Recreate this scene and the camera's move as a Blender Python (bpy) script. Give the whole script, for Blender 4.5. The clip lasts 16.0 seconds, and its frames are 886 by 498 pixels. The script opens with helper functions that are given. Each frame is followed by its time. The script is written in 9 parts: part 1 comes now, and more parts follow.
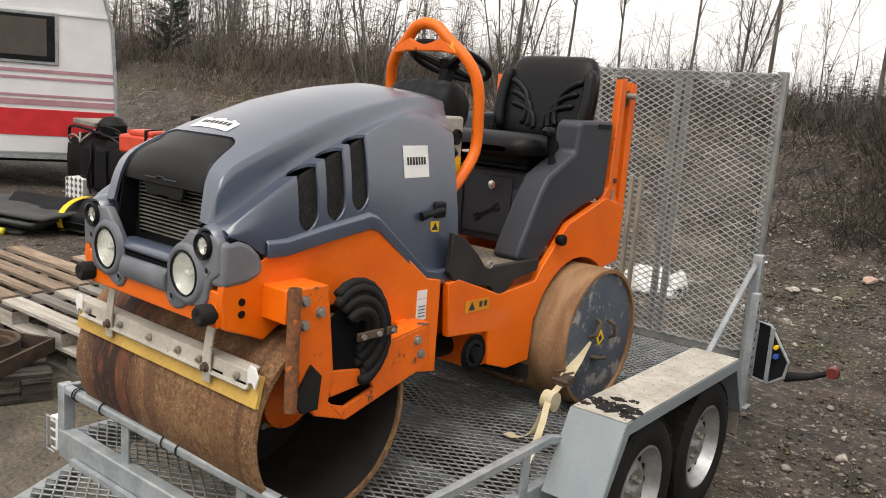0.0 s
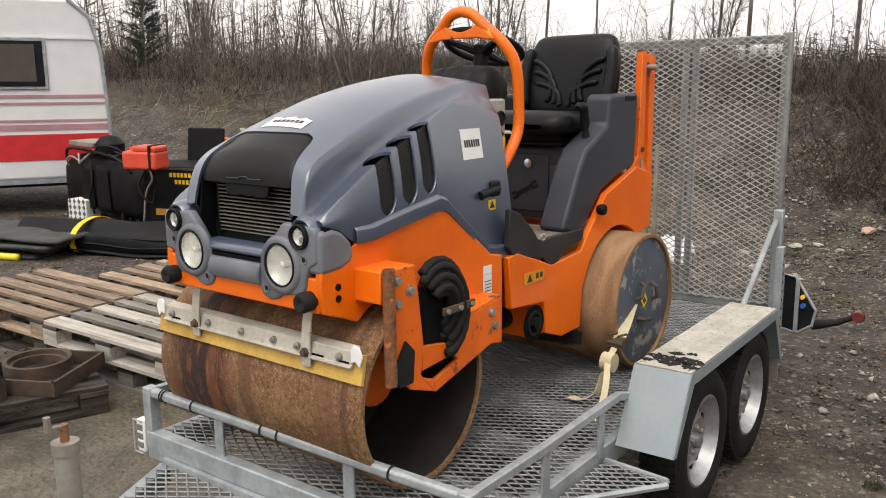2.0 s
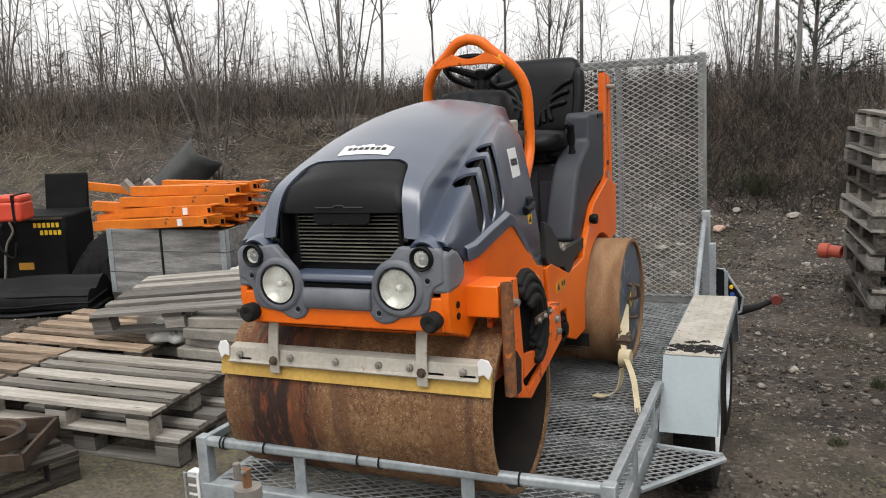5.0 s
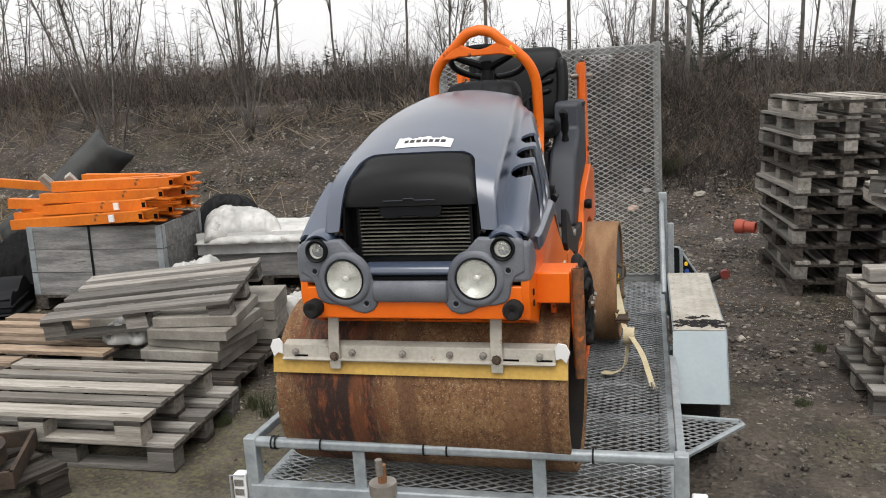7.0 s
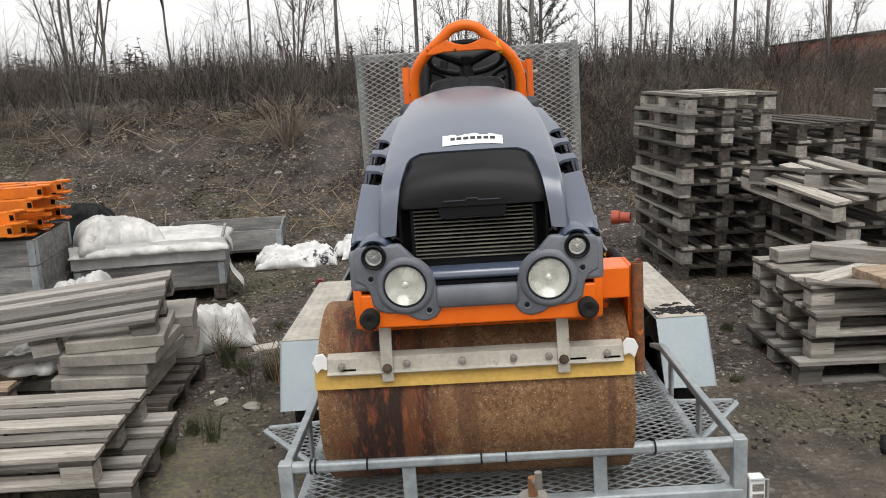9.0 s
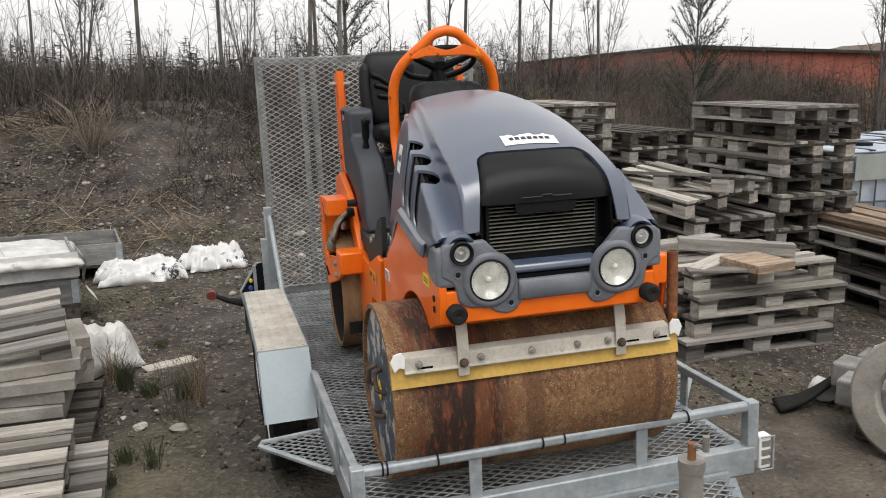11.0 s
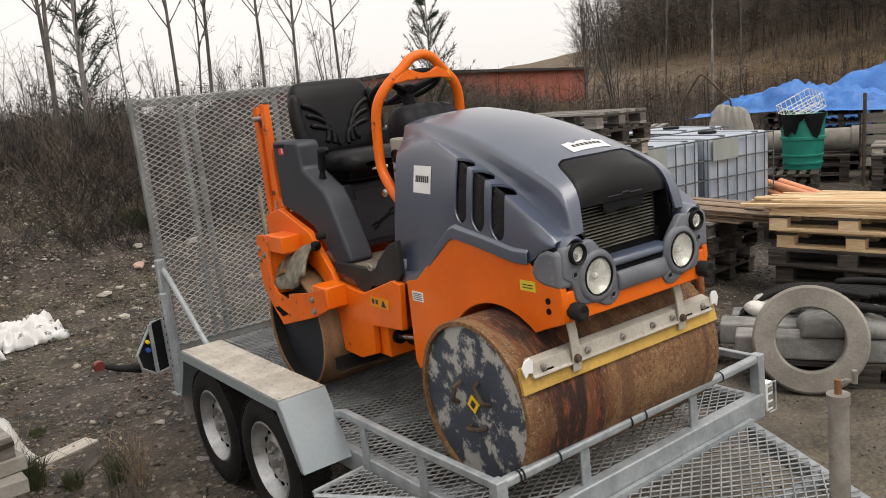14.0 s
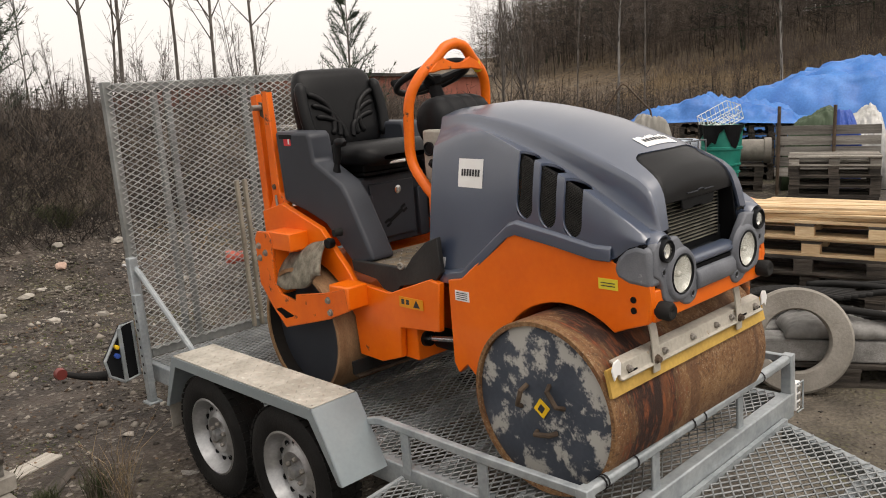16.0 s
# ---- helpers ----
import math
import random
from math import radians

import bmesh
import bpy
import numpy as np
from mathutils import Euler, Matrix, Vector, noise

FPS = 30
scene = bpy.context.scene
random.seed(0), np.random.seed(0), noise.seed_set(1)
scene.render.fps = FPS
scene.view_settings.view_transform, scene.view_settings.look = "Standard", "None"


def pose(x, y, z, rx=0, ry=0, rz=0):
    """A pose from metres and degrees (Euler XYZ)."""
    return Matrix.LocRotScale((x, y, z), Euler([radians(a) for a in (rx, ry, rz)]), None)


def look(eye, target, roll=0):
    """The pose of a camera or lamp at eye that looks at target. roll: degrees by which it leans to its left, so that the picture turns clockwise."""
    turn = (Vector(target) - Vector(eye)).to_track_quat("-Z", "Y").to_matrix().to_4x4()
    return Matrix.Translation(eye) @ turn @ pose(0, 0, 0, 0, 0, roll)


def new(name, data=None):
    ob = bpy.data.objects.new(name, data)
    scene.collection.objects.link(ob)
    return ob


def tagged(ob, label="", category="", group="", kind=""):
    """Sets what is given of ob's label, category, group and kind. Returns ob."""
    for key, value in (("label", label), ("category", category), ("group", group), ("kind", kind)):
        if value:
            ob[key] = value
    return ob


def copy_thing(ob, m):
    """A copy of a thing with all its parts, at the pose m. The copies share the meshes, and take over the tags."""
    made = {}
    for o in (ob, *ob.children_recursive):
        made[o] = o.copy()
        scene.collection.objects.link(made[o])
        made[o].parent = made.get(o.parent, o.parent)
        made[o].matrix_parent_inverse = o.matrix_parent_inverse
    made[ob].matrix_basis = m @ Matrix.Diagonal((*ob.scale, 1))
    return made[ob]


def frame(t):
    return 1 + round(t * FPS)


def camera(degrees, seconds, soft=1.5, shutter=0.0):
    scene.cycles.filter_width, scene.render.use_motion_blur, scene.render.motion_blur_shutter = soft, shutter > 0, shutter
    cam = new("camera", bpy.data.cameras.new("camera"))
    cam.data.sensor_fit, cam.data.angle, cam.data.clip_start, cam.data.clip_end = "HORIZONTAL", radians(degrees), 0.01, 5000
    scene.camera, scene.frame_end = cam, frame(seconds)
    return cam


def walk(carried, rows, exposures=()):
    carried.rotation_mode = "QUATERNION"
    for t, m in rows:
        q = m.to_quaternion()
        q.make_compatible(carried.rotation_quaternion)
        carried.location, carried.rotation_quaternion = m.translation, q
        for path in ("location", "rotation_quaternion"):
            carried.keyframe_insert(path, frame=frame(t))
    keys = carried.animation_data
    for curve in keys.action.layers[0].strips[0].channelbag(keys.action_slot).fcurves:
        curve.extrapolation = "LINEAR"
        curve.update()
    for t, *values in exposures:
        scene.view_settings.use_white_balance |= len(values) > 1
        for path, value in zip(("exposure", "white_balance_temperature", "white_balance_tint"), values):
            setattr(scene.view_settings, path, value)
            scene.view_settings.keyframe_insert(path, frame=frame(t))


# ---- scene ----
cam = camera(56.4, 16.0, soft=1.0)
PATH = [
    (0, (2.173, -1.624, 1.873), (0.937, -0.109, 1.454), 5.2),
    (0.5, (2.181, -1.65, 1.872), (0.94, -0.137, 1.459), 4.5),
    (1, (2.156, -1.706, 1.867), (0.931, -0.179, 1.459), 3.4),
    (1.5, (2.106, -1.78, 1.853), (0.896, -0.246, 1.425), 1.8),
    (2, (2.044, -1.922, 1.835), (0.845, -0.381, 1.403), 0.4),
    (2.5, (1.951, -2.092, 1.813), (0.797, -0.505, 1.428), -0.3),
    (3, (1.861, -2.186, 1.8), (0.772, -0.541, 1.473), -1.1),
    (3.5, (1.74, -2.244, 1.777), (0.685, -0.574, 1.461), -1.8),
    (4, (1.585, -2.319, 1.807), (0.566, -0.629, 1.48), -2.2),
    (4.5, (1.447, -2.412, 1.821), (0.539, -0.665, 1.475), -2.0),
    (7, (0.767, -2.723, 1.87), (0.243, -0.838, 1.457), -2.1),
    (7.5, (0.559, -2.832, 1.887), (0.155, -0.918, 1.471), -2.1),
    (8, (0.39, -2.87, 1.887), (0.076, -0.938, 1.475), -2.4),
    (8.5, (0.188, -2.788, 1.882), (-0.037, -0.846, 1.46), -3.1),
    (9, (-0.009, -2.734, 1.879), (-0.088, -0.782, 1.45), -2.0),
    (9.5, (-0.275, -2.773, 1.864), (-0.153, -0.82, 1.452), -0.9),
    (12, (-1.374, -2.602, 1.875), (-0.722, -0.757, 1.462), -1.6),
    (12.5, (-1.543, -2.528, 1.85), (-0.802, -0.71, 1.467), -2.5),
    (13, (-1.727, -2.398, 1.866), (-0.879, -0.622, 1.507), -3.3),
    (13.5, (-1.95, -2.301, 1.859), (-0.972, -0.595, 1.494), -4.0),
    (14, (-2.17, -2.231, 1.875), (-1.039, -0.624, 1.505), -4.4),
    (14.5, (-2.301, -2.087, 1.859), (-1.091, -0.531, 1.519), -3.6),
    (15, (-2.371, -1.887, 1.863), (-1.125, -0.361, 1.518), -3.2),
    (15.5, (-2.465, -1.785, 1.862), (-1.168, -0.308, 1.49), -3.0),
    (16, (-2.542, -1.726, 1.85), (-1.208, -0.283, 1.477), -2.5),
]
EXPOSURE = 0.42
walk(cam, [(t, look(eye, target, roll)) for t, eye, target, roll in PATH], [(0.0, EXPOSURE + 0.16, 6850, 11.5), (2.2, EXPOSURE + 0.20, 6800, 11.5), (4.5, EXPOSURE - 0.01, 6500, 10), (9.0, EXPOSURE, 6450, 10), (13.5, EXPOSURE - 0.06, 6750, 12), (16.0, EXPOSURE - 0.02, 7050, 13)])

# ---- sky and sun: bright overcast ----
world = bpy.data.worlds.new("overcast_sky")
scene.world = world
world.use_nodes = True
wn, wl = world.node_tree.nodes, world.node_tree.links
sky = wn.new("ShaderNodeTexSky")
sky.sky_type, sky.sun_disc = "NISHITA", False
sky.sun_elevation, sky.sun_rotation = radians(62), radians(195)
sky.air_density, sky.dust_density, sky.ozone_density = 1.0, 4.0, 1.0
hsv = wn.new("ShaderNodeHueSaturation")
hsv.inputs["Saturation"].default_value = 0.12
cloud = wn.new("ShaderNodeMix")
cloud.data_type = "RGBA"
cloud.inputs[0].default_value = 0.72
cloud.inputs[7].default_value = (9.1, 9.0, 8.9, 1)
wl.new(sky.outputs[0], hsv.inputs["Color"])
wl.new(hsv.outputs[0], cloud.inputs[6])
wl.new(cloud.outputs[2], wn["Background"].inputs[0])
wn["Background"].inputs[1].default_value = 0.105
sun = new("sun", bpy.data.lights.new("sun", "SUN"))
sun.data.energy, sun.data.angle, sun.data.color = 1.45, radians(46), (1.0, 0.97, 0.93)
sun.matrix_world = look((1, -4, 8), (0, 0, 0))


# ---- materials ----
def mat(name, a, b, scale=6.0, rough=0.7, metal=0.0, bump=0.15, fine=70.0, lo=0.38, hi=0.64, spot=None, spot_at=0.62, spot_scale=9.0,
        vary=0.0, stretch=(1, 1, 1), grain=0.25, spec=0.4, spot_rough=None, coat=0.0, island=0.0):
    """Two colours mixed by coarse noise, fine grain in value and relief, and optional spots of a third colour."""
    m = bpy.data.materials.new(name)
    m.use_nodes = True
    n, l = m.node_tree.nodes, m.node_tree.links
    bsdf = n["Principled BSDF"]
    bsdf.inputs["Metallic"].default_value = metal
    bsdf.inputs["Specular IOR Level"].default_value = spec
    bsdf.inputs["Coat Weight"].default_value = coat
    tc = n.new("ShaderNodeTexCoord")
    mp = n.new("ShaderNodeMapping")
    mp.inputs["Scale"].default_value = stretch
    info = n.new("ShaderNodeObjectInfo")
    off = n.new("ShaderNodeVectorMath")
    off.operation = "MULTIPLY_ADD"
    off.inputs[1].default_value = (37, 61, 23) if vary else (0, 0, 0)
    l.new(info.outputs["Random"], off.inputs[0])
    l.new(tc.outputs["Object"], off.inputs[2])
    l.new(off.outputs[0], mp.inputs[0])

    def noise_at(s, detail=5.0, plain=False):
        t = n.new("ShaderNodeTexNoise")
        t.inputs["Scale"].default_value, t.inputs["Detail"].default_value = s, detail
        l.new((off if plain else mp).outputs[0], t.inputs["Vector"])
        return t

    def mix(kind, fac, one, two):
        x = n.new("ShaderNodeMix")
        x.data_type, x.blend_type = "RGBA", kind
        for sock, v in ((x.inputs[0], fac), (x.inputs[6], one), (x.inputs[7], two)):
            if isinstance(v, (int, float)):
                sock.default_value = v
            elif isinstance(v, tuple):
                sock.default_value = (*v, 1)
            else:
                l.new(v, sock)
        return x.outputs[2]

    def ramp(src, p, q):
        r = n.new("ShaderNodeMapRange")
        r.inputs[1].default_value, r.inputs[2].default_value = p, q
        l.new(src, r.inputs[0])
        return r.outputs[0]

    coarse = noise_at(scale)
    col = mix("MIX", ramp(coarse.outputs[0], lo, hi), a, b)
    small = noise_at(fine, 4.0)
    col = mix("OVERLAY", grain, col, small.outputs[0])
    rough_out = None
    if spot:
        s = noise_at(spot_scale, 9.0)
        s.inputs["Roughness"].default_value = 0.68
        f = ramp(s.outputs[0], spot_at, spot_at + 0.05)
        col = mix("MIX", f, col, spot)
        if spot_rough is not None:
            rr = n.new("ShaderNodeMix")
            rr.inputs[2].default_value, rr.inputs[3].default_value = rough, spot_rough
            l.new(f, rr.inputs[0])
            rough_out = rr.outputs[0]
    if vary:
        h = n.new("ShaderNodeHueSaturation")
        v = n.new("ShaderNodeMapRange")
        v.inputs[3].default_value, v.inputs[4].default_value = 1 - vary, 1 + vary
        l.new(info.outputs["Random"], v.inputs[0])
        l.new(v.outputs[0], h.inputs["Value"])
        l.new(col, h.inputs["Color"])
        col = h.outputs[0]
    if island:
        geo, h, v = n.new("ShaderNodeNewGeometry"), n.new("ShaderNodeHueSaturation"), n.new("ShaderNodeMapRange")
        v.inputs[3].default_value, v.inputs[4].default_value = 1 - island, 1 + island
        l.new(geo.outputs["Random Per Island"], v.inputs[0])
        l.new(v.outputs[0], h.inputs["Value"])
        l.new(col, h.inputs["Color"])
        col = h.outputs[0]
    l.new(col, bsdf.inputs["Base Color"])
    if rough_out is None:
        rr = n.new("ShaderNodeMapRange")
        rr.inputs[3].default_value, rr.inputs[4].default_value = max(0.05, rough - 0.12), min(1, rough + 0.12)
        l.new(coarse.outputs[0], rr.inputs[0])
        rough_out = rr.outputs[0]
    l.new(rough_out, bsdf.inputs["Roughness"])
    if bump:
        bp = n.new("ShaderNodeBump")
        bp.inputs["Strength"].default_value, bp.inputs["Distance"].default_value = bump, 0.01
        l.new(small.outputs[0], bp.inputs["Height"])
        l.new(bp.outputs[0], bsdf.inputs["Normal"])
    return m


def plain(name, c, rough=0.5, metal=0.0):
    return mat(name, tuple(0.9 * v for v in c), tuple(min(1, 1.1 * v) for v in c), rough=rough, metal=metal, bump=0.04, grain=0.12)


ORANGE = mat("orange_paint", (0.84, 0.155, 0.004), (0.74, 0.125, 0.004), 3, 0.38, bump=0.04, fine=40, grain=0.14, spot=(0.13, 0.05, 0.025), spot_at=0.685, spot_scale=9, spot_rough=0.8, coat=0.2)
ORANGE_WORN = mat("worn_orange_paint", (0.80, 0.145, 0.004), (0.68, 0.115, 0.006), 5, 0.5, bump=0.08, fine=40, grain=0.2, spot=(0.10, 0.05, 0.035), spot_at=0.615, spot_scale=13, spot_rough=0.85)


def worn_edges(m, colour, radius, amount):
    """Wears the paint off along the edges, unevenly, down to the given colour."""
    n, l = m.node_tree.nodes, m.node_tree.links
    base = n["Principled BSDF"].inputs["Base Color"]
    old = base.links[0].from_socket
    bev, geo, dot, edge, tex, patchy, times, mix = (n.new("ShaderNode" + k) for k in ("Bevel", "NewGeometry", "VectorMath", "MapRange", "TexNoise", "MapRange", "Math", "Mix"))
    bev.samples, bev.inputs["Radius"].default_value = 4, radius
    dot.operation, times.operation, mix.data_type = "DOT_PRODUCT", "MULTIPLY", "RGBA"
    edge.inputs[1].default_value, edge.inputs[2].default_value, edge.inputs[3].default_value, edge.inputs[4].default_value = 0.86, 0.985, 1.0, 0.0
    tex.inputs["Scale"].default_value, tex.inputs["Detail"].default_value = 26.0, 6.0
    patchy.inputs[1].default_value, patchy.inputs[2].default_value, patchy.inputs[4].default_value = 0.46, 0.60, amount
    l.new(bev.outputs[0], dot.inputs[0])
    l.new(geo.outputs["Normal"], dot.inputs[1])
    l.new(dot.outputs["Value"], edge.inputs[0])
    l.new(tex.outputs[0], patchy.inputs[0])
    l.new(edge.outputs[0], times.inputs[0])
    l.new(patchy.outputs[0], times.inputs[1])
    l.new(times.outputs[0], mix.inputs[0])
    l.new(old, mix.inputs[6])
    mix.inputs[7].default_value = (*colour, 1)
    l.new(mix.outputs[2], base)


worn_edges(ORANGE_WORN, (0.075, 0.036, 0.020), 0.012, 1.0)
worn_edges(ORANGE, (0.16, 0.055, 0.018), 0.007, 0.8)
HOOD = mat("grey_plastic_hood", (0.035, 0.051, 0.089), (0.045, 0.064, 0.107), 3, 0.36, bump=0.03, fine=300, grain=0.12, spot=(0.27, 0.28, 0.29), spot_at=0.755, spot_scale=24, coat=1.0, spec=0.5)
HOOD.node_tree.nodes["Principled BSDF"].inputs["Coat Roughness"].default_value = 0.27
HOOD.node_tree.nodes["Principled BSDF"].inputs["Coat IOR"].default_value = 1.8
PANEL = mat("matt_black_panel", (0.006, 0.0064, 0.007), (0.011, 0.0115, 0.0125), 5, 0.40, bump=0.05, fine=250, spec=0.18)
# near-black for closed faces that paint the shade inside gaps and recesses
GAP = mat("opening_shade_black", (0.0035, 0.0035, 0.004), (0.006, 0.006, 0.007), 5, 0.9, bump=0.05, spec=0.1)
BEZEL = mat("light_grey_bezel", (0.098, 0.106, 0.124), (0.158, 0.168, 0.188), 7, 0.48, bump=0.08, fine=200, grain=0.2, spot=(0.30, 0.305, 0.31), spot_at=0.68, spot_scale=12)
CONSOLE = mat("dark_grey_plastic", (0.026, 0.030, 0.039), (0.036, 0.041, 0.052), 4, 0.5, bump=0.06, fine=250, grain=0.15)
BLACK = mat("black_plastic", (0.006, 0.0065, 0.0075), (0.012, 0.013, 0.0145), 5, 0.5, bump=0.08, fine=200, spec=0.14)
SEATMAT = mat("black_vinyl", (0.004, 0.0043, 0.005), (0.007, 0.0075, 0.0085), 5, 0.42, bump=0.08, fine=320, spec=0.2)
RUBBER = mat("black_rubber", (0.006, 0.006, 0.006), (0.014, 0.0135, 0.013), 7, 0.75, bump=0.25, fine=90, spot=(0.05, 0.046, 0.04), spot_at=0.67, spec=0.25)
RIM = mat("silver_rim_paint", (0.33, 0.335, 0.34), (0.48, 0.485, 0.49), 8, 0.36, metal=0.75, bump=0.05, spot=(0.22, 0.17, 0.12), spot_at=0.68)
GALV = mat("galvanised_steel", (0.27, 0.30, 0.315), (0.37, 0.40, 0.415), 11, 0.5, metal=0.35, bump=0.08, fine=60, spot=(0.17, 0.17, 0.16), spot_at=0.69, spot_scale=6)
GALVBLUE = mat("smooth_bluish_galvanised_sheet", (0.25, 0.295, 0.315), (0.295, 0.34, 0.36), 3, 0.42, metal=0.3, bump=0.03, fine=60, grain=0.08, spot=(0.09, 0.10, 0.105), spot_at=0.735, spot_scale=8)
GALVMESH = mat("weathered_galvanised_mesh", (0.20, 0.212, 0.215), (0.33, 0.345, 0.35), 9, 0.55, metal=0.35, bump=0.1)
PLATE = mat("checker_plate_dusty", (0.37, 0.348, 0.30), (0.50, 0.475, 0.42), 7, 0.6, metal=0.15, bump=0.2, fine=45, spot=(0.22, 0.19, 0.15), spot_at=0.66, spot_scale=4)
RUST = mat("brown_rust", (0.16, 0.07, 0.03), (0.24, 0.12, 0.055), 9, 0.9, bump=0.3)
STEEL = mat("dull_steel", (0.23, 0.21, 0.185), (0.33, 0.31, 0.28), 9, 0.55, metal=0.4, bump=0.15, spot=(0.2, 0.1, 0.05), spot_at=0.66)
SCRAPER = mat("pale_steel_scraper", (0.40, 0.375, 0.32), (0.50, 0.47, 0.41), 8, 0.6, metal=0.2, bump=0.15, spot=(0.26, 0.17, 0.09), spot_at=0.66)
YELLOWLIP = mat("yellow_scraper_lip", (0.55, 0.35, 0.08), (0.42, 0.26, 0.06), 5, 0.6, bump=0.08, spot=(0.22, 0.13, 0.05), spot_at=0.63, spot_scale=5)
CHROME = mat("bright_steel", (0.6, 0.6, 0.6), (0.7, 0.7, 0.7), 6, 0.25, metal=0.9, bump=0.02)
WHITE = mat("white_label", (0.74, 0.74, 0.73), (0.8, 0.8, 0.79), 9, 0.5, bump=0.02, grain=0.06)
INK = plain("dark_print", (0.03, 0.03, 0.035), 0.6)
YELLOWSTICK = plain("yellow_label", (0.78, 0.5, 0.02), 0.5)
REDSTICK = plain("red_label", (0.6, 0.04, 0.05), 0.5)
WEB = mat("cream_webbing", (0.50, 0.43, 0.27), (0.60, 0.53, 0.37), 9, 0.85, bump=0.3, fine=250)
GREYWOOD = mat("weathered_grey_wood", (0.145, 0.134, 0.119), (0.275, 0.26, 0.237), 5.0, 0.85, bump=0.5, fine=55, vary=0.6, stretch=(6, 0.35, 6), grain=0.55, lo=0.34, hi=0.66, spot=(0.04, 0.035, 0.03), spot_at=0.65, spot_scale=5)
PALEWOOD = mat("aged_pale_wood", (0.215, 0.195, 0.165), (0.40, 0.375, 0.335), 5.0, 0.85, bump=0.5, fine=55, vary=0.45, stretch=(6, 0.35, 6), grain=0.55, lo=0.34, hi=0.66, spot=(0.075, 0.064, 0.052), spot_at=0.61, spot_scale=5)
WARMWOOD = mat("brown_board_wood", (0.20, 0.145, 0.10), (0.35, 0.265, 0.19), 3.0, 0.8, bump=0.45, fine=16, vary=0.28, stretch=(11, 1, 11), grain=0.65, spot=(0.06, 0.045, 0.032), spot_at=0.65, spot_scale=2.2)
NEWWOOD = mat("fresh_pine", (0.56, 0.39, 0.22), (0.70, 0.53, 0.33), 3.0, 0.7, bump=0.2, fine=16, vary=0.18, stretch=(11, 1, 11), grain=0.4)
# dark pallets and planks; on other pallets' inner boards it paints the gaps' shade
DARKWOOD = mat("dark_wet_wood_and_gap_shade", (0.024, 0.020, 0.016), (0.085, 0.072, 0.060), 3.0, 0.8, bump=0.45, fine=16, vary=0.4, stretch=(11, 1, 11), grain=0.6)
CONCRETE = mat("grey_concrete", (0.205, 0.190, 0.165), (0.315, 0.296, 0.262), 5, 0.85, bump=0.3, fine=60, vary=0.12, spot=(0.27, 0.25, 0.22), spot_at=0.64)
WHITEPLASTIC = mat("white_plastic_film", (0.42, 0.42, 0.40), (0.60, 0.595, 0.57), 5, 0.45, bump=0.9, fine=13, grain=0.35, spot=(0.33, 0.315, 0.28), spot_at=0.63, spot_scale=6)


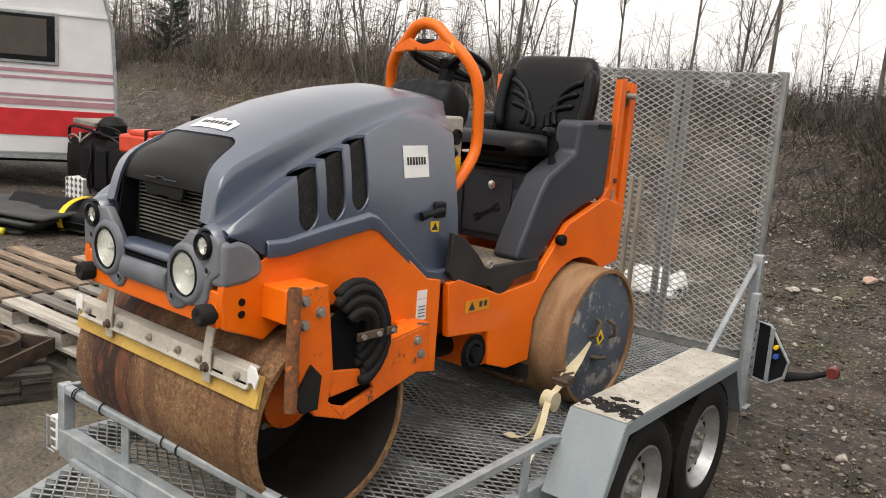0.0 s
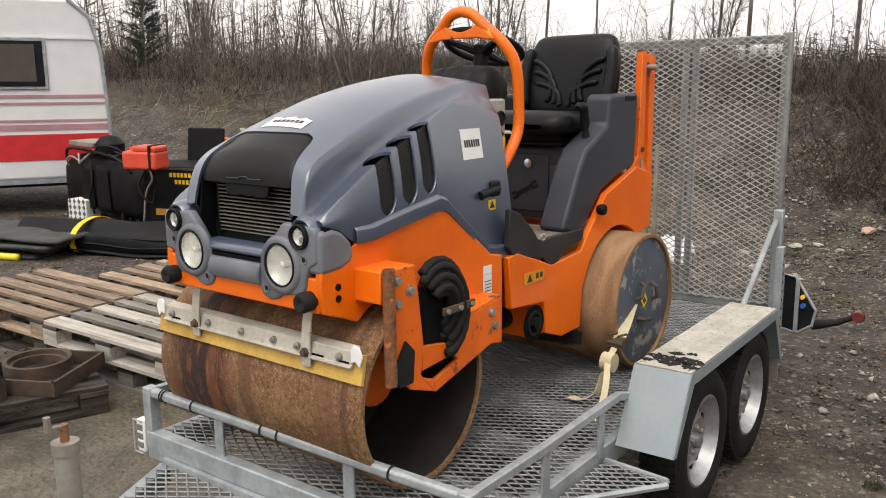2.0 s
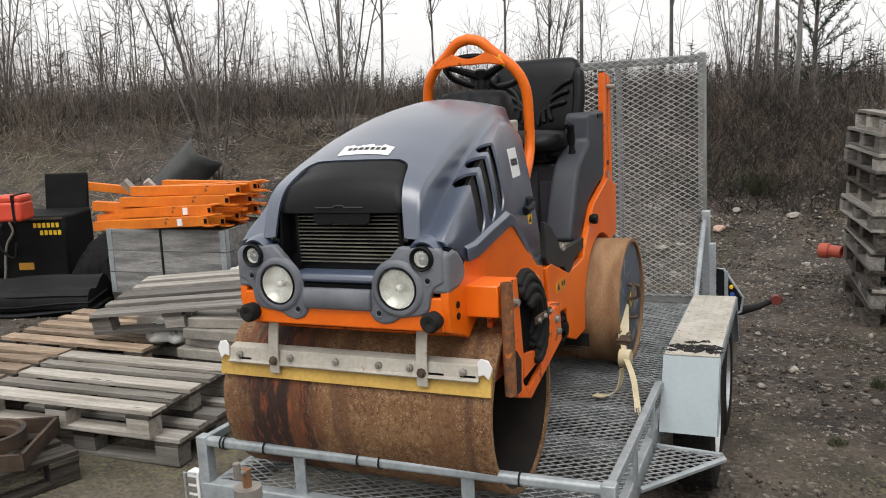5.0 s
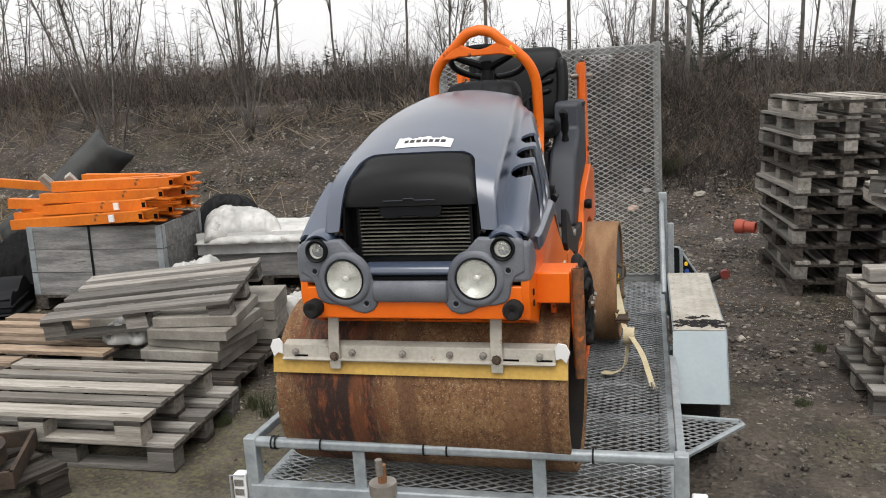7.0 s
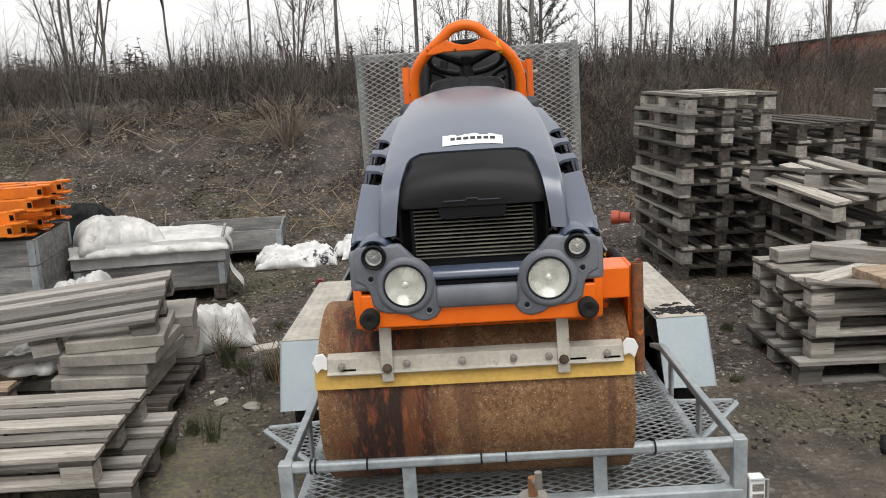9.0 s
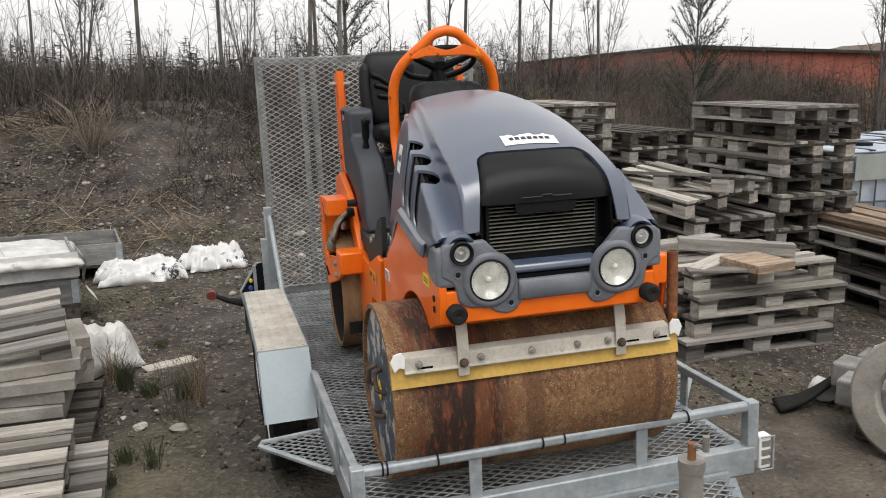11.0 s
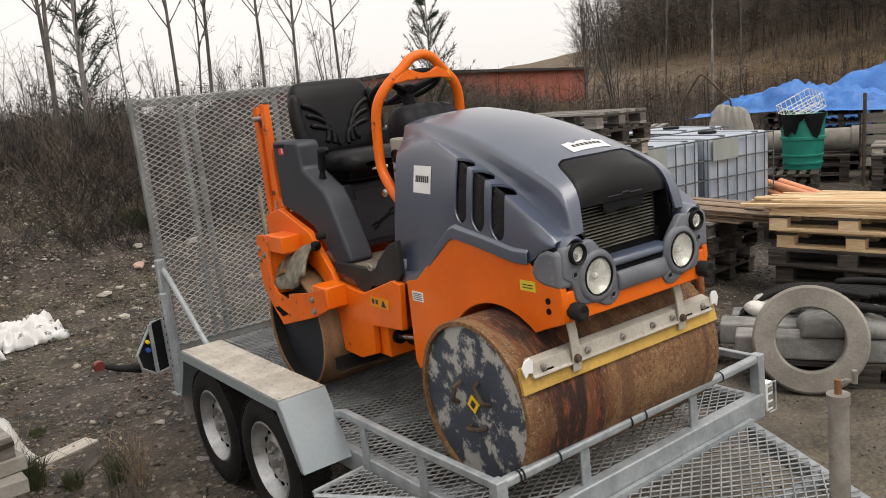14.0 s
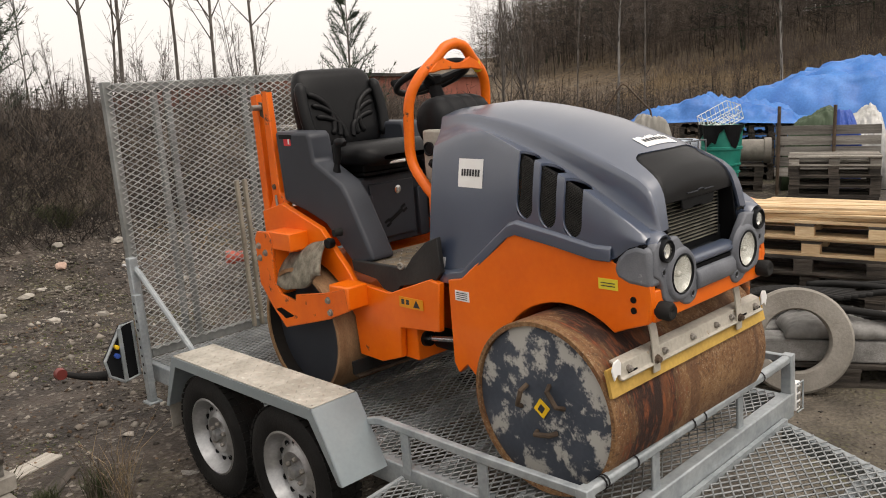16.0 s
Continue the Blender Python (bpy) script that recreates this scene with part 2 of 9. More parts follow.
# ---- builders ----
class Shape:
    """Collects points and faces; the shapes of one part."""

    def __init__(self):
        self.v, self.f = [], []

    def add(self, pts, faces, m=None):
        k = len(self.v)
        self.v += [tuple(m @ Vector(p)) if m else tuple(p) for p in pts]
        self.f += [tuple(i + k for i in f) for f in faces]
        return self

    def box(self, c, s, m=None):
        (x, y, z), (a, b, d) = c, (s[0] / 2, s[1] / 2, s[2] / 2)
        pts = [(x + i * a, y + j * b, z + k * d) for i in (-1, 1) for j in (-1, 1) for k in (-1, 1)]
        return self.add(pts, [(0, 1, 3, 2), (4, 6, 7, 5), (0, 4, 5, 1), (2, 3, 7, 6), (0, 2, 6, 4), (1, 5, 7, 3)], m)

    def prism(self, poly, axis, lo, hi, m=None):
        """A polygon drawn in the two other axes, in their order, pulled from lo to hi along axis."""
        n = len(poly)
        place = {"x": lambda p, d: (d, p[0], p[1]), "y": lambda p, d: (p[0], d, p[1]), "z": lambda p, d: (p[0], p[1], d)}[axis]
        pts = [place(p, lo) for p in poly] + [place(p, hi) for p in poly]
        faces = [tuple(range(n))[::-1], tuple(range(n, 2 * n))] + [(i, (i + 1) % n, n + (i + 1) % n, n + i) for i in range(n)]
        return self.add(pts, faces, m)

    def lathe(self, profile, axis="x", centre=(0, 0, 0), seg=32, m=None, closed=False):
        """profile: (along, radius) pairs turned round an axis through centre."""
        pts, faces, n = [], [], len(profile)
        for i in range(seg):
            a = 2 * math.pi * i / seg
            for d, r in profile:
                u, w = r * math.cos(a), r * math.sin(a)
                p = {"x": (d, u, w), "y": (w, d, u), "z": (u, w, d)}[axis]
                pts.append(tuple(p[k] + centre[k] for k in range(3)))
        for i in range(seg):
            j = (i + 1) % seg
            for k in range(n if closed else n - 1):
                q = (k + 1) % n
                faces.append((i * n + k, i * n + q, j * n + q, j * n + k))
        return self.add(pts, faces, m)

    def tube(self, path, r, seg=8, cap=True, m=None):
        path = [Vector(p) for p in path]
        pts, faces = [], []
        up = None
        for i, p in enumerate(path):
            d = ((path[min(i + 1, len(path) - 1)] - path[max(i - 1, 0)]).normalized())
            if up is None:
                up = d.orthogonal().normalized()
            up = (up - d * up.dot(d)).normalized()
            side = d.cross(up)
            rr = r[i] if isinstance(r, (list, tuple)) else r
            for k in range(seg):
                a = 2 * math.pi * (k + 0.5) / seg
                pts.append(p + rr * (math.cos(a) * up + math.sin(a) * side))
        for i in range(len(path) - 1):
            for k in range(seg):
                q = (k + 1) % seg
                faces.append((i * seg + k, i * seg + q, (i + 1) * seg + q, (i + 1) * seg + k))
        if cap:
            faces += [tuple(range(seg))[::-1], tuple(range(len(pts) - seg, len(pts)))]
        return self.add(pts, faces, m)

    def grid(self, rows, m=None, closed=False):
        """A sheet through rows of points."""
        n, pts = len(rows[0]), [p for row in rows for p in row]
        faces = []
        for i in range(len(rows) - 1):
            for k in range(n if closed else n - 1):
                q = (k + 1) % n
                faces.append((i * n + k, i * n + q, (i + 1) * n + q, (i + 1) * n + k))
        return self.add(pts, faces, m)


def smooth_path(knots, steps=6):
    """A Catmull-Rom curve through knots."""
    k = [Vector(p) for p in knots]
    k = [2 * k[0] - k[1]] + k + [2 * k[-1] - k[-2]]
    out = []
    for i in range(1, len(k) - 2):
        for s in range(steps):
            t = s / steps
            a, b, c, d = k[i - 1 : i + 3]
            out.append(0.5 * (2 * b + (c - a) * t + (2 * a - 5 * b + 4 * c - d) * t * t + (3 * b - a - 3 * c + d) * t**3))
    return out + [k[-2]]


def thing(name, m, label="", category="", group="", kind=""):
    ob = new(name)
    ob.empty_display_size = 0.1
    ob.matrix_world = m
    return tagged(ob, label, category, group, kind)


def mesh_of(name, shape, material, smooth=False):
    me = bpy.data.meshes.new(name)
    me.from_pydata([tuple(p) for p in shape.v], [], shape.f)
    me.materials.append(material)
    bm = bmesh.new()
    bm.from_mesh(me)
    bmesh.ops.recalc_face_normals(bm, faces=bm.faces)
    bm.to_mesh(me)
    bm.free()
    if smooth:
        me.shade_smooth()
        if smooth != "all":
            me.set_sharp_from_angle(angle=radians(30 if smooth == "crisp" else 40))
    return me


def part(name, shape, material, parent, label="", bevel=0.0, smooth=False, thick=0.0, seg=2, inward=False):
    """One mesh object under a thing or a part. bevel rounds its edges, thick gives a sheet its thickness."""
    ob = new(name, mesh_of(name, shape, material, smooth or bevel > 0))
    if parent is not None:
        ob.parent = parent
    if thick:
        s = ob.modifiers.new("thickness", "SOLIDIFY")
        s.thickness, s.offset = thick, -1 if inward else 0
    if bevel:
        b = ob.modifiers.new("edges", "BEVEL")
        b.width, b.segments, b.limit_method, b.angle_limit = bevel, seg, "ANGLE", radians(35)
        b.harden_normals = False
    return tagged(ob, label)


def sticks(p0, p1, r0, r1, sides=3):
    """Arrays of straight tapered sticks as points and faces."""
    p0, p1 = np.asarray(p0, float), np.asarray(p1, float)
    n = len(p0)
    d = p1 - p0
    d /= np.linalg.norm(d, axis=1)[:, None] + 1e-9
    ref = np.where(np.abs(d[:, 2:3]) > 0.9, [[1.0, 0, 0]], [[0, 0, 1.0]])
    u = np.cross(d, ref)
    u /= np.linalg.norm(u, axis=1)[:, None] + 1e-9
    w = np.cross(d, u)
    a = 2 * np.pi * (np.arange(sides) + 0.5) / sides
    ring = u[:, None] * np.cos(a)[None, :, None] + w[:, None] * np.sin(a)[None, :, None]
    r0, r1 = np.broadcast_to(r0, n)[:, None, None], np.broadcast_to(r1, n)[:, None, None]
    pts = np.concatenate([p0[:, None] + ring * r0, p1[:, None] + ring * r1], 1).reshape(-1, 3)
    k = np.arange(sides)
    quad = np.stack([k, (k + 1) % sides, sides + (k + 1) % sides, sides + k], 1)
    faces = (np.arange(n)[:, None, None] * 2 * sides + quad[None]).reshape(-1, 4)
    return pts, faces


def quick_mesh(name, pts, faces, material):
    """A mesh from arrays of points and four-cornered faces."""
    me = bpy.data.meshes.new(name)
    me.vertices.add(len(pts))
    me.vertices.foreach_set("co", np.asarray(pts, np.float32).ravel())
    me.loops.add(faces.size)
    me.loops.foreach_set("vertex_index", faces.astype(np.int32).ravel())
    me.polygons.add(len(faces))
    me.polygons.foreach_set("loop_start", np.arange(0, faces.size, faces.shape[1], dtype=np.int32))
    me.update()
    me.validate()
    me.materials.append(material)
    return me


# the trailer leans a little to one side; the machine stands on it
LEVEL = pose(0, 0, 0.165, -0.917, -1.89, 0.015)
TRAILER = LEVEL @ pose(0.104, -0.26, 0, 0, 0, 1.5)

# ---- ground, bank and hill ----
def ground_height(x, y):
    """Yard level near, a gravel bank behind it, a plateau, and a wooded hill to the east."""
    def rise(v, a, b):
        t = np.clip((v - a) / (b - a), 0, 1)
        return t * t * (3 - 2 * t)
    foot = 6.6 + np.clip(-x - 3, 0, 30) * -0.10 + np.clip(x - 2, 0, 40) * 0.75
    h = (1.42 - 0.50 * rise(x, 4, 10)) * rise(y - foot, -0.2, 4.6)
    far = np.hypot(x - 2, y)
    h = h + 7.0 * rise(x * 0.86 - 0.5 * (y - 12), 17, 50) * rise(x, 8, 30)
    h = h - 1.0 * rise(far, 40, 120) * (x < 15)
    h = h + 0.05 * np.exp(-((x - 1.0) ** 2 / 0.3 + (y - 1.4) ** 2 / 1.2)) + 0.012 * np.sin(1.7 * x + 0.6) * np.sin(2.1 * y)
    return h


def ground_material():
    m = bpy.data.materials.new("gravel_and_mud")
    m.use_nodes = True
    n, l = m.node_tree.nodes, m.node_tree.links
    bsdf = n["Principled BSDF"]
    tc = n.new("ShaderNodeTexCoord")

    def tex(kind, scale, **kw):
        t = n.new(kind)
        t.inputs["Scale"].default_value = scale
        for k, v in kw.items():
            t.inputs[k].default_value = v
        l.new(tc.outputs["Object"], t.inputs["Vector"])
        return t

    def mixc(f, a, b, kind="MIX"):
        x = n.new("ShaderNodeMix")
        x.data_type, x.blend_type = "RGBA", kind
        for s, v in ((x.inputs[0], f), (x.inputs[6], a), (x.inputs[7], b)):
            if isinstance(v, (int, float)):
                s.default_value = v
            elif isinstance(v, tuple):
                s.default_value = (*v, 1)
            else:
                l.new(v, s)
        return x.outputs[2]

    def span(src, a, b, c=0.0, d=1.0):
        r = n.new("ShaderNodeMapRange")
        for i, v in enumerate((a, b, c, d)):
            r.inputs[i + 1].default_value = v
        l.new(src, r.inputs[0])
        return r.outputs[0]

    big = tex("ShaderNodeTexNoise", 0.55, Detail=6.0)
    mid = tex("ShaderNodeTexNoise", 3.0, Detail=6.0)
    fine = tex("ShaderNodeTexNoise", 42.0, Detail=5.0)
    stone = tex("ShaderNodeTexVoronoi", 34.0)
    stone2 = tex("ShaderNodeTexVoronoi", 13.0)
    gravel = mixc(span(mid.outputs[0], 0.35, 0.65), (0.0175, 0.0128, 0.0098), (0.064, 0.049, 0.038))
    gravel = mixc(span(stone.outputs["Color"], 0.72, 0.95), gravel, (0.20, 0.178, 0.15))
    gravel = mixc(span(stone2.outputs["Color"], 0.93, 0.97), gravel, (0.33, 0.315, 0.29))
    mud = mixc(span(mid.outputs[0], 0.35, 0.65), (0.052, 0.043, 0.032), (0.128, 0.108, 0.082))
    sep = n.new("ShaderNodeSeparateXYZ")
    l.new(tc.outputs["Object"], sep.inputs[0])
    # wheel-worn mud towards the front of the yard, wandering at its edge
    wander = n.new("ShaderNodeMath")
    wander.operation = "MULTIPLY_ADD"
    wander.inputs[1].default_value, wander.inputs[2].default_value = -5.0, 2.5
    l.new(big.outputs[0], wander.inputs[0])
    edge = n.new("ShaderNodeMath")
    edge.operation = "ADD"
    l.new(sep.outputs[1], edge.inputs[0])
    l.new(wander.outputs[0], edge.inputs[1])
    col = mixc(span(edge.outputs[0], 0.2, 2.2), mud, gravel)
    mossy = n.new("ShaderNodeMath")
    mossy.operation = "MULTIPLY"
    l.new(span(big.outputs[0], 0.50, 0.62), mossy.inputs[0])
    l.new(span(fine.outputs[0], 0.5, 0.62, 0.0, 0.7), mossy.inputs[1])
    col = mixc(mossy.outputs[0], col, (0.10, 0.105, 0.042))
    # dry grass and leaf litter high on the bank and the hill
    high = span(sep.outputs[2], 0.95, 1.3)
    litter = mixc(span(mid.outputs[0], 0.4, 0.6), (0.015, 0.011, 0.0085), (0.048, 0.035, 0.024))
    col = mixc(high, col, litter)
    col = mixc(span(sep.outputs[0], 15.0, 21.0), col, mixc(span(mid.outputs[0], 0.35, 0.65), (0.065, 0.046, 0.028), (0.150, 0.106, 0.060)))
    col = mixc(0.7, col, fine.outputs[0], "OVERLAY")
    l.new(col, bsdf.inputs["Base Color"])
    l.new(span(big.outputs[0], 0.35, 0.6, 0.65, 0.95), bsdf.inputs["Roughness"])
    bp = n.new("ShaderNodeBump")
    bp.inputs["Strength"].default_value, bp.inputs["Distance"].default_value = 0.7, 0.02
    h = n.new("ShaderNodeMath")
    h.operation = "ADD"
    l.new(fine.outputs[0], h.inputs[0])
    l.new(stone.outputs["Distance"], h.inputs[1])
    l.new(h.outputs[0], bp.inputs["Height"])
    l.new(bp.outputs[0], bsdf.inputs["Normal"])
    return m


def axis_points(near, step, far, n):
    a = np.arange(-near, near + step / 2, step)
    b = near + (far - near) * (np.linspace(0, 1, n)[1:]) ** 2.2
    return np.concatenate([-b[::-1], a, b])


gx, gy = axis_points(14, 0.2, 1500, 40), axis_points(14, 0.2, 1500, 40) + 3
GX, GY = np.meshgrid(gx, gy, indexing="ij")
GZ = ground_height(GX, GY)
lumps = np.array([[noise.noise((x * 1.3, y * 1.3, 0.0)) + 0.6 * noise.noise((x * 4, y * 4, 5.0)) for y in gy] for x in gx])
GZ = GZ + lumps * (0.012 + 0.12 * np.clip(GZ, 0, 1))
i, j = np.meshgrid(np.arange(len(gx) - 1), np.arange(len(gy) - 1), indexing="ij")
w = len(gy)
gf = np.stack([i * w + j, (i + 1) * w + j, (i + 1) * w + j + 1, i * w + j + 1], -1).reshape(-1, 4)
ground_mesh = quick_mesh("ground", np.stack([GX, GY, GZ], -1).reshape(-1, 3), gf, ground_material())
ground_mesh.shade_smooth()
tagged(new("ground", ground_mesh), "dark wet gravel yard with mud and a rising bank", "ground", kind="structure")

# ---- trailer: x across, y from the front rail to the tailgate, z from the machine's level ----
def expanded_metal(x0, x1, y0, y1, long, short, r, inside=None, along_x=True):
    """The strands of an expanded-metal sheet in the plane z = 0."""
    nx, ny = int(round((x1 - x0) / (long / 2))), int(round((y1 - y0) / (short / 2)))
    dx, dy = (x1 - x0) / nx, (y1 - y0) / ny
    a, b = [], []
    for q in range(ny):
        for p in range(nx):
            ends = ((p, q), (p + 1, q + 1)) if (p + q) % 2 == 0 else ((p + 1, q), (p, q + 1))
            (px, py), (qx, qy) = ends
            one, two = (x0 + px * dx, y0 + py * dy, 0), (x0 + qx * dx, y0 + qy * dy, 0)
            if inside and not inside((one[0] + two[0]) / 2, (one[1] + two[1]) / 2):
                continue
            a.append(one), b.append(two)
    return np.array(a), np.array(b)


def mesh_sheet(name, ends, r, m, parent, label="", metal=None):
    a, b = ends
    pts, faces = sticks(a, b, r, r, 4)
    pts = np.array([tuple(m @ Vector(p)) for p in pts])
    ob = new(name, quick_mesh(name, pts, faces, metal or GALVMESH))
    ob.parent = parent
    return tagged(ob, label, kind="stuff")


DECK, RAIL_Z, HALF, LONG = 0.318, 0.47, 0.735, 3.08
trailer = thing("trailer", TRAILER, "galvanised twin-axle plant trailer with mesh deck, raised mesh tailgate and drawbar", "trailer")
# frame beams
for x in (-HALF + 0.03, HALF - 0.03):
    part("side_beam", Shape().box((x, LONG / 2, DECK - 0.06), (0.06, LONG, 0.10)), GALV, trailer, bevel=0.006)
part("front_beam", Shape().box((0, 0.0, DECK - 0.055), (2 * HALF + 0.02, 0.05, 0.11)), GALV, trailer, bevel=0.006)
part("rear_beam", Shape().box((0, LONG - 0.03, DECK - 0.06), (2 * HALF - 0.122, 0.06, 0.10)), GALV, trailer, bevel=0.006)
for y in (0.35, 0.75, 1.15, 1.55, 1.95, 2.35, 2.75):
    part("cross_member", Shape().box((0, y, DECK - 0.05), (2 * HALF - 0.122, 0.05, 0.07)), GALV, trailer, bevel=0.005)
mesh_sheet("deck_mesh", expanded_metal(-HALF + 0.03, HALF - 0.03, 0.03, LONG, 0.066, 0.038, 0.003), 0.0036, pose(0, 0, DECK - 0.004), trailer, "expanded-metal deck, worn and dusty")
# rail round the front
part("front_rail", Shape().box((0, 0, RAIL_Z), (2 * HALF + 0.036, 0.036, 0.034)), GALV, trailer, "galvanised bar rail with wire ties", bevel=0.010, seg=3)
for x in (-HALF, -0.335, 0.287, HALF):
    s = Shape().box((x, 0.0, (DECK + RAIL_Z) / 2 - 0.02), (0.045, 0.012, RAIL_Z - DECK + 0.06))
    if abs(x) == HALF:
        s = Shape().box((x, 0, (DECK + RAIL_Z) / 2 - 0.02), (0.045, 0.045, RAIL_Z - DECK + 0.08))
    part("rail_post", s, GALV, trailer, bevel=0.004)
for side in (-1, 1):
    x = side * HALF
    part("side_rail", Shape().prism([(0.02, RAIL_Z - 0.016), (0.42, RAIL_Z - 0.022), (0.97, RAIL_Z - 0.016), (1.16, RAIL_Z - 0.06), (1.16, RAIL_Z - 0.04), (0.975, RAIL_Z + 0.014), (0.42, RAIL_Z + 0.009), (0.02, RAIL_Z + 0.014)], "x", x - 0.014, x + 0.014), GALV, trailer, bevel=0.004)
    for y in (0.435, 0.835):
        part("rail_post", Shape().box((x, y, (DECK + RAIL_Z) / 2 - 0.02), (0.012, 0.045, RAIL_Z - DECK + 0.04)), GALV, trailer, bevel=0.003)
    part("rear_post", Shape().box((x, LONG - 0.02, 0.55), (0.05, 0.05, 0.74)), GALV, trailer, bevel=0.006)
for k, x in enumerate((-0.655, -0.64, -0.47, -0.10, -0.02, 0.46)):
    part("wire_tie", Shape().lathe([(x, 0.0225), (x, 0.0245), (x + 0.006, 0.0245), (x + 0.006, 0.0225)], "x", (0, 0, RAIL_Z), 12), BLACK, trailer)

# mudguards, wheels
WHEEL_Y, WHEEL_Z, TYRE_R = (1.37, 2.0), 0.20, 0.292
for side in (-1, 1):
    xi, xo = side * (HALF + 0.005), side * 0.965
    f0, f1, b1, b0, top, low = 0.95, 1.10, 2.23, 2.36, 0.56, 0.285
    guard = Shape()
    poly = [(f0, low), (f1, top), (b1, top), (b0, low)]
    inner = [(f0 + 0.012, low), (f1 + 0.006, top - 0.008), (b1 - 0.006, top - 0.008), (b0 - 0.012, low)]
    for k in range(3):
        (a, b), (c, d) = (poly[k], poly[k + 1]), (inner[k], inner[k + 1])
        guard.add([(xi, *a), (xo, *a), (xo, *b), (xi, *b), (xi, *c), (xo, *c), (xo, *d), (xi, *d)],
                  [(0, 1, 2, 3), (7, 6, 5, 4), (0, 4, 5, 1), (1, 5, 6, 2), (2, 6, 7, 3), (3, 7, 4, 0)])
    mg = part("mudguard", guard, GALVBLUE, trailer, "bluish galvanised box mudguard", smooth=True)
    lip = 0.045
    part("lip", Shape().prism([(f0, low), (f1, top), (b1, top), (b0, low), (b0 - 0.025, low), (b1 - 0.025, top - lip), (f1 + 0.025, top - lip), (f0 + 0.025, low)], "x", xo - side * 0.004, xo + side * 0.001), GALVBLUE, mg)
    part("checker_plate", Shape().box(((xi + xo) / 2, (f1 + b1) / 2, top + 0.003), (abs(xo - xi) - 0.01, b1 - f1 - 0.01, 0.006)), PLATE, mg, "dusty checker plate, paint scraped at one end", bevel=0.002)
    studs = Shape()
    for iy in range(26):
        for ix in range(5):
            cx, cy = min(xi, xo) + 0.03 + 0.042 * ix, f1 + 0.03 + 0.0425 * iy
            t = pose(cx, cy, top + 0.0065, 0, 0, 45 if (ix + iy) % 2 else -45)
            studs.add([(-0.016, 0, 0), (0, -0.006, 0), (0.016, 0, 0), (0, 0.006, 0), (0, 0, 0.0042)], [(0, 1, 4), (1, 2, 4), (2, 3, 4), (3, 0, 4)], t)
    tagged(part("tread_pattern", studs, PLATE, mg), kind="stuff")
    for iy in range(4):
        for x in (xi + side * 0.02, xo - side * 0.02):
            part("rivet", Shape().lathe([(0.009, 0.0), (0.008, 0.004), (0.006, 0.006)], "z", (x, f1 + 0.02 + iy * 0.36, top), 8), STEEL, mg)
    if side > 0:
        rq = random.Random(8)
        for cx_, cy_, ra in ((0.5, 0.09, 0.062), (0.24, 0.12, 0.04), (0.74, 0.12, 0.05), (0.86, 0.055, 0.028), (0.42, 0.19, 0.026), (0.12, 0.06, 0.02), (0.66, 0.21, 0.02)):
            part("bare_patch", Shape().prism([(xi + (xo - xi) * cx_ + ra * (1.1 + 0.2 * rq.random()) * math.cos(radians(a)) * rq.uniform(0.55, 1.15), f1 + cy_ + ra * math.sin(radians(a)) * rq.uniform(0.45, 1.1)) for a in range(0, 360, 15)], "z", top + 0.007, top + 0.009), RUBBER, mg, "tarry dark patch")
    part("mud_flap", Shape().box(((xi + xo) / 2, b0 + 0.0, low - 0.06), (0.2, 0.008, 0.12)), STEEL, mg)
    for y in WHEEL_Y:
        cx = side * 0.855
        wheel = new("wheel")
        wheel.parent = trailer
        wheel.location = (cx, y, WHEEL_Z)
        out = side
        W, R = 0.082, TYRE_R
        prof = [(-W * 0.9, 0.185), (-W, 0.20), (-W * 1.05, 0.235), (-W * 0.98, 0.27), (-W * 0.82, R - 0.004), (-W * 0.5, R), (0, R + 0.002), (W * 0.5, R), (W * 0.82, R - 0.004), (W * 0.98, 0.27), (W * 1.05, 0.235), (W, 0.20), (W * 0.9, 0.185)]
        tyre = part("tyre", Shape().lathe(prof, "x", seg=48), RUBBER, wheel, "worn black road tyre", smooth=True)
        tread = Shape()
        for k in range(48):
            a = 360 * k / 48
            for x, w2 in ((-0.058, 0.03), (-0.02, 0.026), (0.02, 0.026), (0.058, 0.03)):
                tread.box((x, 0, R + 0.001), (w2, 0.026, 0.008), pose(0, 0, 0, a + (3.5 if x > 0 else 0)))
        part("tread", tread, RUBBER, tyre)
        o = out
        rim = [(o * 0.055, 0.185), (o * 0.075, 0.187), (o * 0.078, 0.178), (o * 0.06, 0.170), (o * 0.035, 0.158), (o * 0.012, 0.150), (o * 0.02, 0.128), (o * 0.036, 0.105), (o * 0.046, 0.085), (o * 0.04, 0.07), (o * 0.03, 0.055), (o * 0.034, 0.035), (o * 0.034, 0.0)]
        rm = part("rim", Shape().lathe(rim, "x", seg=48), RIM, wheel, "silver steel rim with round holes", smooth=True)
        part("rim_back", Shape().lathe([(-o * 0.03, 0.185), (-o * 0.03, 0.0)], "x", seg=32), BLACK, wheel)
        for k in range(12):
            a = 2 * math.pi * k / 12
            c = (o * 0.0275, 0.121 * math.cos(a), 0.121 * math.sin(a))
            part("vent_hole", Shape().lathe([(-0.004, 0.013), (0.003, 0.013), (0.003, 0.0)], "x", (c[0] + o * 0.001, c[1], c[2]), 10), BLACK, rm)
        for k in range(5):
            a = 2 * math.pi * (k + 0.3) / 5
            part("wheel_bolt", Shape().lathe([(0, 0.011), (o * 0.014, 0.011), (o * 0.018, 0.006), (o * 0.018, 0)], "x", (o * 0.036, 0.052 * math.cos(a), 0.052 * math.sin(a)), 6), STEEL, rm)
